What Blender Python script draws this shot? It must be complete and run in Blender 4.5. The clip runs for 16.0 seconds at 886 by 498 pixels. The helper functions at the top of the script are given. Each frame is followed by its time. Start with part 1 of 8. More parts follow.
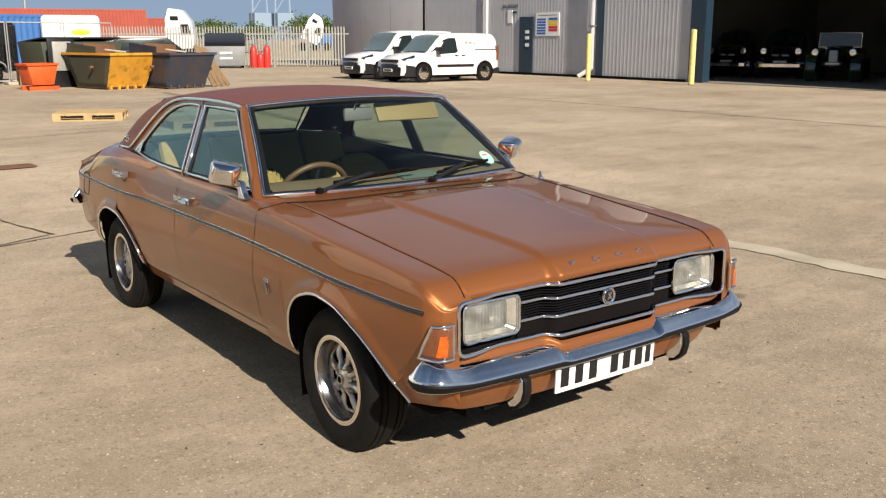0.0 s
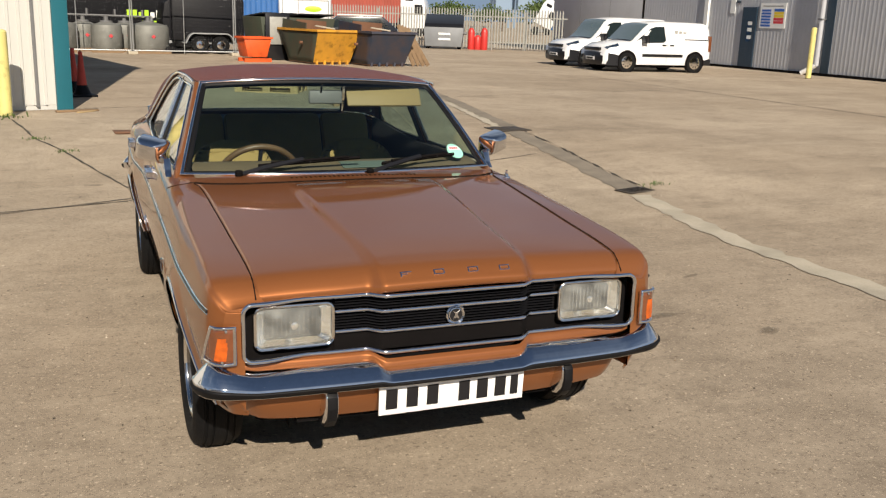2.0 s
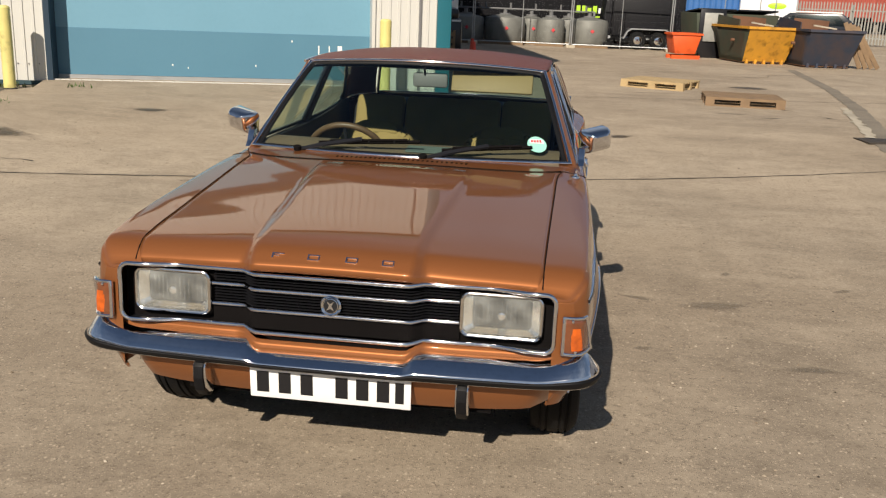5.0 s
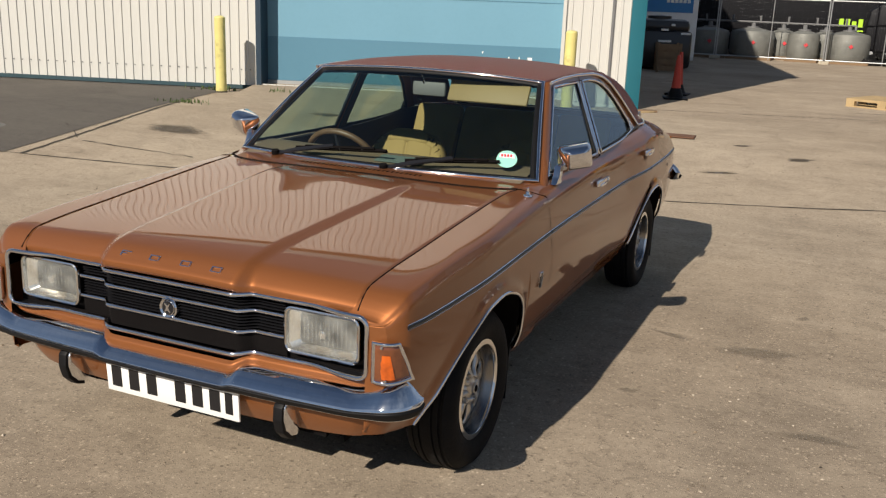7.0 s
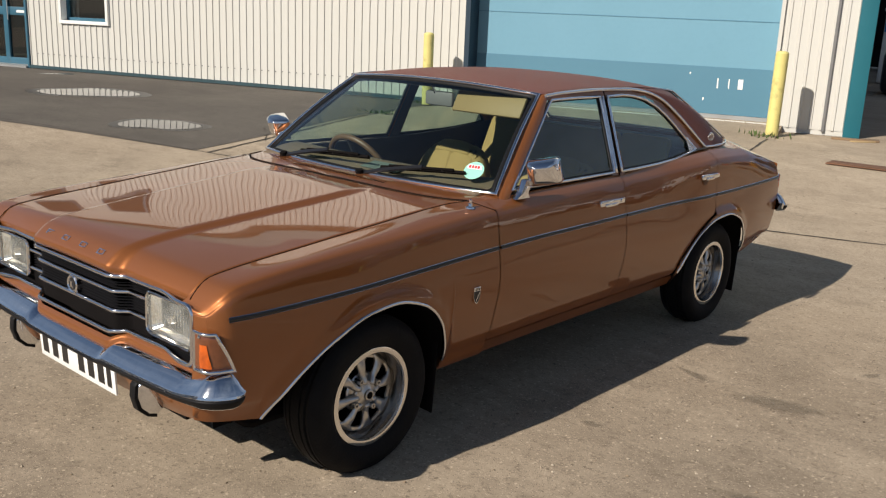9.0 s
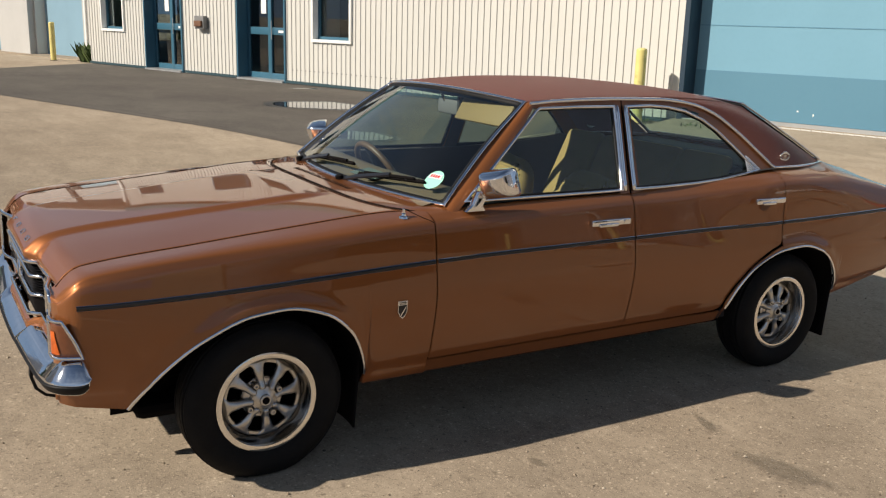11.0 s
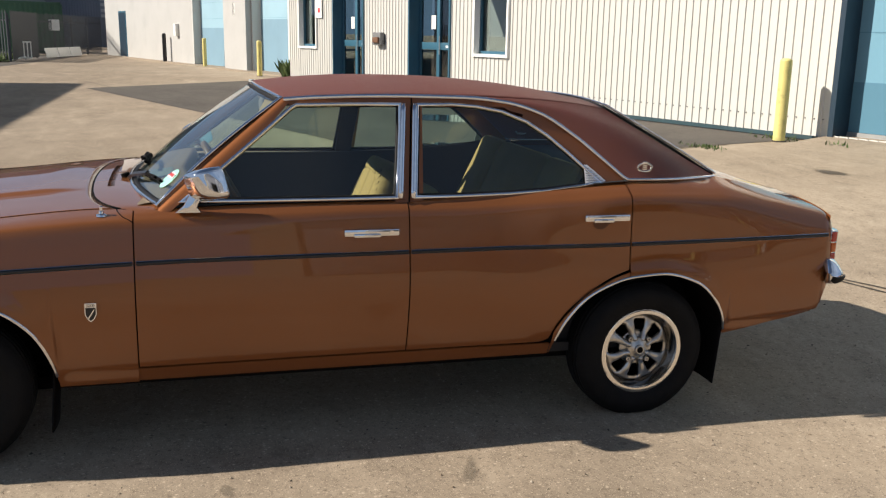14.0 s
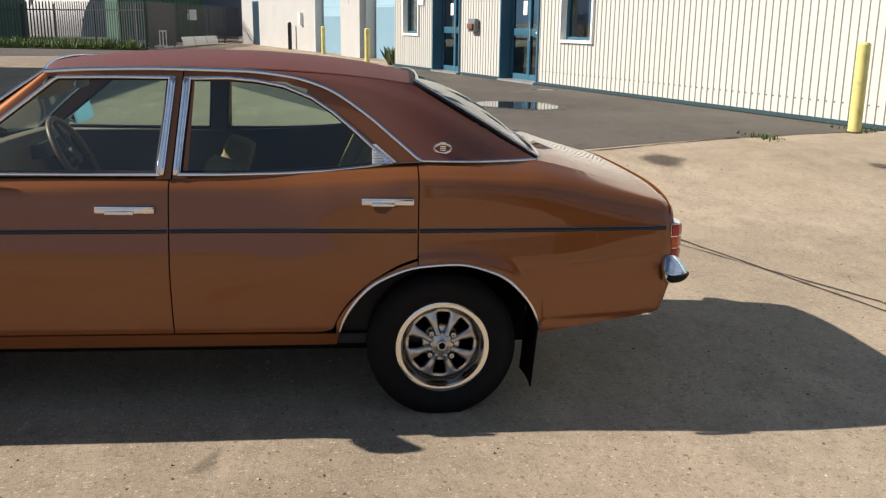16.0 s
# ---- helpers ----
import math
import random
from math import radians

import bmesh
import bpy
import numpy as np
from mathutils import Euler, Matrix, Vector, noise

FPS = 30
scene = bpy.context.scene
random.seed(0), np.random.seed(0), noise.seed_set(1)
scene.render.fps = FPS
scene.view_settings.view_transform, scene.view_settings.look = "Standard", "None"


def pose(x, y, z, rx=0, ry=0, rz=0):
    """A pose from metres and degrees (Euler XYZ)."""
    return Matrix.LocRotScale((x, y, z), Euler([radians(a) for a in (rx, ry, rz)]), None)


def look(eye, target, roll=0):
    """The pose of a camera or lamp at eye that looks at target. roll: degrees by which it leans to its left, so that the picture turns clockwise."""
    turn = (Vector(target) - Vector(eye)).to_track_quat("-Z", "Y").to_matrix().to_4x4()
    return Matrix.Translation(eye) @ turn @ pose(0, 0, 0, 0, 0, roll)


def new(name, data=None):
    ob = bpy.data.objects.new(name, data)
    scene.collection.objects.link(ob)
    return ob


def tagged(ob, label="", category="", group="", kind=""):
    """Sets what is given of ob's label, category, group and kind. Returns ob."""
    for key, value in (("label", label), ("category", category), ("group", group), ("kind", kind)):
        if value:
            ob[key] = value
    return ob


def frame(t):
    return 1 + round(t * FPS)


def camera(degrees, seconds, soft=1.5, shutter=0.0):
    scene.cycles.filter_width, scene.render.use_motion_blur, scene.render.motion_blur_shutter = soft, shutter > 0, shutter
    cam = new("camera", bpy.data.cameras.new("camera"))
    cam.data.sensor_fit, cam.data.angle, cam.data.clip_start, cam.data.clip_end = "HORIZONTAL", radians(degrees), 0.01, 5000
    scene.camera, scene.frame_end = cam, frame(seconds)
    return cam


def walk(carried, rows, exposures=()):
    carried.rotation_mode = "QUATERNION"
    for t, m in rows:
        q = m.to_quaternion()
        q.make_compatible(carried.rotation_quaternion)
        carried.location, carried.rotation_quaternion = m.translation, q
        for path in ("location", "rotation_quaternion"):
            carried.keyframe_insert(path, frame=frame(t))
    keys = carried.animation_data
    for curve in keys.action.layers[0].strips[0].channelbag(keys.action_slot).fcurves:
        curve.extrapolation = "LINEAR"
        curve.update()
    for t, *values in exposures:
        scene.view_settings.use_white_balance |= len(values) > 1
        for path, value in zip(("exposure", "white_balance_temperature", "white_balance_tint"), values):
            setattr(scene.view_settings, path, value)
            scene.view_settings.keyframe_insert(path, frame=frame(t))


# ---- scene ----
cam = camera(51.7, 16.0, soft=1.25)
METRES, EYE, TILT, LEAN, TURN = 8.0, 1.5, 0.0, 0.0, -36.4
PATH = [
    (0, (-2.435, -4.219, 1.581), (-1.278, -2.65, 1.132), -0.0),
    (0.5, (-2.15, -4.342, 1.599), (-1.095, -2.705, 1.142), 0.7),
    (1, (-1.794, -4.368, 1.571), (-0.863, -2.66, 1.106), 1.9),
    (1.5, (-1.49, -4.449, 1.577), (-0.652, -2.697, 1.1), 1.9),
    (2, (-1.127, -4.6, 1.594), (-0.398, -2.803, 1.107), 2.0),
    (2.5, (-0.845, -4.626, 1.577), (-0.251, -2.781, 1.084), 2.4),
    (3, (-0.501, -4.575, 1.584), (-0.059, -2.692, 1.074), 2.8),
    (3.5, (-0.182, -4.601, 1.566), (0.076, -2.687, 1.047), 2.5),
    (4, (0.155, -4.635, 1.589), (0.247, -2.708, 1.062), 2.7),
    (4.2, (0.248, -4.631, 1.585), (0.28, -2.703, 1.055), 2.5),
    (6.3, (1.463, -4.315, 1.581), (0.839, -2.487, 1.064), 2.4),
    (6.5, (1.573, -4.245, 1.565), (0.912, -2.431, 1.044), 2.2),
    (7, (1.849, -4.065, 1.595), (1.072, -2.298, 1.074), 2.2),
    (7.5, (2.183, -3.935, 1.579), (1.275, -2.227, 1.073), 2.7),
    (8, (2.462, -3.818, 1.609), (1.442, -2.172, 1.11), 2.8),
    (8.5, (2.681, -3.572, 1.573), (1.543, -2.006, 1.069), 2.5),
    (9, (2.889, -3.365, 1.594), (1.617, -1.905, 1.092), 2.4),
    (9.2, (3.004, -3.281, 1.582), (1.661, -1.885, 1.083), 2.2),
    (11.3, (3.654, -2.108, 1.569), (1.966, -1.148, 1.092), 1.6),
    (11.5, (3.713, -1.991, 1.579), (2.009, -1.057, 1.106), 1.5),
    (12, (3.789, -1.711, 1.549), (2.049, -0.846, 1.076), 1.1),
    (12.5, (3.799, -1.364, 1.545), (2.025, -0.583, 1.054), 1.1),
    (13, (3.875, -1.061, 1.528), (2.052, -0.386, 1.06), 0.8),
    (13.5, (3.989, -0.753, 1.544), (2.132, -0.164, 1.091), 0.9),
    (14, (3.998, -0.467, 1.5), (2.124, 0.064, 1.045), 1.0),
    (14.5, (3.97, -0.098, 1.51), (2.081, 0.362, 1.043), 1.1),
    (15, (4.032, 0.251, 1.485), (2.118, 0.606, 1.025), 0.4),
    (15.5, (4.107, 0.58, 1.51), (2.185, 0.887, 1.049), 0.3),
    (16, (4.051, 0.914, 1.449), (2.123, 1.139, 0.968), 0.7),
]
walk(cam, [(t, look(eye, target, roll)) for t, eye, target, roll in PATH],
     [(0.0, 0.58, 7030, 10), (0.5, 0.68, 7030, 10), (1.0, 0.65, 7010, 10), (1.5, 0.58, 6990, 10), (2.0, 0.33, 7010, 10), (2.5, 0.24, 6910, 10), (3.0, 0.25, 6780, 10), (3.5, 0.31, 6830, 10), (5.2, 0.20, 6970, 10),
      (6.5, 0.18, 6970, 10), (7.0, 0.18, 6790, 10), (8.0, 0.19, 6710, 10), (9.0, 0.23, 6730, 10), (11.3, 0.36, 6930, 10), (12.5, 0.49, 6850, 10), (14.0, 0.57, 6750, 10), (16.0, 0.58, 6690, 10)])

# ---- light ----
SUN_D = Vector((0.22, 1.45, -1.0)).normalized()
SUN_EL = math.asin(-SUN_D.z)
world = bpy.data.worlds.new("sky")
scene.world = world
world.use_nodes = True
wn = world.node_tree
sky = wn.nodes.new("ShaderNodeTexSky")
sky.sky_type, sky.sun_disc = "NISHITA", False
sky.sun_elevation, sky.sun_rotation = SUN_EL, math.atan2(-SUN_D.x, -SUN_D.y)
sky.air_density, sky.dust_density, sky.ozone_density = 1.0, 0.15, 2.2
wn.nodes["Background"].inputs[1].default_value = 0.050


def sky_node(kind, **vals):
    n = wn.nodes.new(kind)
    for k, v in vals.items():
        n.inputs[int(k[1:])].default_value = v
    return n


# pale blue haze low down and a bank of thin cloud above it, the same all round
way = wn.nodes.new("ShaderNodeTexCoord")
split = wn.nodes.new("ShaderNodeSeparateXYZ")
wn.links.new(way.outputs["Generated"], split.inputs[0])
low = sky_node("ShaderNodeMapRange", i1=0.0, i2=0.85, i3=0.85, i4=0.10)
wn.links.new(split.outputs[2], low.inputs[0])
deep = wn.nodes.new("ShaderNodeVectorMath")
deep.operation = "MULTIPLY"
deep.inputs[1].default_value = (0.50, 0.55, 0.62)
wn.links.new(sky.outputs[0], deep.inputs[0])
haze = sky_node("ShaderNodeMix")
haze.data_type = "RGBA"
haze.inputs[7].default_value = (3.5, 5.2, 8.2, 1)
wn.links.new(low.outputs[0], haze.inputs[0])
wn.links.new(deep.outputs[0], haze.inputs[6])
lift = wn.nodes.new("ShaderNodeMath")
lift.inputs[1].default_value = 0.16
wn.links.new(split.outputs[2], lift.inputs[0])
flat_way = wn.nodes.new("ShaderNodeVectorMath")
flat_way.operation = "DIVIDE"
wn.links.new(way.outputs["Generated"], flat_way.inputs[0])
wn.links.new(lift.outputs[0], flat_way.inputs[1])
puffs = wn.nodes.new("ShaderNodeTexNoise")
puffs.inputs["Scale"].default_value, puffs.inputs["Detail"].default_value, puffs.inputs["Roughness"].default_value = 0.9, 6.0, 0.58
wn.links.new(flat_way.outputs[0], puffs.inputs["Vector"])
cover = sky_node("ShaderNodeMapRange", i1=0.42, i2=0.70, i3=0.0, i4=0.45)
wn.links.new(puffs.outputs["Fac"], cover.inputs[0])
above = sky_node("ShaderNodeMapRange", i1=0.06, i2=0.24)
wn.links.new(split.outputs[2], above.inputs[0])
share = wn.nodes.new("ShaderNodeMath")
share.operation = "MULTIPLY"
wn.links.new(cover.outputs[0], share.inputs[0])
wn.links.new(above.outputs[0], share.inputs[1])
cloud = sky_node("ShaderNodeMix")
cloud.data_type = "RGBA"
cloud.inputs[7].default_value = (9.5, 10.8, 12.8, 1)
top_out = sky_node("ShaderNodeMapRange", i1=0.68, i2=0.90, i3=1.0, i4=0.0)
wn.links.new(split.outputs[2], top_out.inputs[0])
banked = wn.nodes.new("ShaderNodeMath")
banked.operation = "MULTIPLY"
wn.links.new(share.outputs[0], banked.inputs[0])
wn.links.new(top_out.outputs[0], banked.inputs[1])
wn.links.new(banked.outputs[0], cloud.inputs[0])
wn.links.new(haze.outputs[2], cloud.inputs[6])
wn.links.new(cloud.outputs[2], wn.nodes["Background"].inputs[0])
sun_data = bpy.data.lights.new("sun", "SUN")
sun_data.energy, sun_data.angle, sun_data.color = 5.0, radians(0.55), (1.0, 0.935, 0.85)
sun = new("sun", sun_data)
sun.matrix_world = look((0, 0, 40), Vector((0, 0, 40)) + SUN_D)


# ---- materials ----
def mat(name, base, rough=0.6, metal=0.0, var=0.0, scale=6.0, bump=0.0, bscale=60.0, coat=0.0, fine=0.0, fscale=120.0, dark=None, spec=0.5, stain=0.0, sscale=0.7):
    """A node material: base colour with broad and fine variation, optional stains and relief, all at real size."""
    m = bpy.data.materials.new(name)
    m.use_nodes = True
    nt = m.node_tree
    b = nt.nodes["Principled BSDF"]
    b.inputs["Base Color"].default_value = (*base, 1)
    b.inputs["Roughness"].default_value = rough
    b.inputs["Metallic"].default_value = metal
    b.inputs["Specular IOR Level"].default_value = spec
    if coat:
        b.inputs["Coat Weight"].default_value = coat
        b.inputs["Coat Roughness"].default_value = 0.025
        b.inputs["Coat IOR"].default_value = 1.5
    co = nt.nodes.new("ShaderNodeTexCoord").outputs["Object"]
    col = None

    def noise_node(sc, det=5.0):
        n = nt.nodes.new("ShaderNodeTexNoise")
        n.inputs["Scale"].default_value, n.inputs["Detail"].default_value = sc, det
        nt.links.new(co, n.inputs["Vector"])
        return n.outputs["Fac"]

    def blend(prev, fac, lo, hi, target, amount):
        r = nt.nodes.new("ShaderNodeMapRange")
        r.inputs[1].default_value, r.inputs[2].default_value = lo, hi
        r.inputs[4].default_value = amount
        nt.links.new(fac, r.inputs[0])
        x = nt.nodes.new("ShaderNodeMix")
        x.data_type = "RGBA"
        nt.links.new(r.outputs[0], x.inputs[0])
        if prev is None:
            x.inputs[6].default_value = (*base, 1)
        else:
            nt.links.new(prev, x.inputs[6])
        x.inputs[7].default_value = (*target, 1)
        return x.outputs[2]

    d = dark or tuple(c * 0.45 for c in base)
    if var:
        col = blend(col, noise_node(scale), 0.4, 0.75, d, var)
    if fine:
        col = blend(col, noise_node(fscale, 3.0), 0.45, 0.7, d, fine)
    if stain:
        col = blend(col, noise_node(sscale, 8.0), 0.52, 0.72, tuple(c * 0.35 for c in base), stain)
    if col is not None:
        nt.links.new(col, b.inputs["Base Color"])
    if bump:
        bn = nt.nodes.new("ShaderNodeBump")
        bn.inputs["Strength"].default_value, bn.inputs["Distance"].default_value = bump, 0.01
        nt.links.new(noise_node(bscale), bn.inputs["Height"])
        nt.links.new(bn.outputs[0], b.inputs["Normal"])
    return m


def glass_mat(name, tint, gloss=1.0, rough=0.0):
    """A thin pane: tinted see-through with a Fresnel gloss."""
    m = bpy.data.materials.new(name)
    m.use_nodes = True
    nt = m.node_tree
    nt.nodes.remove(nt.nodes["Principled BSDF"])
    t = nt.nodes.new("ShaderNodeBsdfTransparent")
    t.inputs[0].default_value = (*tint, 1)
    g = nt.nodes.new("ShaderNodeBsdfGlossy")
    g.inputs["Roughness"].default_value = rough
    g.inputs[0].default_value = (gloss, gloss, gloss, 1)
    lw = nt.nodes.new("ShaderNodeLayerWeight")
    lw.inputs[0].default_value = 0.5
    pw = nt.nodes.new("ShaderNodeMath")
    pw.operation = "POWER"
    pw.inputs[1].default_value = 4.0
    nt.links.new(lw.outputs["Facing"], pw.inputs[0])
    f = nt.nodes.new("ShaderNodeMapRange")
    f.inputs[3].default_value, f.inputs[4].default_value = 0.07, 0.95
    nt.links.new(pw.outputs[0], f.inputs[0])
    x = nt.nodes.new("ShaderNodeMixShader")
    nt.links.new(f.outputs[0], x.inputs[0])
    nt.links.new(t.outputs[0], x.inputs[1])
    nt.links.new(g.outputs[0], x.inputs[2])
    nt.links.new(x.outputs[0], nt.nodes["Material Output"].inputs[0])
    return m


def milky_glass(name, colour, share):
    """Moulded lamp glass: part clear, part frosted, with fine upright ribs."""
    m = bpy.data.materials.new(name)
    m.use_nodes = True
    nt = m.node_tree
    b = nt.nodes["Principled BSDF"]
    b.inputs["Base Color"].default_value = (*colour, 1)
    b.inputs["Roughness"].default_value = 0.12
    b.inputs["Coat Weight"].default_value = 1.0
    t = nt.nodes.new("ShaderNodeBsdfTransparent")
    x = nt.nodes.new("ShaderNodeMixShader")
    co = nt.nodes.new("ShaderNodeTexCoord")
    n = nt.nodes.new("ShaderNodeTexNoise")
    n.inputs["Scale"].default_value = 18.0
    nt.links.new(co.outputs["Object"], n.inputs["Vector"])
    r = nt.nodes.new("ShaderNodeMapRange")
    r.inputs[1].default_value, r.inputs[2].default_value = 0.3, 0.7
    r.inputs[3].default_value, r.inputs[4].default_value = share - 0.08, share + 0.10
    nt.links.new(n.outputs["Fac"], r.inputs[0])
    w = nt.nodes.new("ShaderNodeTexWave")
    w.inputs["Scale"].default_value = 40.0
    nt.links.new(co.outputs["Object"], w.inputs["Vector"])
    bn = nt.nodes.new("ShaderNodeBump")
    bn.inputs["Strength"].default_value, bn.inputs["Distance"].default_value = 0.2, 0.004
    nt.links.new(w.outputs["Fac"], bn.inputs["Height"])
    nt.links.new(bn.outputs[0], b.inputs["Normal"])
    nt.links.new(r.outputs[0], x.inputs[0])
    nt.links.new(t.outputs[0], x.inputs[1])
    nt.links.new(b.outputs[0], x.inputs[2])
    nt.links.new(x.outputs[0], nt.nodes["Material Output"].inputs[0])
    return m


def ground_mat(name, base, dark, light, fade_y=False):
    """Weathered yard surface: aggregate, broad patches, tyre-dark stains and fine relief."""
    m = bpy.data.materials.new(name)
    m.use_nodes = True
    nt = m.node_tree
    b = nt.nodes["Principled BSDF"]
    b.inputs["Roughness"].default_value = 0.9
    b.inputs["Specular IOR Level"].default_value = 0.25
    co = nt.nodes.new("ShaderNodeTexCoord").outputs["Object"]

    def nz(sc, det, rough=0.55, stretch=None):
        n = nt.nodes.new("ShaderNodeTexNoise")
        n.inputs["Scale"].default_value, n.inputs["Detail"].default_value, n.inputs["Roughness"].default_value = sc, det, rough
        src = co
        if stretch:
            mp = nt.nodes.new("ShaderNodeMapping")
            mp.inputs["Scale"].default_value = stretch
            mp.inputs["Rotation"].default_value = (0, 0, radians(-17.7))
            nt.links.new(co, mp.inputs[0])
            src = mp.outputs[0]
        nt.links.new(src, n.inputs["Vector"])
        return n.outputs["Fac"]

    def mixin(prev, fac, lo, hi, colour, amount):
        r = nt.nodes.new("ShaderNodeMapRange")
        r.inputs[1].default_value, r.inputs[2].default_value, r.inputs[4].default_value = lo, hi, amount
        nt.links.new(fac, r.inputs[0])
        x = nt.nodes.new("ShaderNodeMix")
        x.data_type = "RGBA"
        nt.links.new(r.outputs[0], x.inputs[0])
        if isinstance(prev, tuple):
            x.inputs[6].default_value = (*prev, 1)
        else:
            nt.links.new(prev, x.inputs[6])
        x.inputs[7].default_value = (*colour, 1)
        return x.outputs[2]

    def grit(sc, lo, hi):
        v = nt.nodes.new("ShaderNodeTexVoronoi")
        v.inputs["Scale"].default_value = sc
        nt.links.new(co, v.inputs["Vector"])
        pick = nt.nodes.new("ShaderNodeSeparateColor")
        nt.links.new(v.outputs["Color"], pick.inputs[0])
        few = nt.nodes.new("ShaderNodeMapRange")
        few.inputs[1].default_value, few.inputs[2].default_value = lo, hi
        nt.links.new(pick.outputs[0], few.inputs[0])
        near = nt.nodes.new("ShaderNodeMapRange")
        near.inputs[1].default_value, near.inputs[2].default_value = 0.42, 0.22
        nt.links.new(v.outputs["Distance"], near.inputs[0])
        both = nt.nodes.new("ShaderNodeMath")
        both.operation = "MULTIPLY"
        nt.links.new(few.outputs[0], both.inputs[0])
        nt.links.new(near.outputs[0], both.inputs[1])
        return both.outputs[0]

    pale = tuple(min(0.8, k * 1.25) for k in light)
    c = mixin(base, nz(0.22, 6), 0.38, 0.62, light, 0.85)
    if fade_y:
        # the colour is mixed darker towards -y, along a wavering line
        sep = nt.nodes.new("ShaderNodeSeparateXYZ")
        nt.links.new(co, sep.inputs[0])
        wob = nt.nodes.new("ShaderNodeMath")
        wob.operation = "MULTIPLY_ADD"
        wob.inputs[1].default_value = 5.0
        nt.links.new(nz(0.5, 6), wob.inputs[0])
        nt.links.new(sep.outputs[1], wob.inputs[2])
        c = mixin(c, wob.outputs[0], 4.5, -1.0, dark, 0.50)
    c = mixin(c, nz(0.8, 9, 0.7), 0.46, 0.70, dark, 0.42)
    c = mixin(c, nz(1.3, 9, 0.72, (0.55, 1.5, 1)), 0.50, 0.68, pale, 0.32)
    c = mixin(c, nz(0.55, 8, 0.65, (0.40, 1.8, 1)), 0.52, 0.70, dark, 0.24)
    c = mixin(c, nz(0.5, 8, 0.65, (3.2, 0.35, 1)), 0.57, 0.74, dark, 0.20)
    c = mixin(c, nz(2.2, 9, 0.75, (0.5, 2.2, 1)), 0.54, 0.72, light, 0.35)
    c = mixin(c, nz(4.0, 9, 0.78, (0.8, 1.2, 1)), 0.50, 0.68, dark, 0.36)
    c = mixin(c, nz(1.6, 7, 0.7), 0.66, 0.72, dark, 0.50)
    c = mixin(c, nz(9.0, 8, 0.75), 0.55, 0.75, light, 0.55)
    c = mixin(c, nz(3.0, 10, 0.8, (0.5, 9.0, 1)), 0.66, 0.72, pale, 0.55)
    c = mixin(c, nz(34, 5, 0.75), 0.52, 0.66, dark, 0.50)
    c = mixin(c, grit(60, 0.86, 0.90), 0.0, 1.0, pale, 0.70)
    c = mixin(c, grit(48, 0.93, 0.96), 0.0, 1.0, dark, 0.70)
    c = mixin(c, grit(150, 0.62, 0.70), 0.0, 1.0, pale, 0.65)
    c = mixin(c, grit(140, 0.66, 0.74), 0.0, 1.0, dark, 0.75)
    nt.links.new(c, b.inputs["Base Color"])
    bn = nt.nodes.new("ShaderNodeBump")
    bn.inputs["Strength"].default_value, bn.inputs["Distance"].default_value = 0.35, 0.006
    nt.links.new(nz(110, 5, 0.7), bn.inputs["Height"])
    nt.links.new(bn.outputs[0], b.inputs["Normal"])
    return m


M = {}
M["paint"] = mat("copper_paint", (0.236, 0.084, 0.028), 0.42, 0.36, coat=1.0, fine=0.10, fscale=900.0, spec=0.12)
M["paint"].node_tree.nodes["Principled BSDF"].inputs["Specular Tint"].default_value = (0.35, 0.25, 0.20, 1)
M["paint"].node_tree.nodes["Principled BSDF"].inputs["Specular Tint"].default_value = (0.80, 0.56, 0.40, 1)
M["paint"].node_tree.nodes["Principled BSDF"].inputs["Coat IOR"].default_value = 1.50
M["recess"] = mat("shaded_copper_recess", (0.10, 0.036, 0.012), 0.5, 0.2, fine=0.1)
M["chrome"] = mat("chrome", (0.78, 0.78, 0.80), 0.07, 1.0, fine=0.12, fscale=40.0)
M["well"] = mat("dull_rim_well", (0.27, 0.26, 0.25), 0.24, 1.0, var=0.25, scale=10.0)
M["alloy"] = mat("wheel_steel", (0.57, 0.55, 0.52), 0.30, 0.95, var=0.3, scale=12.0, fine=0.2)
M["rimring"] = mat("polished_rim", (0.84, 0.82, 0.79), 0.11, 1.0, var=0.12, scale=8.0)
M["vinyl"] = mat("brown_vinyl", (0.152, 0.044, 0.028), 0.48, 0.0, var=0.55, scale=2.2, bump=0.35, bscale=420.0, dark=(0.15, 0.06, 0.05), spec=0.45)
M["rubber"] = mat("black_rubber", (0.006, 0.006, 0.007), 0.55, 0.0, var=0.3, scale=10.0, spec=0.2)
M["tyre"] = mat("tyre_rubber", (0.0055, 0.0055, 0.006), 0.75, 0.0, var=0.4, scale=14.0, bump=0.2, bscale=90.0, dark=(0.014, 0.013, 0.012), spec=0.18)
M["black"] = mat("black_plastic", (0.012, 0.012, 0.014), 0.30, 0.0, fine=0.2)
M["dark"] = mat("dark_underside", (0.007, 0.006, 0.006), 0.95, 0.0, var=0.3, spec=0.08)
M["cabin"] = mat("dark_cabin_trim", (0.018, 0.017, 0.018), 0.75, 0.0, var=0.3, scale=5.0)
M["tan"] = mat("tan_seat_cloth", (0.34, 0.235, 0.085), 0.85, 0.0, var=0.25, scale=9.0, bump=0.2, bscale=300.0)
M["cream"] = mat("cream_visor_vinyl", (0.27, 0.19, 0.08), 0.6, 0.0, var=0.15)
M["wood"] = mat("brown_wheel_cover", (0.13, 0.075, 0.038), 0.45, 0.0, var=0.4, scale=40.0)
M["glass"] = glass_mat("tinted_car_glass", (0.66, 0.79, 0.74), 0.9)
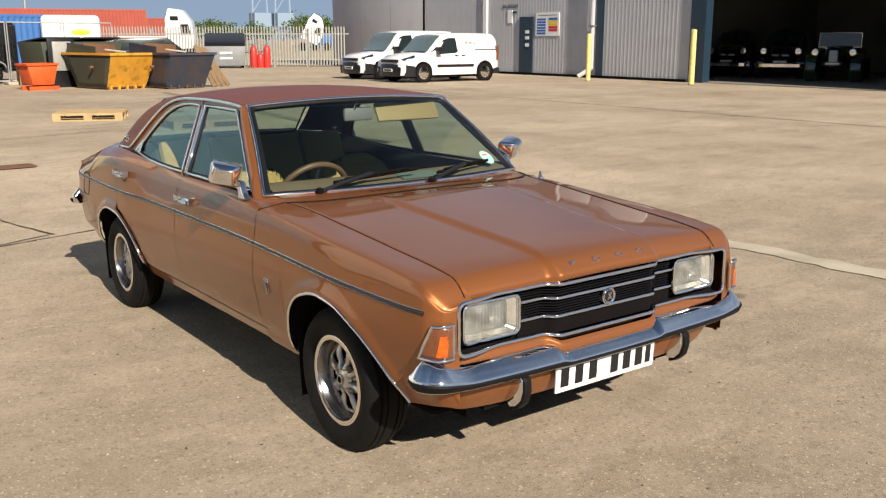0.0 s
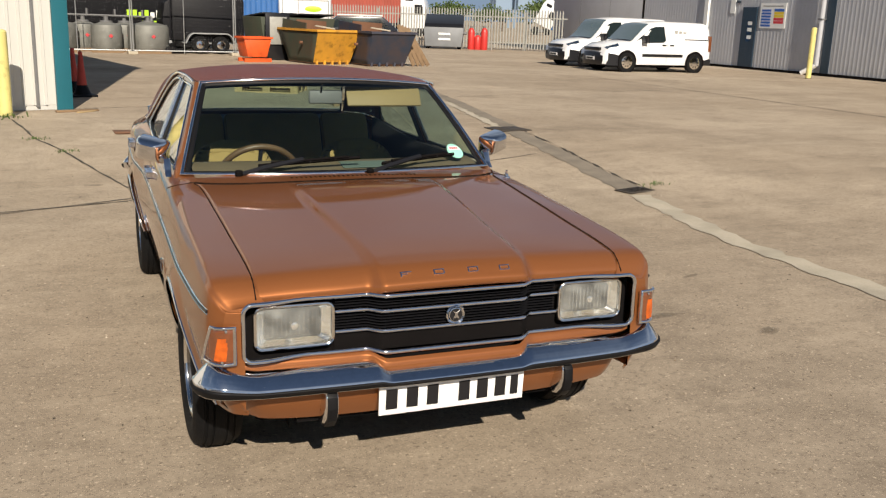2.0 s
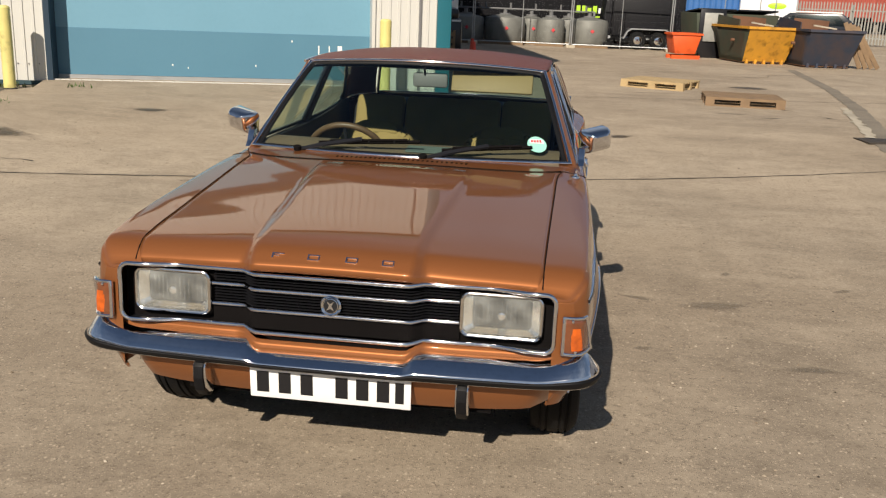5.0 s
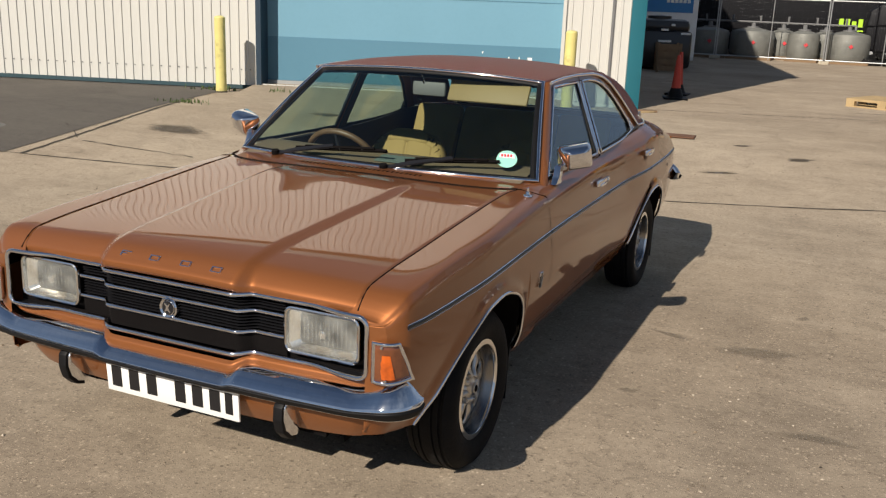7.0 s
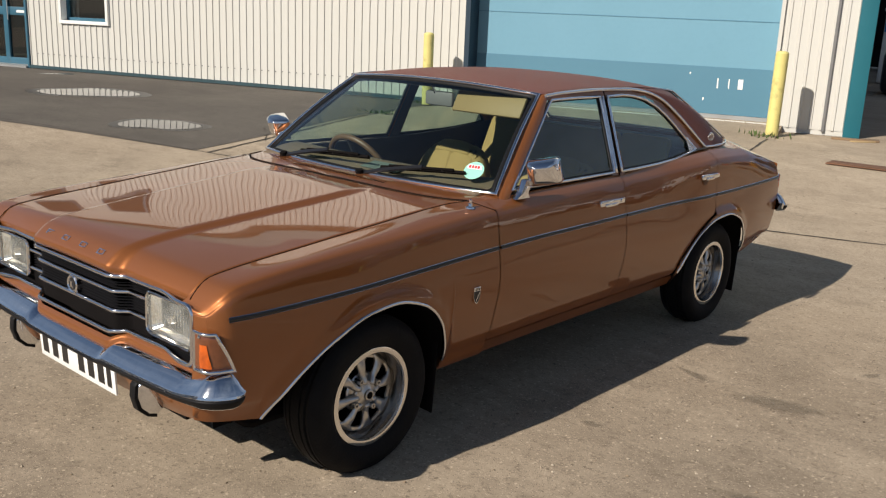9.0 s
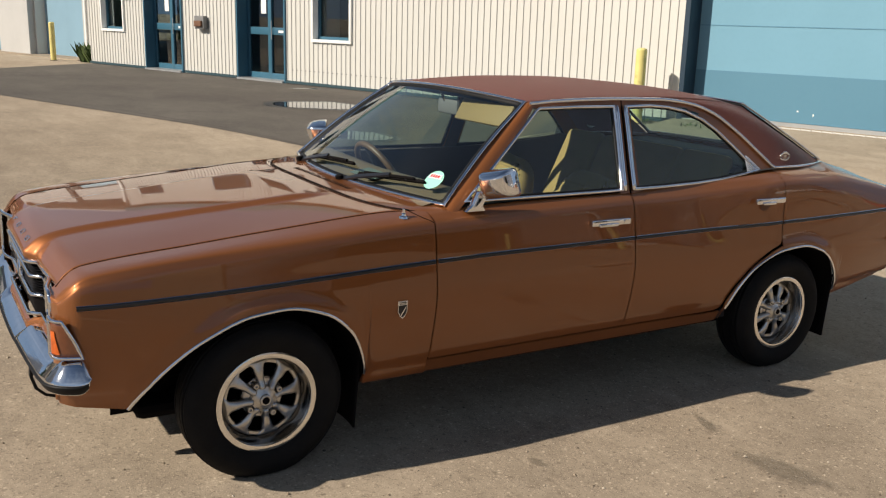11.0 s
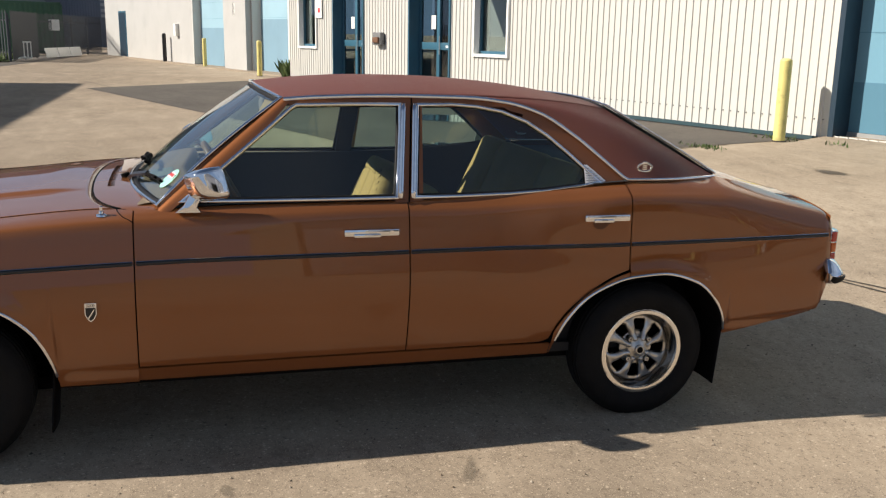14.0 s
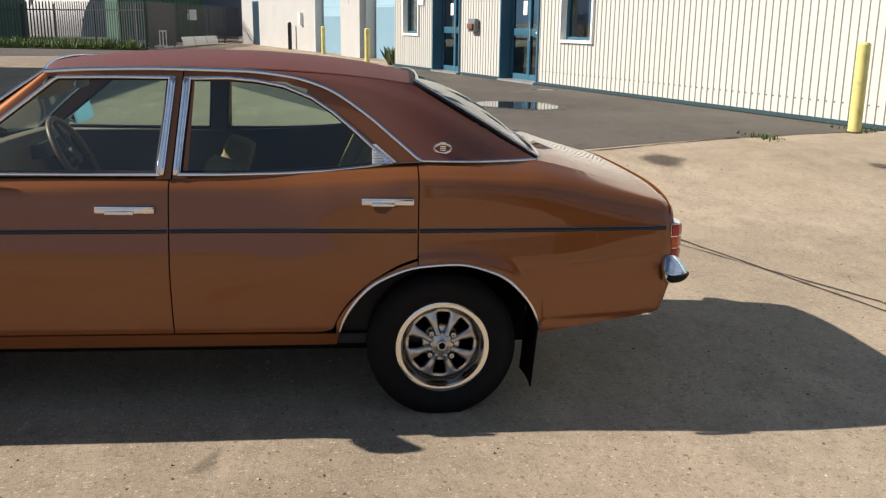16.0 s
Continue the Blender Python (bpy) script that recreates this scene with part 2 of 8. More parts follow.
M["bglass"] = glass_mat("window_glass", (0.55, 0.62, 0.62))
M["lens"] = milky_glass("ribbed_lamp_glass", (0.72, 0.73, 0.68), 0.20)
M["bowl"] = mat("lamp_reflector", (0.92, 0.90, 0.82), 0.17, 1.0, bump=0.05, bscale=20.0)
M["amber"] = mat("amber_lens", (0.60, 0.11, 0.012), 0.18, 0.0, coat=0.6, var=0.6, scale=45.0, dark=(0.22, 0.04, 0.008))
M["red"] = mat("red_lens", (0.42, 0.020, 0.012), 0.18, 0.0, coat=0.6, var=0.3, scale=60.0)
M["pwhite"] = mat("plate_white", (0.82, 0.82, 0.80), 0.4, 0.0, var=0.08)
M["paper"] = mat("grey_green_sheet", (0.13, 0.17, 0.15), 0.6, 0.0, var=0.2)
M["mint"] = mat("mint_sticker", (0.30, 0.66, 0.54), 0.5, 0.0, var=0.1)
M["redink"] = mat("red_print", (0.60, 0.04, 0.05), 0.5, 0.0, var=0.1)
M["smoke"] = mat("smoked_amber_lens", (0.17, 0.055, 0.022), 0.10, 0.0, coat=1.0, var=0.4, scale=40.0)
M["greypatch"] = mat("grey_trench_fill", (0.25, 0.21, 0.16), 0.9, 0.0, var=0.6, scale=3.0, bump=0.4, bscale=60.0, fine=0.5)
# distance haze is put into the cranes' blue-grey colour
M["hazeblue"] = mat("haze_blue_crane", (0.22, 0.30, 0.40), 0.7, 0.0, var=0.2)
M["grey"] = mat("grey_plastic", (0.16, 0.16, 0.16), 0.6, 0.0, var=0.3)
M["concrete"] = ground_mat("yard_concrete", (0.352, 0.280, 0.203), (0.128, 0.100, 0.073), (0.470, 0.385, 0.288), True)
M["tarmac"] = ground_mat("old_tarmac", (0.088, 0.077, 0.067), (0.045, 0.040, 0.036), (0.135, 0.120, 0.103))
M["iron"] = mat("dark_cast_iron", (0.055, 0.045, 0.036), 0.7, 0.2, var=0.5, scale=8.0, dark=(0.10, 0.07, 0.045), bump=0.4, bscale=60.0)
M["joint"] = mat("joint_dirt", (0.06, 0.05, 0.038), 0.95, 0.0, var=0.5, scale=5.0, bump=0.6, bscale=50.0)
M["patch"] = mat("pale_repair_concrete", (0.50, 0.44, 0.34), 0.9, 0.0, var=0.6, scale=2.5, bump=0.4, bscale=60.0, fine=0.4)
M["white"] = mat("white_cladding", (0.555, 0.547, 0.510), 0.45, 0.0, var=0.10, scale=0.8, fine=0.06, fscale=14.0, dark=(0.5, 0.46, 0.38))
M["bluedoor"] = mat("blue_shutter_paint", (0.145, 0.31, 0.41), 0.42, 0.0, var=0.25, scale=0.9, fine=0.08, fscale=20.0, dark=(0.10, 0.24, 0.31))
M["bluedoor2"] = mat("darker_blue_shutter_paint", (0.082, 0.205, 0.285), 0.42, 0.0, var=0.3, scale=1.2, fine=0.1, fscale=20.0, dark=(0.065, 0.17, 0.25))
M["paleblue"] = mat("pale_blue_shutter_paint", (0.30, 0.47, 0.56), 0.5, 0.0, var=0.15, scale=1.0)
M["baylow"] = mat("pale_blue_lower_panel", (0.20, 0.33, 0.42), 0.5, 0.0, var=0.15, scale=1.2)
M["renderwall"] = mat("painted_render", (0.44, 0.435, 0.42), 0.7, 0.0, var=0.12, scale=0.8, fine=0.05, fscale=30.0, stain=0.12, sscale=1.0)
M["hutgrey"] = mat("blue_grey_sheeting", (0.23, 0.25, 0.30), 0.55, 0.1, var=0.35, scale=0.6, fine=0.1, fscale=8.0)
M["hutroof"] = mat("pale_curved_sheeting", (0.21, 0.205, 0.205), 0.55, 0.1, var=0.25, scale=0.8)
M["palegreen"] = mat("pale_green_paint", (0.42, 0.55, 0.45), 0.5, 0.0, var=0.2, scale=1.0)
M["teal"] = mat("teal_trim", (0.010, 0.125, 0.165), 0.45, 0.0, var=0.2, scale=2.0)
M["frameblue"] = mat("blue_door_frame", (0.035, 0.12, 0.18), 0.4, 0.0, var=0.15)
M["bingrey"] = mat("dull_grey_bin_paint", (0.22, 0.23, 0.24), 0.6, 0.1, var=0.3, scale=2.0)
M["yellow"] = mat("yellow_bollard_paint", (0.68, 0.60, 0.22), 0.5, 0.0, var=0.3, scale=5.0, dark=(0.45, 0.36, 0.14), stain=0.5, sscale=9.0)
M["basetrim"] = mat("dark_base_flashing", (0.02, 0.055, 0.068), 0.6, 0.0, var=0.4, scale=3.0)
M["vanglass"] = mat("dark_van_glass", (0.010, 0.018, 0.020), 0.10, 0.0, var=0.2, spec=0.2)
M["vanscreen"] = mat("van_windscreen_glass", (0.075, 0.11, 0.11), 0.06, 0.0, coat=1.0, var=0.2)
M["greyclad"] = mat("grey_cladding", (0.45, 0.46, 0.485), 0.5, 0.0, var=0.2, scale=0.9, fine=0.08, fscale=9.0)
M["navy"] = mat("navy_steel", (0.012, 0.032, 0.055), 0.45, 0.0, var=0.2)
M["vanwhite"] = mat("white_van_paint", (0.80, 0.80, 0.80), 0.28, 0.0, coat=0.8, var=0.05)
M["orange"] = mat("orange_skip_paint", (0.72, 0.10, 0.018), 0.5, 0.0, var=0.3, scale=3.0, stain=0.4, sscale=4.0)
M["skipyellow"] = mat("worn_yellow_skip_paint", (0.62, 0.30, 0.03), 0.6, 0.0, var=0.4, scale=2.0, stain=0.8, sscale=5.0, dark=(0.25, 0.11, 0.03))
M["skipgreen"] = mat("dark_green_skip_paint", (0.045, 0.055, 0.035), 0.7, 0.0, var=0.5, scale=2.0, dark=(0.09, 0.05, 0.03))
M["skipblue"] = mat("dark_blue_skip_paint", (0.028, 0.038, 0.062), 0.65, 0.0, var=0.6, scale=2.0, dark=(0.10, 0.055, 0.035))
M["rust"] = mat("rusty_steel", (0.16, 0.075, 0.040), 0.85, 0.0, var=0.6, scale=3.0, bump=0.4, bscale=20.0)
M["timber"] = mat("pallet_timber", (0.46, 0.33, 0.17), 0.8, 0.0, var=0.4, scale=6.0, fine=0.3, fscale=60.0)
M["oldtimber"] = mat("grey_brown_timber", (0.23, 0.15, 0.085), 0.85, 0.0, var=0.4, scale=6.0)
M["steel"] = mat("galvanised_steel", (0.42, 0.43, 0.43), 0.45, 0.6, var=0.3, scale=4.0)
M["tank"] = mat("grey_drum_tank", (0.19, 0.19, 0.170), 0.6, 0.2, var=0.6, scale=1.5, dark=(0.10, 0.10, 0.09), stain=0.4, sscale=3.0)
M["trailer"] = mat("black_trailer_paint", (0.009, 0.009, 0.011), 0.55, 0.0, var=0.2, spec=0.2)
M["cblue"] = mat("blue_container_paint", (0.030, 0.13, 0.36), 0.55, 0.0, var=0.3, scale=1.2)
M["cred"] = mat("red_container_paint", (0.34, 0.065, 0.042), 0.6, 0.0, var=0.3, scale=1.2)
M["cgreen"] = mat("green_container_paint", (0.05, 0.13, 0.08), 0.6, 0.0, var=0.3, scale=1.2)
M["lime"] = mat("lime_print", (0.42, 0.72, 0.03), 0.5, 0.0, var=0.05)
M["adblue"] = mat("blue_panel", (0.04, 0.22, 0.50), 0.45, 0.0, var=0.1)
M["bred"] = mat("red_cylinder_paint", (0.52, 0.035, 0.03), 0.4, 0.0, var=0.2, scale=4.0)
M["conered"] = mat("cone_red", (0.48, 0.05, 0.028), 0.55, 0.0, var=0.3, scale=8.0)
M["longgrass"] = mat("long_rough_grass", (0.115, 0.170, 0.040), 0.7, 0.0, var=0.6, scale=2.0, dark=(0.05, 0.075, 0.02))
M["leaf"] = mat("leaf", (0.075, 0.115, 0.028), 0.7, 0.0, var=0.5, scale=3.0, dark=(0.03, 0.05, 0.015))
M["grass"] = mat("grass", (0.07, 0.11, 0.03), 0.9, 0.0, var=0.5, scale=1.5, dark=(0.10, 0.085, 0.035), bump=0.8, bscale=8.0)
M["bark"] = mat("bark", (0.12, 0.085, 0.055), 0.9, 0.0, var=0.4)
M["fence"] = mat("dark_palisade_steel", (0.065, 0.072, 0.082), 0.6, 0.3, var=0.3)
M["palefence"] = mat("pale_palisade_steel", (0.36, 0.36, 0.33), 0.6, 0.3, var=0.3)
# near-black colour stands in for the dimness of rooms behind the glass
M["darkin"] = mat("dim_room_backing", (0.05, 0.045, 0.038), 0.9, 0.0, var=0.3, scale=0.6)
M["hangarin"] = mat("unpainted_block_wall", (0.22, 0.205, 0.16), 0.9, 0.0, var=0.35, scale=0.5, stain=0.3, sscale=0.6)
M["hangarfloor"] = mat("hangar_floor_screed", (0.24, 0.22, 0.19), 0.7, 0.0, var=0.4, scale=0.8)
M["water"] = mat("puddle_water", (0.03, 0.03, 0.03), 0.02, 0.0, var=0.1, spec=0.8)
M["seablack"] = mat("black_car_paint", (0.008, 0.008, 0.010), 0.2, 0.0, coat=1.0, var=0.1)
M["seagreen"] = mat("green_car_paint", (0.012, 0.035, 0.018), 0.25, 0.0, coat=1.0, var=0.1)
M["white2"] = mat("white_paint", (0.80, 0.80, 0.77), 0.5, 0.0, var=0.1)
M["signblue"] = mat("sign_blue", (0.03, 0.12, 0.45), 0.5, 0.0, var=0.05)
M["signyellow"] = mat("sign_yellow", (0.75, 0.55, 0.04), 0.5, 0.0, var=0.05)


# ---- mesh helpers ----
def link(name, bm, material, parent=None, label="", smooth=None):
    """Links a bmesh as one object. smooth: angle in degrees under which edges are shaded smooth."""
    me = bpy.data.meshes.new(name)
    if smooth is not None:
        lim = radians(smooth)
        for f in bm.faces:
            f.smooth = True
        for e in bm.edges:
            if len(e.link_faces) == 2 and e.calc_face_angle(0.0) > lim:
                e.smooth = False
    bm.to_mesh(me)
    bm.free()
    me.materials.append(material)
    ob = new(name, me)
    if parent is not None:
        ob.parent = parent
    if label:
        tagged(ob, label)
    return ob


def part(name, bm, material, parent, label="", smooth=30):
    return link(name, bm, material, parent, label, smooth)


def thing(name, m, label, category, group="", kind=""):
    ob = new(name)
    ob.matrix_world = m
    ob.empty_display_size = 0.2
    return tagged(ob, label, category, group, kind)


def box_bm(x0, x1, y0, y1, z0, z1, bevel=0.0, bm=None):
    """A box between the given bounds, with optional chamfers."""
    b = bmesh.new()
    bmesh.ops.create_cube(b, size=1.0)
    for v in b.verts:
        v.co = Vector(((x0 + x1) / 2 + v.co.x * (x1 - x0), (y0 + y1) / 2 + v.co.y * (y1 - y0), (z0 + z1) / 2 + v.co.z * (z1 - z0)))
    if bevel:
        bmesh.ops.bevel(b, geom=list(b.edges), offset=bevel, segments=2, affect="EDGES", profile=0.5)
    return join_bm(bm, b)


def join_bm(bm, b):
    """Adds b to bm and returns the result."""
    if bm is None:
        return b
    tmp = bpy.data.meshes.new("tmp")
    b.to_mesh(tmp)
    b.free()
    bm.from_mesh(tmp)
    bpy.data.meshes.remove(tmp)
    return bm


def moved(b, m):
    bmesh.ops.transform(b, matrix=m, verts=b.verts)
    return b


def grid_bm(fn, nu, nv, flip=False, bm=None, closed_u=False):
    """A sheet fn(u, v), u and v from 0 to 1."""
    b = bmesh.new()
    cols = nu if closed_u else nu + 1
    vs = [[b.verts.new(fn(i / nu, j / nv)) for j in range(nv + 1)] for i in range(cols)]
    for i in range(nu):
        k = (i + 1) % cols
        for j in range(nv):
            q = (vs[i][j], vs[k][j], vs[k][j + 1], vs[i][j + 1])
            if flip:
                q = q[::-1]
            try:
                b.faces.new(q)
            except ValueError:
                pass
    return join_bm(bm, b)


def sweep_bm(pts, prof, closed=False, up=(0, 0, 1), bm=None, caps=True):
    """Sweeps a closed profile of (side, up) offsets along points; prof may be a function of the index."""
    b = bmesh.new()
    P = [Vector(p) for p in pts]
    n = len(P)
    rings = []
    for i in range(n):
        a = P[i - 1] if (i or closed) else P[i]
        c = P[(i + 1) % n] if (i < n - 1 or closed) else P[i]
        d1, d2 = (P[i] - a), (c - P[i])
        t = (d1.normalized() if d1.length else Vector()) + (d2.normalized() if d2.length else Vector())
        t.normalize()
        s = t.cross(Vector(up))
        if s.length < 1e-4:
            s = t.cross(Vector((0, 1, 0.01)))
        s.normalize()
        w = s.cross(t)
        k = 1.0
        if d1.length and d2.length:
            k = 1.0 / max(0.5, t.dot(d1.normalized()))
        pr = prof(i) if callable(prof) else prof
        rings.append([b.verts.new(P[i] + s * (p[0] * k) + w * p[1]) for p in pr])
    m = len(rings[0])
    for i in range(n if closed else n - 1):
        r, q = rings[i], rings[(i + 1) % n]
        for j in range(m):
            b.faces.new((r[j], q[j], q[(j + 1) % m], r[(j + 1) % m]))
    if caps and not closed:
        b.faces.new(rings[0])
        b.faces.new(rings[-1][::-1])
    bmesh.ops.recalc_face_normals(b, faces=b.faces)
    return join_bm(bm, b)


def circ(r, n=8, sx=1.0, sz=1.0):
    return [(r * sx * math.cos(2 * math.pi * k / n), r * sz * math.sin(2 * math.pi * k / n)) for k in range(n)]


def lathe_bm(prof, n=32, axis="z", bm=None, arc=1.0):
    """Turns a profile of (radius, height) round an axis."""
    b = bmesh.new()
    rings = []
    for i in range(n):
        a = 2 * math.pi * i / n * arc
        ring = []
        for r, h in prof:
            p = (r * math.cos(a), r * math.sin(a), h)
            if axis == "x":
                p = (h, r * math.cos(a), r * math.sin(a))
            elif axis == "y":
                p = (r * math.cos(a), h, r * math.sin(a))
            ring.append(b.verts.new(p))
        rings.append(ring)
    for i in range(n):
        r, q = rings[i], rings[(i + 1) % n]
        for j in range(len(prof) - 1):
            b.faces.new((r[j], q[j], q[j + 1], r[j + 1]))
    bmesh.ops.remove_doubles(b, verts=b.verts, dist=1e-5)
    bmesh.ops.recalc_face_normals(b, faces=b.faces)
    return join_bm(bm, b)


def prism_bm(poly, d0, d1, axis="x", bm=None, bevel=0.0):
    """A flat polygon pushed out from d0 to d1 along an axis. The polygon's pair are the other two axes in order."""
    b = bmesh.new()

    def at(p, d):
        return {"x": (d, p[0], p[1]), "y": (p[0], d, p[1]), "z": (p[0], p[1], d)}[axis]
    lo = [b.verts.new(at(p, d0)) for p in poly]
    hi = [b.verts.new(at(p, d1)) for p in poly]
    b.faces.new(lo)
    b.faces.new(hi[::-1])
    for i in range(len(poly)):
        k = (i + 1) % len(poly)
        b.faces.new((lo[i], hi[i], hi[k], lo[k]))
    bmesh.ops.recalc_face_normals(b, faces=b.faces)
    if bevel:
        bmesh.ops.bevel(b, geom=list(b.edges), offset=bevel, segments=2, affect="EDGES", profile=0.5)
    return join_bm(bm, b)


def cyl_bm(p0, p1, r, n=12, r1=None, bm=None):
    """A rod from p0 to p1."""
    p0, p1 = Vector(p0), Vector(p1)
    d = p1 - p0
    b = bmesh.new()
    bmesh.ops.create_cone(b, cap_ends=True, segments=n, radius1=r, radius2=r if r1 is None else r1, depth=d.length)
    moved(b, Matrix.Translation((p0 + p1) / 2) @ d.to_track_quat("Z", "Y").to_matrix().to_4x4())
    return join_bm(bm, b)


def smooth_keys(keys):
    """A monotone smooth curve through (x, y) keys."""
    xs = np.array([k[0] for k in keys], float)
    ys = np.array([k[1] for k in keys], float)
    h = np.diff(xs)
    d = np.diff(ys) / h
    m = np.zeros(len(xs))
    m[0], m[-1] = d[0], d[-1]
    for i in range(1, len(xs) - 1):
        if d[i - 1] * d[i] > 0:
            w1, w2 = 2 * h[i] + h[i - 1], h[i] + 2 * h[i - 1]
            m[i] = (w1 + w2) / (w1 / d[i - 1] + w2 / d[i])

    def f(x):
        x = min(max(x, xs[0]), xs[-1])
        i = min(int(np.searchsorted(xs, x, side="right")) - 1, len(h) - 1)
        t = (x - xs[i]) / h[i]
        return float((1 + 2 * t) * (1 - t) ** 2 * ys[i] + t * (1 - t) ** 2 * h[i] * m[i] + t * t * (3 - 2 * t) * ys[i + 1] + t * t * (t - 1) * h[i] * m[i + 1])
    return f


def sstep(a, b, x):
    t = min(max((x - a) / (b - a), 0.0), 1.0)
    return t * t * (3 - 2 * t)


GZ = 0.13


def gz(x, y):
    """The yard's height: a slight fall under the car, level further out."""
    w = sstep(4.0, 9.0, math.hypot(x, y))
    return -0.0165 * max(-4.0, min(4.0, y)) * (1 - w) + GZ * w

# ---- ground ----
def ground_grid(xs, ys, fn):
    b = bmesh.new()
    vs = [[b.verts.new((x, y, fn(x, y))) for y in ys] for x in xs]
    for i in range(len(xs) - 1):
        for j in range(len(ys) - 1):
            b.faces.new((vs[i][j], vs[i + 1][j], vs[i + 1][j + 1], vs[i][j + 1]))
    return b


ax = [-2500, -1200, -600, -300, -150, -80, -50, -30, -20, -15] + [-12 + .5 * k for k in range(49)] + [15, 20, 30, 50, 80, 150, 300, 600, 1200, 2500]
tagged(link("ground", ground_grid(ax, ax, gz), M["concrete"], smooth=60), "weathered pale brown concrete yard", "ground", kind="structure")


def yard(s, o):
    """World x, y from distance west along the workshop front and distance out from it."""
    return (-1.247 - .95528 * s + .29571 * o, 9.925 - .29571 * s - .95528 * o)


def lay(name, poly, material, label, lift=.004, cat="ground", cuts=10, kind="structure"):
    """A thin sheet laid on the yard, from a four-cornered outline in world x, y."""
    P = [Vector((p[0], p[1])) for p in poly]

    def f(u, v):
        p = P[0] * (1 - u) * (1 - v) + P[1] * u * (1 - v) + P[2] * u * v + P[3] * (1 - u) * v
        return (p.x, p.y, gz(p.x, p.y) + lift)
    return tagged(link(name, grid_bm(f, cuts, cuts), material, smooth=60), label, cat, kind=kind)


# old tarmac in front of the office and the road beyond
lay("tarmac_apron", [(-5.65, 2.25), yard(6.3, .01), yard(24.4, .01), (-19.5, -2.7)], M["tarmac"], "old dark tarmac forecourt with puddles", .005, cuts=24)
lay("road", [(-70, -60), (-27, -60), (-30.5, -7.0), (-48, -5.4)], M["tarmac"], "dark tarmac access road", .006)
lay("grass_verge", [(-66, -34), (-41.5, -22.0), (-37.0, -7.3), (-66, -9.0)], M["grass"], "rough grass verge", .05)


def ribbon(name, pts, w, material, label, lift=.006, jag=.0, seed=1, cat="ground"):
    """A narrow strip on the yard along world points, with an uneven edge."""
    rnd = random.Random(seed)
    b = bmesh.new()
    P = [Vector(p) for p in pts]
    fine = []
    for a, c in zip(P[:-1], P[1:]):
        n = max(1, int((c - a).length / .12))
        fine += [a + (c - a) * k / n for k in range(n)]
    fine.append(P[-1])
    rows = []
    for i, p in enumerate(fine):
        t = (fine[min(i + 1, len(fine) - 1)] - fine[max(i - 1, 0)]).normalized()
        n = Vector((-t.y, t.x))
        wob = n * rnd.uniform(-jag, jag) * .6
        h = w / 2 * (1 + rnd.uniform(-jag, jag) / max(w, .01) * .8)
        q0, q1 = p + wob - n * h, p + wob + n * h
        rows.append((b.verts.new((q0.x, q0.y, gz(q0.x, q0.y) + lift)), b.verts.new((q1.x, q1.y, gz(q1.x, q1.y) + lift))))
    for r, q in zip(rows[:-1], rows[1:]):
        b.faces.new((r[0], r[1], q[1], q[0]))
    bmesh.ops.recalc_face_normals(b, faces=b.faces)
    return tagged(link(name, b, material), label, cat, kind="structure")


D = Vector((.9553, .2957))
Nv = Vector((-.2957, .9553))
J0 = Vector((-1.67, 3.50))
ribbon("slab_joint", [J0 - D * 4.0, J0 + D * 5.2], .022, M["joint"], "dark slab joint filled with dirt", jag=.012, seed=2)
ribbon("slab_joint", [J0 - D * 4.0, J0 - D * 4.0 + Nv * 4.4], .03, M["joint"], "dark slab joint filled with dirt", jag=.015, seed=3)
ribbon("slab_joint", [J0 - D * 4.0, J0 - D * 22], .02, M["joint"], "dark slab joint filled with dirt", jag=.012, seed=4)
ribbon("slab_joint", [(-0.6, 3.97), (-2.64, 2.97)], .014, M["joint"], "dark slab joint filled with dirt", jag=.012, seed=35)
ribbon("slab_joint", [(-.56, 3.96), (-1.26, 6.29), (-1.58, 7.07), (-1.95, 8.8)], .022, M["joint"], "dark slab joint filled with dirt", jag=.012, seed=5)
ribbon("slab_joint", [J0 + Nv * 6.0 - D * 1.5 + D * 2, J0 + Nv * 6.0 + D * 16], .02, M["joint"], "dark slab joint filled with dirt", jag=.012, seed=6)
ribbon("slab_joint", [J0 + Nv * 12.0 + D * 2, J0 + Nv * 12.0 + D * 16], .02, M["joint"], "dark slab joint filled with dirt", jag=.012, seed=6)
ribbon("slab_joint", [J0 + Nv * 11.0 + D * 12, J0 + Nv * 7.0 + D * 24], .02, M["joint"], "dark slab joint filled with dirt", jag=.012, seed=6)
ribbon("slab_joint", [(12.64, -4.0), (12.64, 10.6), (12.75, 19.0)], .035, M["joint"], "dark slab joint filled with dirt", jag=.014, seed=16)
ribbon("slab_joint", [J0 + D * 5.2, J0 + D * 6.0], .016, M["joint"], "dark slab joint filled with dirt", jag=.012, seed=17)
ribbon("hairline_crack", [(-6.4, 3.8), (-5.6, 3.2), (-4.2, 3.3)], .010, M["joint"], "hairline crack in the concrete", jag=.03, seed=8)
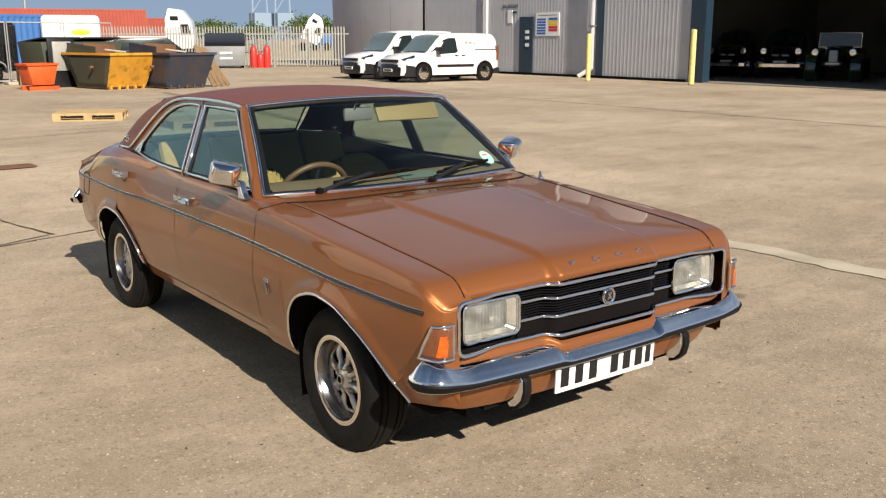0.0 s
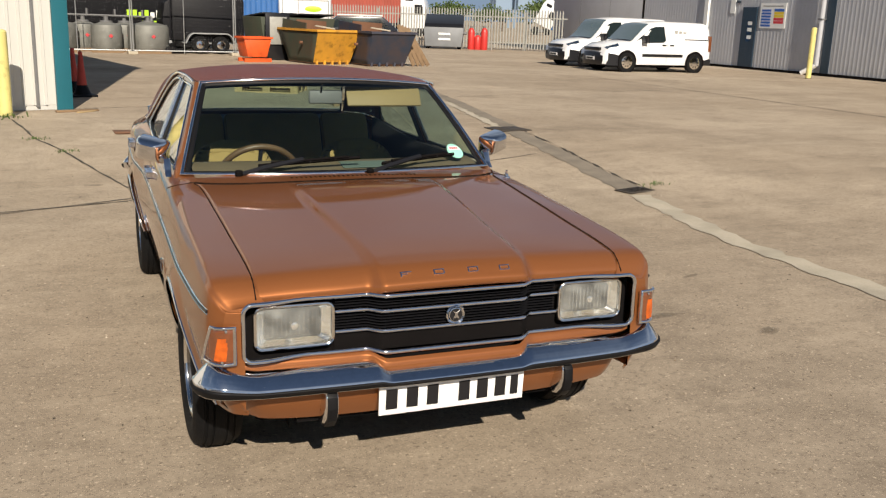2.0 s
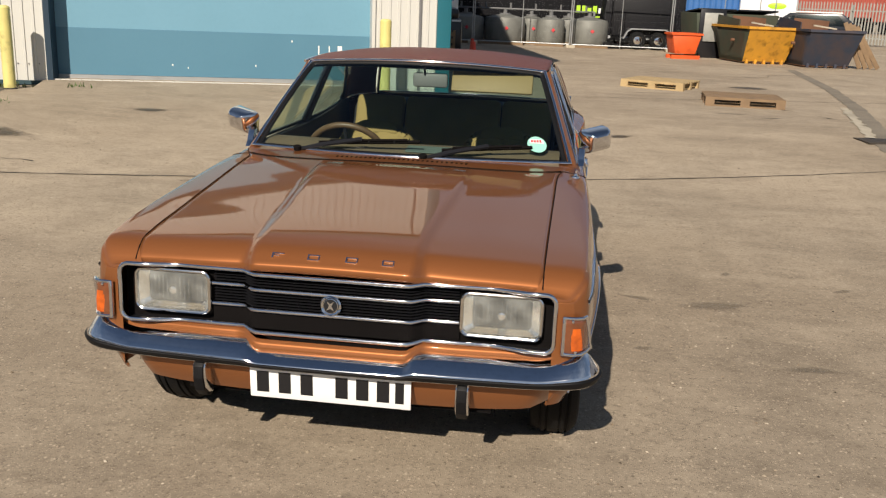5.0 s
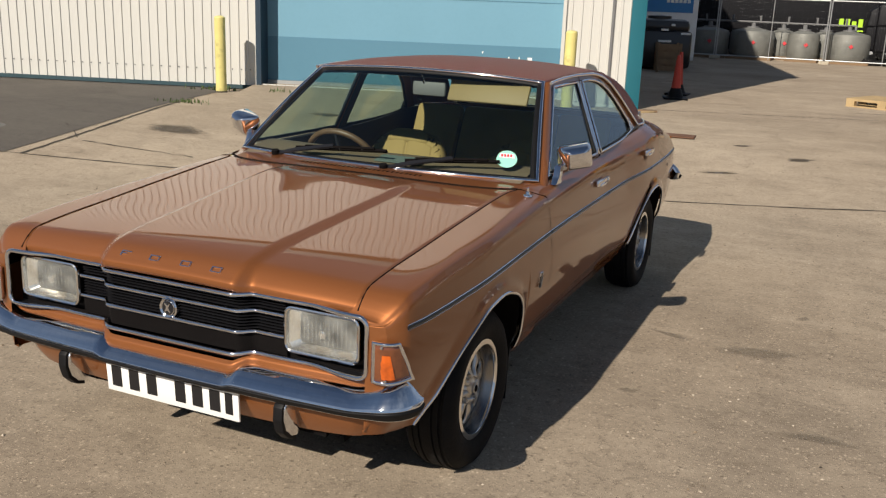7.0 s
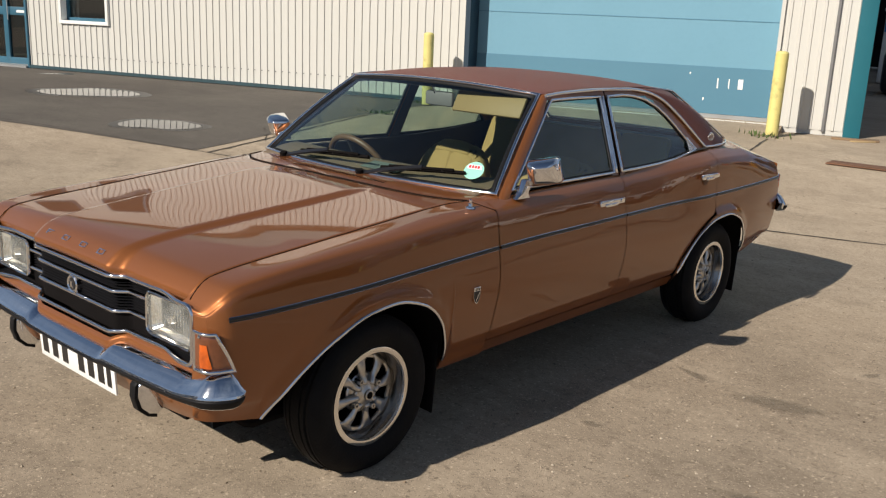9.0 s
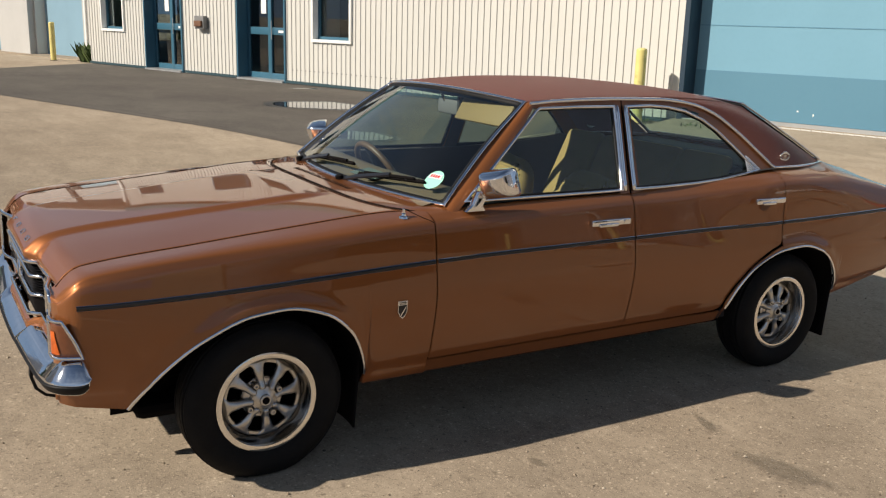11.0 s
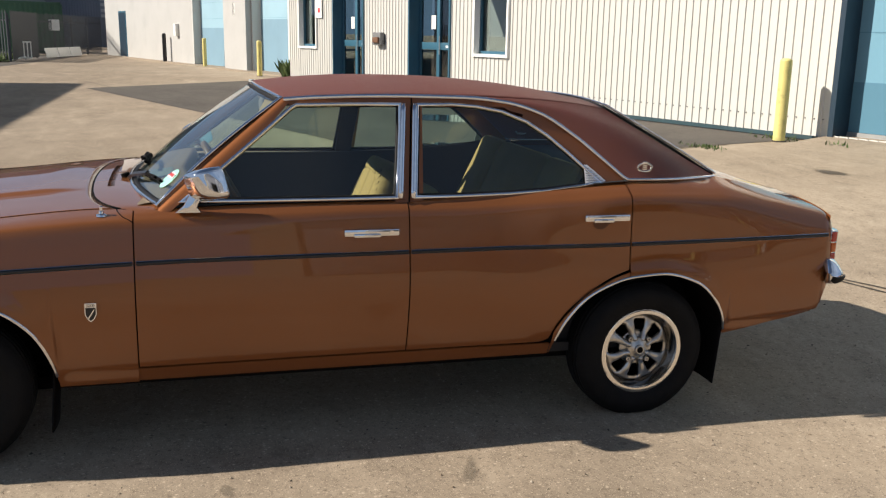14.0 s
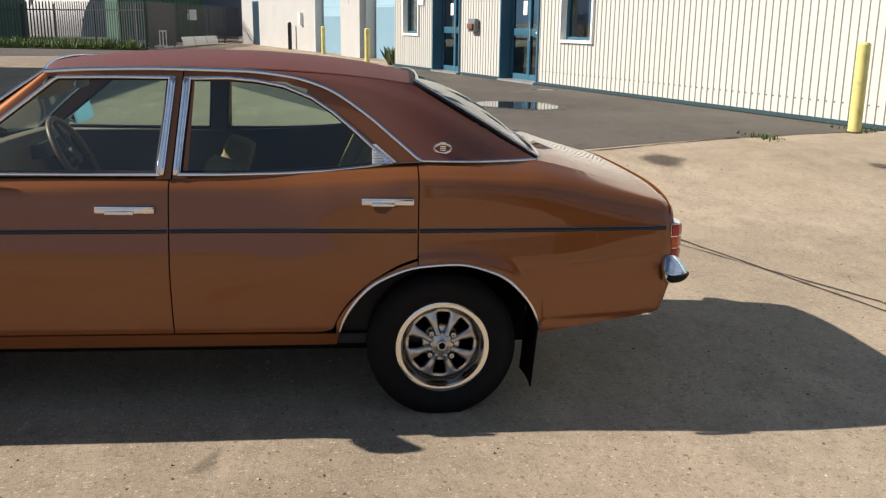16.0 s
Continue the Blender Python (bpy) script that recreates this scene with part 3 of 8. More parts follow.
# drain line with an iron cover, and its pale backfill
ribbon("drain_backfill", [(3.30, -16.0), (3.50, -6.0), (3.52, -1.1), (3.62, 1.0), (3.82, 2.0), (4.0, 2.95)], .22, M["patch"], "pale concrete drain backfill", jag=.05, seed=10)
ribbon("trench_fill", [(4.07, 3.05), (4.20, 4.0), (4.33, 5.1), (4.50, 6.85)], .27, M["greypatch"], "grey filled trench in the concrete", lift=.005, jag=.03, seed=11)
ribbon("hairline_crack", [(4.24, 3.1), (4.37, 4.2), (4.50, 5.2), (4.66, 6.8)], .016, M["joint"], "crack beside the filled trench", lift=.009, jag=.03, seed=31)
ribbon("trench_fill", [(4.64, 7.2), (4.98, 9.1), (5.38, 11.1), (5.92, 14.7), (6.52, 20.9)], .24, M["greypatch"], "grey filled trench in the concrete", lift=.005, jag=.03, seed=32)
ribbon("drain_backfill", [(4.46, 7.3), (4.80, 9.1), (5.14, 10.9)], .13, M["patch"], "pale concrete drain backfill", lift=.007, jag=.05, seed=12)
ribbon("hairline_crack", [(3.0, 12.6), (3.9, 10.5), (4.74, 8.75)], .016, M["joint"], "crack in the concrete", jag=.04, seed=33)
ribbon("hairline_crack", [(2.6, 16.0), (3.23, 16.4), (5.25, 17.5), (5.4, 18.2)], .022, M["joint"], "crack in the concrete", jag=.02, seed=34)
dc = thing("drain_cover", pose(4.10, 3.16, gz(4.10, 3.16), 0, 0, 18), "sunken dark iron drain cover", "drain cover")
part("cover", box_bm(-.19, .19, -.11, .11, .002, .012, .003), M["iron"], dc)
for k in range(6):
    part("slot", box_bm(-.14 + .05 * k, -.12 + .05 * k, -.08, .08, .011, .0135), M["dark"], dc)
dc = thing("drain_cover", pose(4.52, 7.05, gz(4.52, 7.05), 0, 0, 8), "sunken dark iron drain cover", "drain cover")
part("cover", box_bm(-.26, .26, -.22, .22, .002, .012, .003), M["iron"], dc)


def blob(name, x, y, rx, ry, material, label, rot=0, seed=1, lift=.005, cat="stain"):
    """An uneven flat patch on the yard."""
    rnd = random.Random(seed)
    ph = [rnd.uniform(0, 6.28) for _ in range(5)]
    b = bmesh.new()
    soft = b.verts.layers.float.new("soft")
    rings = []
    for f in (1.0, .75, .5, .25):
        ring = []
        for k in range(40):
            a = 2 * math.pi * k / 40
            r = f * (1 + sum(.13 / (i + 1) * math.sin((i + 2) * a + ph[i]) for i in range(5)))
            px, py = rx * r * math.cos(a), ry * r * math.sin(a)
            c, s = math.cos(radians(rot)), math.sin(radians(rot))
            qx, qy = x + c * px - s * py, y + s * px + c * py
            v = b.verts.new((qx, qy, gz(qx, qy) + lift))
            v[soft] = 1 - f
            ring.append(v)
        rings.append(ring)
    for r0, r1 in zip(rings[:-1], rings[1:]):
        for k in range(40):
            b.faces.new((r0[k], r0[(k + 1) % 40], r1[(k + 1) % 40], r1[k]))
    b.faces.new(rings[-1])
    return tagged(link(name, b, material), label, cat, kind="structure")


def soft_stain(name, colour, rough, strength):
    """A thin stain that frays out towards its rim."""
    m = mat(name, colour, rough, 0, var=.5, scale=9, fine=.4)
    nt = m.node_tree
    at_ = nt.nodes.new("ShaderNodeAttribute")
    at_.attribute_name = "soft"
    n = nt.nodes.new("ShaderNodeTexNoise")
    n.inputs["Scale"].default_value, n.inputs["Detail"].default_value, n.inputs["Roughness"].default_value = 14, 8, .75
    nt.links.new(nt.nodes.new("ShaderNodeTexCoord").outputs["Object"], n.inputs["Vector"])
    add = nt.nodes.new("ShaderNodeMath")
    nt.links.new(at_.outputs["Fac"], add.inputs[0])
    nt.links.new(n.outputs["Fac"], add.inputs[1])
    r = nt.nodes.new("ShaderNodeMapRange")
    r.inputs[1].default_value, r.inputs[2].default_value, r.inputs[4].default_value = .55, 1.0, strength
    nt.links.new(add.outputs[0], r.inputs[0])
    x = nt.nodes.new("ShaderNodeMixShader")
    t = nt.nodes.new("ShaderNodeBsdfTransparent")
    nt.links.new(r.outputs[0], x.inputs[0])
    nt.links.new(t.outputs[0], x.inputs[1])
    nt.links.new(nt.nodes["Principled BSDF"].outputs[0], x.inputs[2])
    nt.links.new(x.outputs[0], nt.nodes["Material Output"].inputs[0])
    return m


M["oil"] = soft_stain("oil_stained_concrete", (.15, .125, .092), .8, .32)
M["damp"] = soft_stain("damp_concrete", (.075, .058, .040), .6, .68)
M["wet"] = mat("wet_tarmac", (.035, .032, .03), .45, 0, var=.5, scale=4)
for x, y, rx, ry, rot, sd in ((1.58, .40, .24, .09, 10, 2), (1.90, -.50, .16, .05, 8, 3), (1.15, .45, .12, .035, 160, 4), (1.13, -.39, .05, .03, 20, 41), (1.75, 1.1, .07, .03, 60, 42), (2.6, .2, .10, .03, 15, 43), (-2.6, -1.2, .35, .10, 20, 44), (-3.1, .6, .3, .08, 10, 45), (-2.2, -2.6, .2, .05, 40, 46), (.9, -3.2, .15, .04, 70, 47), (2.3, -.9, .10, .05, 15, 6), (-1.0, 4.6, .09, .05, 0, 7), (2.4, .9, .09, .03, 40, 19)):
    blob("oil_stain", x, y, rx, ry, M["oil"], "faint oil stain on the concrete", rot, sd)
for x, y, rx, ry, sd in ((-4.45, 6.35, .20, .16, 8), (-5.3, 4.35, .42, .26, 10), (.66, 5.68, .20, .06, 21), (1.37, 6.69, .17, .11, 22), (.69, 7.25, .13, .06, 23), (4.21, 14.1, .5, .3, 24), (2.2, 12.0, .5, .04, 25), (3.1, 9.2, .35, .03, 26), (3.6, 8.9, .2, .03, 27)):
    blob("damp_patch", x, y, rx, ry, M["damp"], "dark damp patch on the concrete", 15, sd)
for x, y, rx, ry, rot, sd in ((-7.20, 2.79, .47, .35, 43, 11), (-10.95, 3.87, .72, .66, 50, 12), (-14.5, 5.12, .26, .12, 43, 13)):
    blob("damp_rim", x, y, rx * 1.22, ry * 1.25, M["wet"], "wet tarmac round a puddle", rot + 17, sd, .007)
    blob("puddle", x, y, rx, ry, M["water"], "shallow still puddle on tarmac", rot + 17, sd, .010, "puddle")

sp = thing("steel_plate", pose(-.30, 7.50, gz(-.30, 7.50) + .004, 0, 0, 4), "rusty brown steel cover plate on the concrete", "plate")
part("plate", box_bm(-.40, .40, -.15, .15, 0, .012, .003), M["rust"], sp)

# ---- workshop building along the yard ----
shop = thing("workshop_building", pose(-1.247, 9.925, GZ, 0, 0, 197.2) @ Matrix.Diagonal((1.035, 1, 1.04, 1)), "white clad workshop with blue doors and teal trim", "building", kind="structure")
HT = 6.85


def cladding(parent, s0, s1, z0, z1, material, pitch=.143, depth=.017, out=0.0, name="cladding"):
    """Upright trapezoid-ribbed sheeting between s0 and s1, built column by column."""
    b = bmesh.new()
    prof = []
    k = math.floor(s0 / pitch)
    while k * pitch < s1:
        for f, o in ((0.0, 0), (.68, 0), (.74, 1), (.94, 1)):
            s = (k + f) * pitch
            if s0 < s < s1:
                prof.append((s, o))
        k += 1
    prof = [(s0, 0)] + prof + [(s1, 0)]
    vs = [(b.verts.new((s, out - .004 + depth * o, z0)), b.verts.new((s, out - .004 + depth * o, z1))) for s, o in prof]
    for p, q in zip(vs[:-1], vs[1:]):
        b.faces.new((p[0], p[1], q[1], q[0]))
    return part(name, b, material, parent, "", None)


OPEN = [(1.08, 5.68, .10, 4.6), (12.98, 14.10, .95, 2.35), (15.05, 16.72, .04, 2.55), (19.02, 20.66, .04, 2.55), (21.75, 22.85, .95, 2.35)]


def wall_with_openings(parent, a, b, top, openings, make):
    cuts = sorted({a, b} | {o[0] for o in openings} | {o[1] for o in openings})
    for s0, s1 in zip(cuts[:-1], cuts[1:]):
        o = [q for q in openings if q[0] <= s0 + 1e-6 and q[1] >= s1 - 1e-6]
        if o:
            if o[0][2] > .05:
                make(s0, s1, 0.0, o[0][2])
            make(s0, s1, o[0][3], top)
        else:
            make(s0, s1, 0.0, top)


wall_with_openings(shop, .12, 23.62, HT, OPEN, lambda s0, s1, z0, z1: cladding(shop, s0, s1, z0 + (.07 if z0 == 0 else 0), z1, M["white"]))
# solid backing behind the sheeting, with the same openings
for s0, s1, z0, z1 in ((-.02, 1.08, 0, HT), (1.08, 5.68, 4.6, HT), (5.68, 12.98, 0, HT), (12.98, 14.10, 0, .95), (12.98, 14.10, 2.35, HT), (14.10, 15.05, 0, HT), (15.05, 16.72, 2.55, HT), (16.72, 19.02, 0, HT), (19.02, 20.66, 2.55, HT), (20.66, 21.75, 0, HT), (21.75, 22.85, 0, .95), (21.75, 22.85, 2.35, HT), (22.85, 23.6, 0, HT)):
    part("wall_core", box_bm(s0, s1, -.30, -.012, z0, z1), M["white"], shop, "", None)
for s0, s1 in ((12.98, 14.10), (15.15, 16.60), (17.55, 18.90), (21.75, 22.85)):
    uw = part("upper_window", box_bm(s0, s1, .022, .030, 4.10, 5.35), M["vanglass"], shop, "dark first-floor window", None)
    for a, c, e, f in ((s0 - .05, s1 + .05, 4.04, 4.11), (s0 - .05, s1 + .05, 5.34, 5.41), (s0 - .05, s0 + .01, 4.11, 5.34), (s1 - .01, s1 + .05, 4.11, 5.34)):
        part("window_frame", box_bm(a, c, .012, .060, e, f), M["frameblue"], uw, "blue window frame")
part("side_wall", box_bm(-.02, .25, -24, -.3, 0, HT), M["white"], shop, "", None)
part("back_wall", box_bm(-.02, 48, -24.3, -24, 0, HT), M["white"], shop, "", None)
part("roof_slab", prism_bm([(-24.3, HT), (.15, HT), (.15, HT + .12), (-12, HT + 2.0), (-24.3, HT + .12)], -.1, 48, "x"), M["greyclad"], shop)
part("eaves_trim", box_bm(-.1, 23.6, .03, .2, HT - .25, HT + .1), M["teal"], shop)
part("floor_slab", box_bm(.25, 48, -24, -.3, -.05, .02), M["concrete"], shop)
part("corner_trim", box_bm(-.085, .125, -.25, .045, 0, HT, .006), M["teal"], shop, "teal corner flashing")
part("base_trim", box_bm(5.72, 15.0, -.01, .05, .015, .070), M["basetrim"], shop, "dark teal base flashing")
part("base_trim", box_bm(16.8, 18.9, -.01, .05, .015, .070), M["basetrim"], shop, "dark teal base flashing")
part("base_trim", box_bm(20.7, 23.6, -.01, .05, .015, .070), M["basetrim"], shop, "dark teal base flashing")
b = bmesh.new()
for k in range(86):
    s = 5.8 + .143 * k
    if s < 14.9:
        bmesh.ops.create_cube(b, size=.016, matrix=Matrix.Translation((s, .0, .30)))
tagged(part("screw_line", b, M["grey"], shop, "", None), kind="stuff")
part("downpipe_seam", box_bm(.365, .40, 0, .036, .05, HT), M["grey"], shop)
# main shutter, slightly set back
dr = part("shutter_door", box_bm(1.08, 5.68, -.36, -.33, .14, 4.6), M["bluedoor"], shop, "blue sectional shutter with a darker lower panel")
part("lower_panel", box_bm(1.09, 5.67, -.335, -.322, .145, .80), M["bluedoor2"], dr, "darker blue lower panel")
for z in (.80, 1.45, 2.1, 2.75, 3.4, 4.05):
    part("panel_joint", box_bm(1.09, 5.67, -.333, -.324, z - .005, z + .006), M["bluedoor2"], dr)
part("door_sill", box_bm(1.08, 5.68, -.36, -.30, .06, .14), M["steel"], dr, "grey steel door sill")
part("door_reveal", box_bm(5.62, 5.70, -.34, .03, .06, 4.62), M["navy"], shop, "dark door jamb")
part("door_reveal", box_bm(1.05, 1.10, -.34, .035, .06, 4.62), M["white"], shop)
part("ramp", prism_bm([(-.36, -.02), (1.4, -.02), (-.02, .085), (-.36, .085)], .9, 5.75, "x"), M["concrete"], shop, "low concrete ramp at the shutter")
rnd = random.Random(5)
for k in range(8):
    s, z = rnd.uniform(1.4, 4.4), rnd.uniform(.2, .72)
    if k < 3:
        s, z = 1.55 + .16 * k, .58
    h = rnd.uniform(.008, .02) if k > 2 else .07
    b = box_bm(s - rnd.uniform(.006, .012) * (3 if k == 0 else 1), s + rnd.uniform(.006, .012) * (3 if k == 0 else 1), -.322, -.3195, z - h, z + h, 0)
    part("paint_scuff", b, M["white2"], dr, "white scrape in the paint")
# windows
def shop_window(s0, s1, z0, z1):
    w = part("window", box_bm(s0 + .02, s1 - .02, -.16, -.15, z0 + .02, z1 - .02), M["bglass"], shop, "dark office window in a white surround")
    for a in ((s0 - .05, s1 + .05, z0 - .05, z0 + .01), (s0 - .05, s1 + .05, z1 - .01, z1 + .05), (s0 - .05, s0 + .01, z0, z1), (s1 - .01, s1 + .05, z0, z1)):
        part("surround", box_bm(a[0], a[1], -.18, .05, a[2], a[3], .004), M["white2"], w, "white window surround")
    for a in ((s0, s1, z0, z0 + .07), (s0, s1, z1 - .07, z1), (s0, s0 + .06, z0, z1), (s1 - .06, s1, z0, z1)):
        part("window_frame", box_bm(a[0] + .01, a[1] - .01, -.17, -.10, a[2] + .01, a[3]), M["frameblue"], w, "blue window frame")
    # backing sheet, dark to give the room's dimness
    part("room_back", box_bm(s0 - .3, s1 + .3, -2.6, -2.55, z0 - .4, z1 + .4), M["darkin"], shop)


shop_window(12.98, 14.10, .95, 2.35)
shop_window(21.75, 22.85, .95, 2.35)


def entrance(s0, s1):
    """A pair of blue-framed glazed doors, set back in the wall."""
    e = part("entrance_glass", box_bm(s0 + .05, s1 - .05, -.28, -.27, .08, 2.5), M["bglass"], shop, "glazed double door in a dark blue frame")
    m = (s0 + s1) / 2
    for a, c in ((s0, s0 + .08), (m - .06, m + .06), (s1 - .08, s1)):
        part("stile", box_bm(a, c, -.31, -.23, .04, 2.55, .004), M["frameblue"], e, "dark blue door stile")
    for z0, z1 in ((.04, .17), (1.00, 1.16), (2.42, 2.55)):
        part("rail", box_bm(s0 + .05, s1 - .05, -.305, -.235, z0, z1, .004), M["frameblue"], e, "dark blue door rail")
    for a in (s0 - .03, s1 + .005):
        part("jamb", box_bm(a - .01, a + .035, -.3, .05, 0, 2.58), M["frameblue"], e)
    part("step", box_bm(s0, s1, -.3, .10, 0, .045), M["steel"], e, "pale door step")
    part("letter_plate", box_bm(s0 + .30, s0 + .52, -.232, -.228, 1.05, 1.10), M["white2"], e)
    part("notice", box_bm(m + .16, m + .34, -.268, -.264, 1.45, 1.75), M["white2"], e, "white paper notice")
    part("notice", box_bm(s0 + .18, s0 + .28, -.268, -.264, 1.55, 1.78), M["redink"], e, "red notice")
    part("handle", cyl_bm((m - .10, -.20, .9), (m - .10, -.20, 1.3), .012), M["steel"], e)
    # backing and floor, dark to give the hall's dimness
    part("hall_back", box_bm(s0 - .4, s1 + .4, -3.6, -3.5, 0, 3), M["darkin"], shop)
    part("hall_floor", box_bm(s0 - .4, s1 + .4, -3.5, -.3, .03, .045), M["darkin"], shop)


entrance(15.05, 16.72)
entrance(19.02, 20.66)
vt = part("wall_vent", box_bm(17.90, 18.28, .03, .15, 1.06, 1.36, .015), M["grey"], shop, "brown-grey boiler flue box")
part("vent_hood", box_bm(17.95, 18.23, .10, .20, 1.12, 1.25, .01), M["rust"], vt)
part("wall_sign", box_bm(21.35, 21.68, .03, .045, 1.72, 2.3), M["white2"], shop, "white safety sign with a red mark")
part("sign_mark", box_bm(21.45, 21.58, .045, .048, 1.86, 1.98), M["redink"], shop)
# further bays with pale blue shutters, set back
BAY = -1.0
for s0, s1 in ((23.6, 25.4), (29.0, 31.2), (35.4, 50.0)):
    part("bay_wall", box_bm(s0, s1, BAY - .3, BAY + (.0 if s0 > 30 else .25), 0, HT), M["renderwall"], shop, "white rendered wall", None)
part("bay_head", box_bm(25.4, 50, BAY - .28, BAY - .02, 3.6, HT), M["renderwall"], shop, "", None)
for s0, s1 in ((25.4, 29.0), (31.2, 35.4)):
    d = part("bay_shutter", box_bm(s0, s1, BAY - .36, BAY - .30, .02, 3.6), M["paleblue"], shop, "pale blue roller shutter")
    for k in range(1, 6):
        part("panel_joint", box_bm(s0 + .02, s1 - .02, BAY - .305, BAY - .297, .6 * k - .003, .6 * k + .003), M["bluedoor"], d)
    part("lower_panel", box_bm(s0 + .01, s1 - .01, BAY - .301, BAY - .2965, .03, 1.45 if s0 > 30 else 1.75), M["baylow"], d, "slightly darker lower panel")
    part("bay_jamb", box_bm(s1 - .10, s1 + .02, BAY - .34, BAY + .04, .02, 3.6), M["white"], d)
pd = part("pass_door", box_bm(45.9, 47.1, BAY, BAY + .03, .05, 2.15), M["navy"], shop, "dark blue pass door")
part("door_frame", box_bm(45.8, 47.2, BAY, BAY + .02, .05, 2.22), M["frameblue"], pd)
part("meter_box", box_bm(37.3, 37.6, BAY, BAY + .16, 1.1, 1.6, .01), M["white2"], shop)
part("downpipe", cyl_bm((25.0, BAY + .36, 0), (25.0, BAY + .36, HT), .055), M["white2"], shop, "white downpipe")
part("wall_lamp", box_bm(30.0, 30.25, BAY, BAY + .25, 1.85, 2.3, .02), M["white2"], shop, "white wall lamp")

# ---- large hangar across the yard ----
HX = 24.6
hangar = thing("hangar_building", pose(-.144, -.252, GZ) @ Matrix.Diagonal((.94, .94, .94, 1)), "large grey ribbed hangar with an open doorway", "building", kind="structure")


def clad_y(y0, y1, z0, z1, material, pitch, depth=.013, x=HX):
    b = bmesh.new()
    prof = []
    k = math.floor(y0 / pitch)
    while k * pitch < y1:
        for f, o in ((0.0, 0), (.5, 0), (.62, 1), (.88, 1)):
            s = (k + f) * pitch
            if y0 < s < y1:
                prof.append((s, o))
        k += 1
    prof = [(y0, 0)] + prof + [(y1, 0)]
    vs = [(b.verts.new((x - depth * o, s, z0)), b.verts.new((x - depth * o, s, z1))) for s, o in prof]
    for p, q in zip(vs[:-1], vs[1:]):
        b.faces.new((p[0], p[1], q[1], q[0]))
    return part("cladding", b, material, hangar, "", None)


clad_y(17.5, 29.0, 0, 9, M["greyclad"], .19, .005)
clad_y(29.25, 33.95, 0, 9, M["greyclad"], .19, .005)
part("sliding_leaf", box_bm(HX - .045, HX + .02, 34.06, 43.0, .12, 9, .004), M["greyclad"], hangar, "plain flat grey door leaf")
for y in (37.0, 40.0):
    part("leaf_joint", box_bm(HX - .049, HX - .044, y - .008, y + .008, .14, 9), M["grey"], hangar)
clad_y(4.0, 17.5, 4.7, 9, M["greyclad"], .19, .005)
# unseen leaf, added to close the doorway and lighten reflections in the flank
part("sliding_leaf", box_bm(HX - .045, HX + .02, 4.0, 9.4, .12, 4.7, .004), M["greyclad"], hangar, "plain flat grey door leaf")
for y0, y1 in ((17.6, 20.4), (20.46, 22.3)):
    part("fascia_panel", box_bm(HX - .06, HX - .012, y0, y1, 5.9, 8.9, .005), M["vanwhite"], hangar, "white fascia panel high on the wall")
part("corner_post", box_bm(HX - .08, HX + .3, 16.85, 17.5, 0, 4.7), M["navy"], hangar, "dark blue door post")
part("white_post", box_bm(HX - .10, HX + .1, 29.0, 29.25, 0, 9), M["white2"], hangar, "white corner post")
part("seam_post", box_bm(HX - .05, HX, 34.0, 34.06, 0, 9), M["dark"], hangar)
part("end_wall", box_bm(HX, 60, 42.9, 43.1, 0, 9), M["greyclad"], hangar)
part("far_wall", box_bm(38, 38.3, 4, 43, 0, 9), M["hangarin"], hangar, "bare block wall inside the hangar")
part("side_wall", box_bm(HX, 38, 3.8, 4, 0, 9), M["hangarin"], hangar)
part("partition", box_bm(HX + .1, 38, 21.0, 21.2, 0, 9), M["hangarin"], hangar)
part("hangar_roof", box_bm(HX - .2, 60, 3.8, 43.2, 9, 9.2), M["greyclad"], hangar)
part("hangar_floor", box_bm(HX - .05, 38, 4, 21.0, .0, .03), M["hangarfloor"], hangar, "dark hangar floor")
part("kerb_line", box_bm(HX - .10, HX - .04, 17.6, 43, .0, .10), M["dark"], hangar)
for y in (4.5, 10.5, 16.0):
    part("roof_column", box_bm(36.9, 37.15, y - .12, y + .12, 0, 9), M["navy"], hangar, "dark steel column")
for y0, y1 in ((4.7, 9.6), (10.9, 15.2)):
    part("cross_rail", box_bm(37.2, 37.3, y0, y1, 2.7, 2.95), M["navy"], hangar)
hd = part("side_door", box_bm(HX - .07, HX - .02, 25.9, 26.75, .05, 2.45), M["navy"], hangar, "dark blue side door with a glazed panel")
part("door_light", box_bm(HX - .08, HX - .065, 26.15, 26.4, 1.1, 1.9), M["bglass"], hd)
for z in (1.2, 1.5, 1.75):
    part("door_notice", box_bm(HX - .084, HX - .078, 26.1, 26.35, z, z + .14), M["white2"], hd)
sgn = part("safety_board", box_bm(HX - .028, HX - .006, 24.3, 25.75, 1.65, 2.60), M["white2"], hangar, "white safety board with coloured bars")
for k in range(6):
    part("sign_bar", box_bm(HX - .032, HX - .027, 25.12, 25.66, 1.71 + .115 * k, 1.79 + .115 * k), M["signblue"], sgn)
for k, mm in enumerate(("redink", "redink", "signyellow", "signyellow", "signblue")):
    part("sign_bar", box_bm(HX - .032, HX - .027, 24.40, 24.94, 1.83 + .115 * k, 1.93 + .115 * k), M[mm], sgn)
part("sign_bar", box_bm(HX - .032, HX - .027, 24.45, 25.60, 2.48, 2.51), M["grey"], sgn)
rc = bpy.data.curves.new("lettering", "FONT")
rc.body, rc.size, rc.extrude, rc.align_x = "RECEPTION", .20, .003, "CENTER"
rc.materials.append(M["navy"])
rt = new("lettering", rc)
rt.parent = hangar
rt.matrix_basis = Matrix.Translation((HX - .020, 27.45, 2.85)) @ Matrix.Rotation(radians(-90), 4, "Z") @ Matrix.Rotation(radians(90), 4, "X")
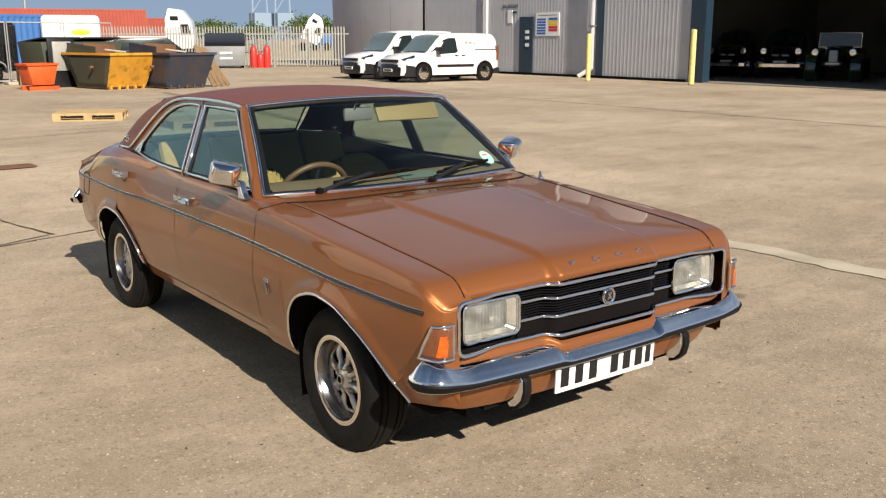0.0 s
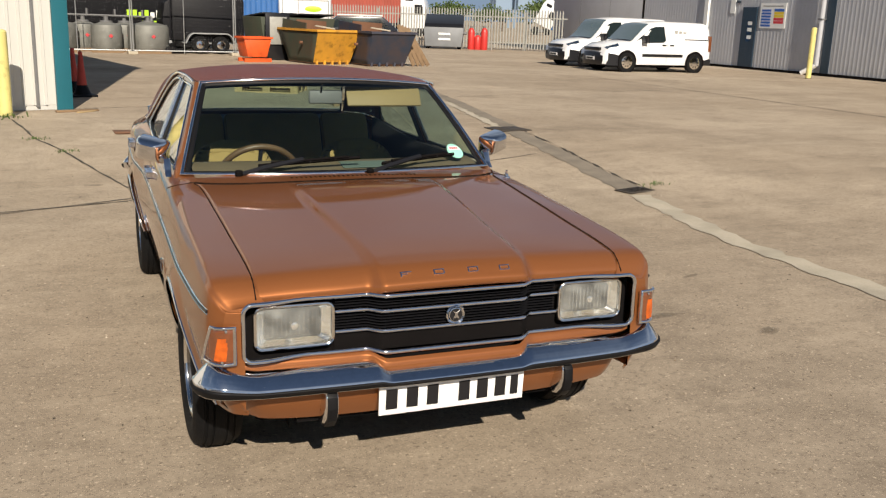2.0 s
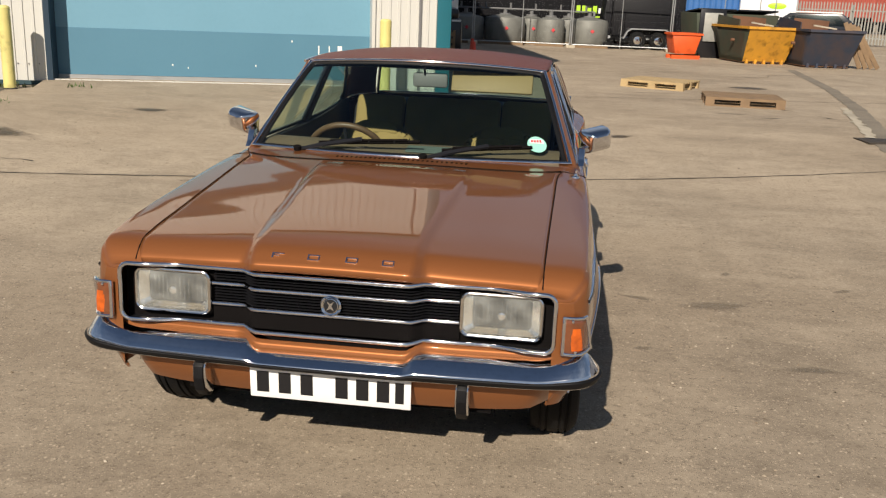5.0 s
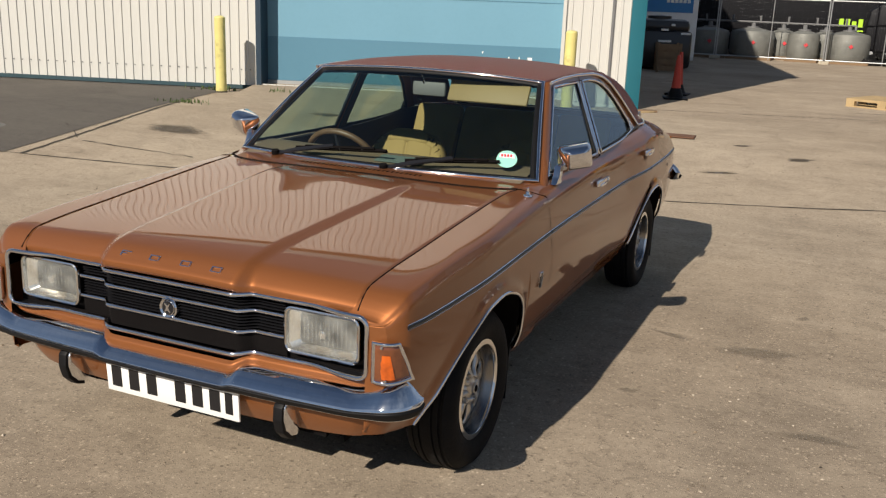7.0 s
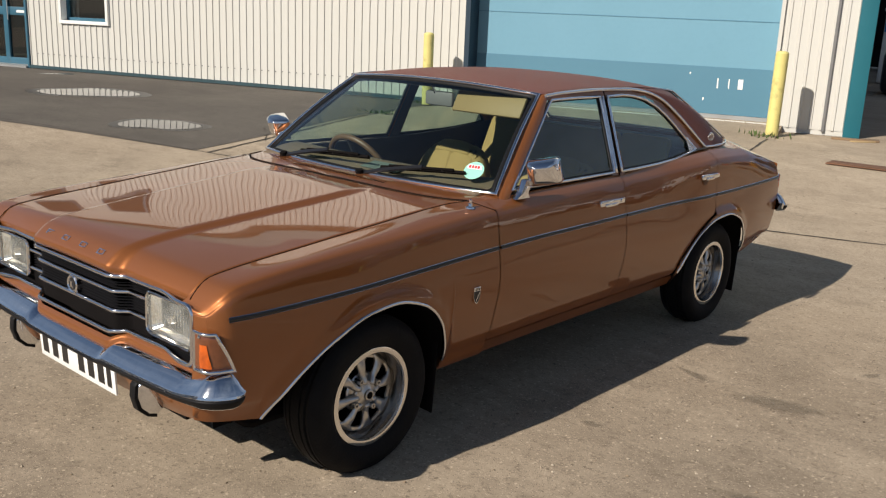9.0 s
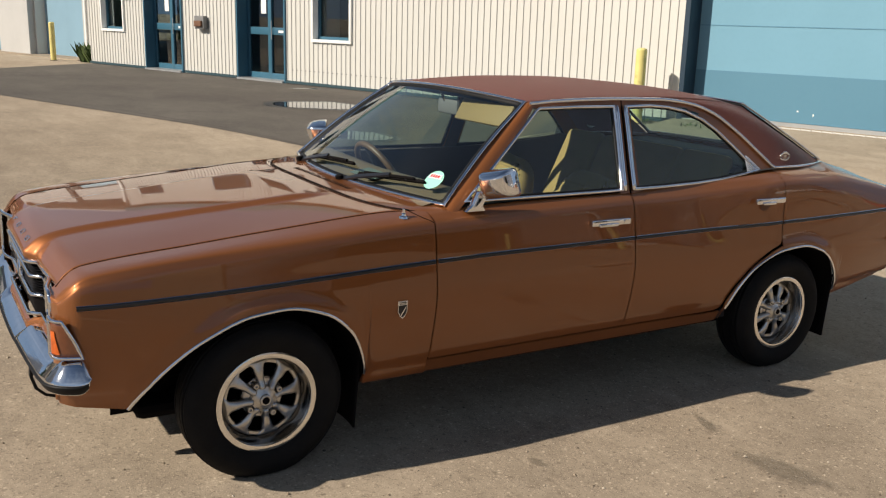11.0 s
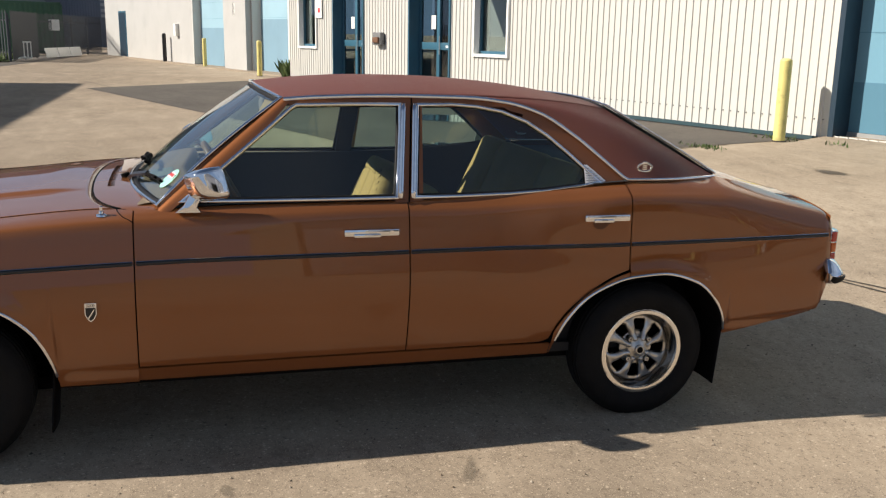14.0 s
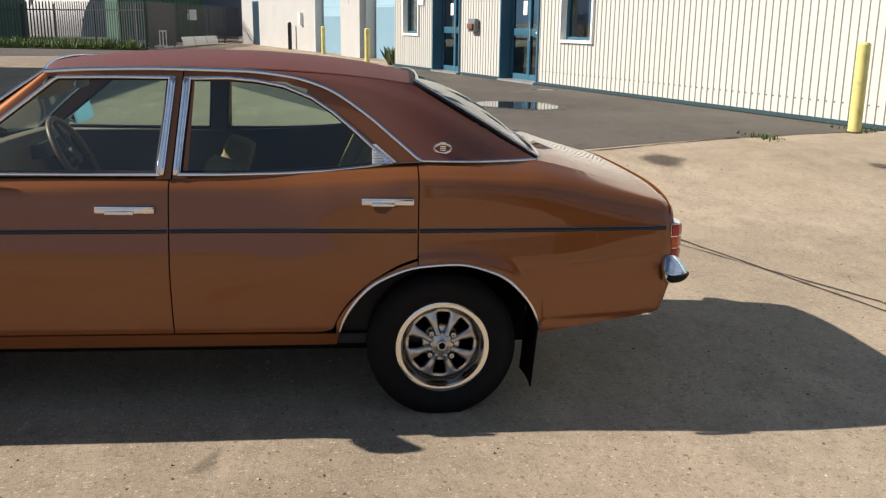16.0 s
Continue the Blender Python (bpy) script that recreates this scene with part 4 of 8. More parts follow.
part("arrow_mark", box_bm(HX - .035, HX - .006, 27.0, 27.25, 2.62, 2.70), M["navy"], hangar)
part("notice_board", box_bm(HX - .03, HX - .006, 27.3, 27.6, 2.2, 2.75), M["white2"], hangar)
pp = part("downpipe", cyl_bm((HX - .16, 22.25, .35), (HX - .16, 22.25, 9), .09), M["greyclad"], hangar, "grey downpipe")
part("pipe_shoe", cyl_bm((HX - .16, 22.25, .38), (HX - .35, 22.75, .06), .09), M["white2"], pp)
part("recess_strip", box_bm(HX - .055, HX - .03, 21.75, 22.15, 0, 9), M["navy"], hangar, "dark recessed joint")
for z in (2.0, 3.4):
    part("pipe_bracket", box_bm(HX - .26, HX - .04, 22.14, 22.36, z, z + .05), M["grey"], pp)
# plain neighbouring unit to the south-west, unseen, added to shade the west yard
nb = thing("neighbour_unit", pose(-14.5, -13.6, GZ), "plain grey unseen unit, added to shade the yard", "building", kind="structure")
part("unit_wall", box_bm(-8.5, 6.1, -6, 1.4, 0, 6.4), M["greyclad"], nb, "", None)
part("unit_roof", prism_bm([(-6.2, 6.4), (1.4, 6.4), (-2.4, 7.4)], -8.5, 6.1, "x"), M["greyclad"], nb)

# ---- the saloon car ----
car = thing("saloon_car", pose(0, 0, 0, -0.945, 0, 0), "copper-brown 1970s saloon car with brown vinyl roof and chrome trim", "car")

# body section keys along the car: (y, value), front is -y
ZB = smooth_keys([(-1.96, .345), (-1.85, .330), (-1.75, .315), (-1.3, .28), (-.9, .268), (0, .268), (.9, .272), (1.4, .295), (1.67, .312), (1.9, .340), (2.1, .370), (2.2, .385)])
XB = smooth_keys([(-1.96, .735), (-1.8, .765), (-1.3, .775), (0, .765), (.9, .768), (1.67, .785), (2.0, .765), (2.2, .74)])
X1 = smooth_keys([(-1.96, .775), (-1.85, .795), (-1.6, .815), (-1.3, .826), (-.7, .824), (0, .815), (.5, .812), (.9, .82), (1.3, .828), (1.7, .822), (2.0, .80), (2.2, .775)])
X2 = smooth_keys([(-1.96, .780), (-1.85, .800), (-1.6, .822), (-1.3, .834), (-.7, .830), (0, .820), (.45, .815), (.9, .824), (1.3, .834), (1.7, .826), (2.0, .803), (2.2, .780)])
X3 = smooth_keys([(-1.96, .775), (-1.85, .795), (-1.6, .808), (-1.3, .818), (-.67, .816), (0, .806), (.4, .801), (.65, .801), (.9, .812), (1.12, .823), (1.3, .822), (1.7, .813), (2.0, .795), (2.2, .775)])
Z4 = smooth_keys([(-1.96, .725), (-1.85, .755), (-1.5, .785), (-1.2, .805), (-.7, .838), (0, .848), (.5, .853), (.9, .872), (1.25, .89), (1.6, .875), (1.9, .82), (2.2, .765)])
X4 = smooth_keys([(-1.96, .760), (-1.85, .782), (-1.5, .796), (-1.2, .802), (-.7, .796), (0, .784), (.4, .776), (.65, .777), (.9, .796), (1.12, .812), (1.3, .812), (1.6, .800), (1.9, .783), (2.2, .764)])
Z45 = smooth_keys([(-1.96, .736), (-1.85, .769), (-1.5, .808), (-1.2, .832), (-.79, .864), (-.55, .874), (0, .884), (.5, .889), (.9, .915), (1.25, .935), (1.6, .93), (1.9, .877), (2.2, .812)])
X45 = smooth_keys([(-1.96, .735), (-1.85, .758), (-1.5, .768), (-1.2, .768), (-.79, .762), (0, .762), (.4, .757), (.65, .756), (.9, .770), (1.15, .781), (1.3, .778), (1.6, .752), (1.9, .742), (2.2, .73)])
Z5 = smooth_keys([(-1.96, .742), (-1.85, .772), (-1.5, .812), (-1.2, .843), (-.8, .879), (-.6, .886), (-.3, .898), (.3, .905), (.7, .924), (.95, .945), (1.2, .966), (1.45, .972), (1.62, .972), (1.75, .950), (1.95, .895), (2.1, .855), (2.2, .835)])
X5 = smooth_keys([(-1.96, .650), (-1.6, .655), (-1.2, .662), (-.8, .672), (-.6, .735), (-.3, .736), (.5, .732), (.9, .732), (1.2, .716), (1.45, .690), (1.62, .640), (1.75, .640), (2.0, .640), (2.2, .64)])


def section(y):
    zb = ZB(y)
    return [(XB(y) - .026, zb), (X1(y) - .040, zb + (.42 - zb) * .5), (X1(y) - .019, .42), (X2(y), .575), (X3(y), .715), (X4(y), Z4(y)), (X45(y), Z45(y)), (X5(y), Z5(y))]


def body(y, u):
    """A point (x, z) of the left flank; u runs from the lower edge, 0, to the top edge, 7."""
    p = section(y)
    n = len(p) - 1
    u = min(max(u, 0.0), n - 1e-6)
    i = int(u)
    t = u - i
    a, b, c, d = p[max(i - 1, 0)], p[i], p[i + 1], p[min(i + 2, n)]
    out = []
    for k in (0, 1):
        out.append(0.5 * (2 * b[k] + (c[k] - a[k]) * t + (2 * a[k] - 5 * b[k] + 4 * c[k] - d[k]) * t * t + (3 * b[k] - a[k] - 3 * c[k] + d[k]) * t ** 3))
    # the nose and tail corners are rounded
    r = max(0.0, (-1.885 - y) / 0.06)
    if r > 0:
        out[0] -= 0.035 * r * r
    d = max(0.0, 1 - (y + 1.926) / 0.075)
    if d > 0 and out[1] > .6:
        out[1] -= 0.034 * min(d, 1.15) ** 2.2 * min(1.0, (out[1] - .6) / .12)
    r = max(0.0, (y - 2.12) / 0.06)
    if r > 0:
        out[0] -= 0.02 * r * r
        if out[1] > .7:
            out[1] -= 0.012 * r * r
    return out


def u_at(y, z):
    """The flank parameter at a height."""
    lo, hi = 0.0, 7.0
    for _ in range(26):
        m = (lo + hi) / 2
        if body(y, m)[1] < z:
            lo = m
        else:
            hi = m
    return lo


def flank(y, z, off=0.0):
    """A point on the left flank at a height, pushed out by off."""
    return Vector((body(y, u_at(y, z))[0] + off, y, z))


ARCH_F = smooth_keys([(-1.765, .285), (-1.738, .335), (-1.645, .446), (-1.515, .543), (-1.37, .602), (-1.25, .613), (-1.12, .583), (-1.01, .500), (-.957, .40), (-.938, .33), (-.930, .265)])
ARCH_R = smooth_keys([(.892, .265), (.90, .32), (.94, .43), (1.05, .548), (1.2, .603), (1.33, .612), (1.48, .575), (1.6, .475), (1.655, .375), (1.67, .33)])
TAIL_LOW = smooth_keys([(1.64, .320), (1.75, .337), (1.9, .360), (2.03, .374), (2.10, .386), (2.130, .394), (2.148, .430), (2.175, .520), (2.2, .57)])
DOOR_R = smooth_keys([(.30, .330), (.83, .333), (.875, .345), (.90, .40), (.95, .475), (1.07, .578), (1.13, .611), (1.188, .632)])


def ys_for(y0, y1, step, extra=()):
    n = max(2, round((y1 - y0) / step))
    ys = {round(y0 + (y1 - y0) * i / n, 5) for i in range(n + 1)}
    for a, b, k in extra:
        ys |= {round(a + (b - a) * i / k, 5) for i in range(k + 1) if y0 <= a + (b - a) * i / k <= y1}
    return sorted(ys)


def panel(name, sg, ys, zlow, zhigh, rows, material=None, off=0.0, label="", parent=None, thick=0.006, flare=None):
    """A body panel between two height curves; zhigh None means the top edge."""
    b = bmesh.new()
    cols = []
    for y in ys:
        lo = u_at(y, zlow(y))
        hi = 7.0 if zhigh is None or zhigh(y) is None else u_at(y, zhigh(y))
        col = []
        for j in range(rows + 1):
            x, z = body(y, lo + (hi - lo) * j / rows)
            if flare:
                slope = (flare(y + .01) - flare(y - .01)) / .02
                x += .011 * (1 - sstep(.012, .060, (z - flare(y)) / math.sqrt(1 + slope * slope)))
            col.append(b.verts.new((sg * (x + off), y, z)))
        cols.append(col)
    for i in range(len(cols) - 1):
        for j in range(rows):
            q = (cols[i][j], cols[i + 1][j], cols[i + 1][j + 1], cols[i][j + 1])
            b.faces.new(q if sg > 0 else q[::-1])
    ob = part(name, b, material or M["paint"], parent or car, label, 40)
    if thick:
        s = ob.modifiers.new("thick", "SOLIDIFY")
        s.thickness, s.offset, s.use_rim = thick, -1.0, False
    return ob


def strip_along(name, pts, w, h, material, parent=None, label="", closed=False, up=(0, 0, 1), n=8):
    return part(name, sweep_bm(pts, circ(1.0, n, w, h), closed, up), material, parent or car, label, 60)


GAP = 0.0024
for sg in (1, -1):
    # front wing: bottom edge, then the arch, then the sill
    panel("front_wing", sg, ys_for(-1.942, -.667 - GAP, .02, ((-1.95, -1.88, 8), (-1.764, -1.6, 26), (-1.04, -.930, 26))),
          lambda y: ARCH_F(y) if -1.762 < y < -.931 else ZB(y), None, 40, flare=ARCH_F)
    fd = panel("front_door", sg, ys_for(-.667 + GAP, .301 - GAP, .04), lambda y: .330, None, 26)
    rd = panel("rear_door", sg, ys_for(.301 + GAP, 1.188 - GAP, .03, ((.82, 1.0, 22),)), lambda y: DOOR_R(y), None, 26)
    panel("rear_wing", sg, ys_for(.893, 1.188 - GAP, .02, ((.892, .96, 16),)), lambda y: ARCH_R(y), lambda y: max(ARCH_R(y) + .012, DOOR_R(y) - .008), 6, flare=ARCH_R)
    panel("rear_quarter", sg, ys_for(1.188 + GAP, 2.175, .02, ((1.55, 1.67, 20), (2.1, 2.175, 8))), lambda y: ARCH_R(y) if y < 1.668 else TAIL_LOW(y), None, 38, flare=ARCH_R)
    panel("sill", sg, ys_for(-.931, .893, .1), lambda y: ZB(y), lambda y: .323, 6)
    # dark shell behind the shut lines
    panel("inner_shell", sg, ys_for(-.70, 1.26, .05, ((.85, 1.26, 14),)), lambda y: max(.30, ARCH_R(y) + .03) if y > .86 else .30, lambda y: Z5(y) - .012, 12, M["dark"], -.022, thick=0)
    panel("inner_shell", sg, ys_for(-1.9, -.70, .05), lambda y: .62, lambda y: Z5(y) - .006, 8, M["dark"], -.02, thick=0)
    # wheel housings
    for yc, ar, y0, y1 in ((-1.34, ARCH_F, -1.763, -.932), (1.285, ARCH_R, .893, 1.668)):
        def tub(u, v, ar=ar, y0=y0, y1=y1, sg=sg):
            y = y0 + (y1 - y0) * (0.5 - 0.5 * math.cos(math.pi * u))
            z = max(.28, ar(y) + .012)
            xo = flank(y, z).x - .007
            return (sg * (xo + (.515 - xo) * v), y, z)
        part("wheel_housing", grid_bm(tub, 24, 2), M["dark"], car, "", 60)
        bb = bmesh.new()
        f = [bb.verts.new((sg * .515, y0 + (y1 - y0) * k / 12, z)) for k in range(13) for z in (.2, .66)]
        for k in range(12):
            bb.faces.new((f[2 * k], f[2 * k + 2], f[2 * k + 3], f[2 * k + 1]))
        part("wheel_housing", bb, M["dark"], car)
        ts = [0.5 - 0.5 * math.cos(math.pi * k / 40) for k in range(41)]
        pts = []
        for t in ts:
            y = y0 + .012 + (y1 - y0 - .016) * t
            z = ar(y)
            p = flank(y, z, .011)
            pts.append((sg * p.x, p.y, p.z))
        strip_along("arch_trim", pts, .0065, .0065, M["chrome"], label="thin chrome wheel-arch trim")
    # rubbing strip along the flank, with thin bright edges
    for y0, y1 in ((-1.895, -.667 - .006), (-.667 + .006, .301 - .005), (.301 + .005, 1.188 - .005), (1.188 + .005, 2.135)):
        zz = lambda y: .676 + .045 * sstep(-1.95, -.3, y) + .016 * sstep(-.3, 2.1, y)
        ys = [y0 + (y1 - y0) * k / 16 for k in range(17)]
        strip_along("side_strip", [(sg * flank(y, zz(y), .002).x, y, zz(y)) for y in ys], .0045, .0062, M["black"], label="dark side rubbing strip")
        for dz in (.0072, -.0072):
            strip_along("strip_edge", [(sg * flank(y, zz(y) + dz, .001).x, y, zz(y) + dz) for y in ys], .003, .0018, M["chrome"], n=6)
    # door handles
    for yh, zh, ln in ((.155, .800, .205), (1.075, .840, .19)):
        base = flank(yh, zh)
        x = base.x
        hb = box_bm(sg * (x + .004), sg * (x + .024), yh - ln / 2, yh + ln / 2, zh - .012, zh + .015, .006)
        hb = box_bm(sg * (x + .006), sg * (x + .030), yh - ln / 2 + .035, yh + ln / 2 - .07, zh - .015, zh - .001, .004, hb)
        dh = part("door_handle", hb, M["chrome"], fd if yh < .5 else rd, "chrome door handle")
        if yh < .5:
            part("lock_barrel", cyl_bm((sg * (x + .02), yh + ln / 2 - .030, zh + .002), (sg * (x + .027), yh + ln / 2 - .030, zh + .002), .0085), M["rimring"], fd)
        # flat patch of darker copper paints the shade of the handle's recess
        cup = grid_bm(lambda u, v: (sg * (x + .0022), yh - .055 + .11 * u, zh - .010 - .036 * v * (1 - (2 * u - 1) ** 4) ** .5), 12, 4)
        part("handle_recess", cup, M["recess"], fd if yh < .5 else rd, "recess under the handle, its shade painted in darker copper")
    # shield badge on the wing
    p = flank(-.812, .556)
    sh = prism_bm([(-.831, .588), (-.793, .588), (-.793, .548), (-.802, .530), (-.812, .522), (-.822, .530), (-.831, .548)], sg * (p.x + .001), sg * (p.x + .006), "x")
    bdg = part("shield_badge", sh, M["chrome"], car, "small chrome shield badge")
    sh = prism_bm([(-.828, .572), (-.796, .572), (-.796, .549), (-.803, .534), (-.812, .527), (-.821, .534), (-.828, .549)], sg * (p.x + .006), sg * (p.x + .0075), "x")
    part("badge_field", sh, M["black"], bdg)
    nb_ = bpy.data.curves.new("badge_number", "FONT")
    nb_.body, nb_.size, nb_.align_x = "2000", .0135, "CENTER"
    nb_.materials.append(M["black"])
    nt_ = new("badge_number", nb_)
    nt_.parent = bdg
    nt_.matrix_basis = Matrix.Translation((sg * (p.x + .0098), -.812, .5755)) @ Matrix.Rotation(radians(sg * 90), 4, "Z") @ Matrix.Rotation(radians(90), 4, "X")
    sh = prism_bm([(-.822, .536), (-.818, .534), (-.798, .566), (-.801, .568)], sg * (p.x + .0075), sg * (p.x + .009), "x")
    for k in range(4):
        box_bm(sg * (p.x + .006), sg * (p.x + .009), -.826 + .0083 * k, -.821 + .0083 * k, .575, .586, 0, sh)
    part("badge_bend", sh, M["chrome"], bdg)
    # mud flaps
    for yf, x0 in ((-.950, .57), (1.655, .585)):
        mf = grid_bm(lambda u, v: (sg * (x0 + .2 * u), yf + .004 - .022 * (1 - v) + .008 * math.sin(3 * u), .105 + .32 * v), 6, 8)
        ob = part("mud_flap", mf, M["dark"], car, "black rubber mud flap")
        ob.modifiers.new("thick", "SOLIDIFY").thickness = .006

flap = [(1.80, .645), (1.80, .750), (1.812, .765), (1.938, .765), (1.95, .750), (1.95, .645), (1.938, .630), (1.812, .630)]
strip_along("fuel_flap_gap", [(-flank(y, z, .0006).x, y, z) for y, z in flap], .0022, .0022, M["dark"], label="thin gap round the fuel flap", closed=True, up=(1, 0, 0), n=6)

# ---- bonnet and nose ----
def bonnet_front(x):
    a = abs(x)
    return -1.976 + .038 * sstep(.245, .295, a) + .012 * sstep(.35, .66, a)


def bonnet_z(x, y):
    xg = X5(y)
    a = abs(x) / xg
    z = Z5(y) + .020 * (1 - a * a)
    w = .262 + .05 * sstep(-1.9, -.9, y)
    z += .013 * (1 - sstep(w - .012, w + .020, abs(x))) * (1 - sstep(-1.02, -.84, y))
    f = bonnet_front(x)
    d = max(0.0, 1 - (y - f) / .075)
    return z - .036 * d ** 2.2


def bonnet_back(x):
    return -.845 + .045 * (x / .67) ** 2 + .075 * min(1.05, abs(x) / .67) ** 6


def bonnet_pt(u, v):
    """u across, v from the front lip to the scuttle."""
    s = 2 * u - 1
    kink = 0.86 * s + 0.14 * s ** 3
    xg = X5(-1.96 + 1.15 * v) - .003
    x = kink * xg
    f = bonnet_front(x)
    back = bonnet_back(x)
    if v < .04:
        return (x, f + .004 * (1 - v / .04), bonnet_z(x, f) - .022 * (1 - v / .04))
    t = (v - .04) / .96
    t = t ** 1.35
    y = f + (back - f) * t
    return (kink * (X5(y) - .003), y, bonnet_z(x, y))


ob = part("bonnet", grid_bm(bonnet_pt, 110, 56), M["paint"], car, "", 50)
ob.modifiers.new("thick", "SOLIDIFY").thickness = .006
for sg in (1, -1):
    strip_along("bonnet_gap", [(sg * (X5(y) - .001), y, Z5(y) - .001 - .034 * max(0.0, 1 - (y + 1.926) / .075) ** 2.2) for y in [-1.930 + .0283 * k for k in range(43)]], .0026, .0030, M["dark"], n=6)
strip_along("bonnet_gap", [(x, bonnet_back(x) + .0015, bonnet_z(x, bonnet_back(x)) - .0006) for x in [-.680 + .017 * k for k in range(81)]], .0036, .0026, M["dark"], n=6)
# scuttle panel between the bonnet and the windscreen
WB = lambda x: -.585 - .115 * (1 - (min(abs(x), .69) / .69) ** 2)
def scuttle(u, v):
    s = 2 * u - 1
    x = s * .735
    y0 = bonnet_back(x) + .003 if abs(x) < .684 else bonnet_back(.684) + .003 + (abs(x) - .684) * 1.6
    y1 = WB(x) + .02
    y = y0 + (y1 - y0) * v
    z0 = bonnet_z(x, y0) if abs(x) < .684 else Z45(y0) + (Z5(y0) - Z45(y0)) * (.762 - abs(x)) / .078
    z1 = .892 + .012 * (1 - s * s)
    return (x, y, z0 + (z1 - z0) * v + .002 * math.sin(math.pi * v))


for sg in (1, -1):
    seam = []
    for k in range(13):
        t = k / 12
        y = -.724 + .054 * t ** 1.6
        x, z = body(y, 7.0 - 1.75 * t)
        seam.append((sg * (x + .0005), y, z + .0006))
    strip_along("scuttle_seam", seam, .0016, .0016, M["dark"], n=6)
part("scuttle_panel", grid_bm(scuttle, 60, 8), M["paint"], car, "", 50)
slot_mesh = None
for k in range(28):
    x = -.28 + .56 * k / 27
    y = -.742 - .03 * (1 - (x / .67) ** 2)
    v0 = (y - bonnet_back(x)) / (WB(x) + .02 - bonnet_back(x))
    zs = scuttle((x / .735 + 1) / 2, v0)[2]
    if slot_mesh is None:
        slot = part("scuttle_vent", box_bm(-.0045, .0045, -.015, .015, -.01, .0005, 0), M["dark"], car)
        slot_mesh = slot.data
    else:
        slot = new("scuttle_vent", slot_mesh)
        slot.parent = car
    slot.location = (x, y, zs)
# wing fronts: corner caps round the lamps
for sg in (1, -1):
    outline = []
    y = -1.942
    lo = 0.0
    for j in range(31):
        x, z = body(y, lo + (7.0 - lo) * j / 30)
        outline.append((x, z))

    def cap(u, v):
        x, z = outline[round(u * 30)]
        xi = min(x, .690)
        zi = min(max(z, .36), .712)
        k = v
        return (sg * (x + (xi - x) * k), y - .012 * math.sin(k * math.pi / 2) * (1 if x > xi else .3), z + (zi - z) * k)
    part("wing_front", grid_bm(cap, 30, 5, sg > 0), M["paint"], car, "", 50)
# lower nose: apron below the grille and valance under the bumper
def face_y(x):
    return bonnet_front(x) + .006


def apron(u, v):
    s = 2 * u - 1
    x = s * .70
    dip = .022 * (1 - sstep(.23, .29, abs(x)))
    top = .512 - dip
    prof = [(0, top), (-.012, top - .010), (-.016, top - .026), (-.008, top - .045), (.004, top - .06), (.01, .40)]
    t = v * 5
    i = min(4, int(t))
    f = t - i
    y = prof[i][0] * (1 - f) + prof[i + 1][0] * f
    z = prof[i][1] * (1 - f) + prof[i + 1][1] * f
    return (x, face_y(x) + .006 + y, z)


part("front_apron", grid_bm(apron, 70, 15, True), M["paint"], car, "", 50)


def valance(u, v):
    s = 2 * u - 1
    x = s * (.765 - .03 * v)
    a = abs(s)
    y = -1.952 + .035 * a ** 2 + .10 * max(0, a - .86) / .14 + .05 * v * v
    z = .43 - (.145 - .035 * a ** 6) * v
    return (x, y, z)


part("front_valance", grid_bm(valance, 60, 8, True), M["paint"], car, "", 50)
# grille: black recess, fine slats, bright bars
gb = grid_bm(lambda u, v: ((2 * u - 1) * .70, -1.895, .505 + .205 * v), 8, 2)
part("grille_back", gb, M["dark"], car)
part("grille_shelf", grid_bm(lambda u, v: ((2 * u - 1) * .695, -1.93 + .035 * v, .513), 4, 1), M["black"], car)


def bar_path(x0, x1, z, dy=0.0, n=60):
    return [(x0 + (x1 - x0) * k / n, bonnet_front(x0 + (x1 - x0) * k / n) + .020 + dy, z) for k in range(n + 1)]


for k in range(12):
    z = .592 + .0096 * k
    if abs(z - .650) < .008:
        continue
    strip_along("grille_slat", bar_path(-.395, .395, z, .012), .009, .0019, M["black"], n=6)
for z in (.583, .650):
    strip_along("grille_bar", bar_path(-.398, .398, z), .010, .0078, M["chrome"], label="bright grille bar")
lp_ = grid_bm(lambda u, v: (-.40 + .80 * u, bonnet_front(-.40 + .80 * u) + .024 + .004 * v, .575 - .056 * v), 80, 4)
part("lower_grille_panel", lp_, M["dark"], car, "smooth black panel under the grille bars", 50)
# bright frame round lamps and grille
rim = []
n = 60
for k in range(n + 1):
    x = -.664 + 1.328 * k / n
    rim.append((x, bonnet_front(x) + .006 - .034 * sstep(.48, .64, abs(x)), .703))
for k in range(1, 8):
    a = math.pi / 2 * (1 - k / 7)
    rim.append((.664 + .030 * math.cos(a), -1.954, .673 + .030 * math.sin(a)))
for k in range(0, 8):
    a = -math.pi / 2 * k / 7
    rim.append((.664 + .030 * math.cos(a), -1.954, .549 + .030 * math.sin(a)))
for k in range(1, n + 1):
    x = .664 - 1.328 * k / n
    rim.append((x, bonnet_front(x) + .008 - .036 * sstep(.48, .64, abs(x)), .519 - .006 * (1 - sstep(.23, .29, abs(x)))))
for k in range(1, 8):
    a = -math.pi / 2 - math.pi / 2 * k / 7
    rim.append((-.664 + .030 * math.cos(a), -1.954, .549 + .030 * math.sin(a)))
for k in range(0, 7):
    a = math.pi - math.pi / 2 * k / 7
    rim.append((-.664 + .030 * math.cos(a), -1.954, .673 + .030 * math.sin(a)))
strip_along("grille_surround", rim, .0075, .0075, M["chrome"], label="chrome frame round grille and lamps", closed=True, up=(0, 1, 0))
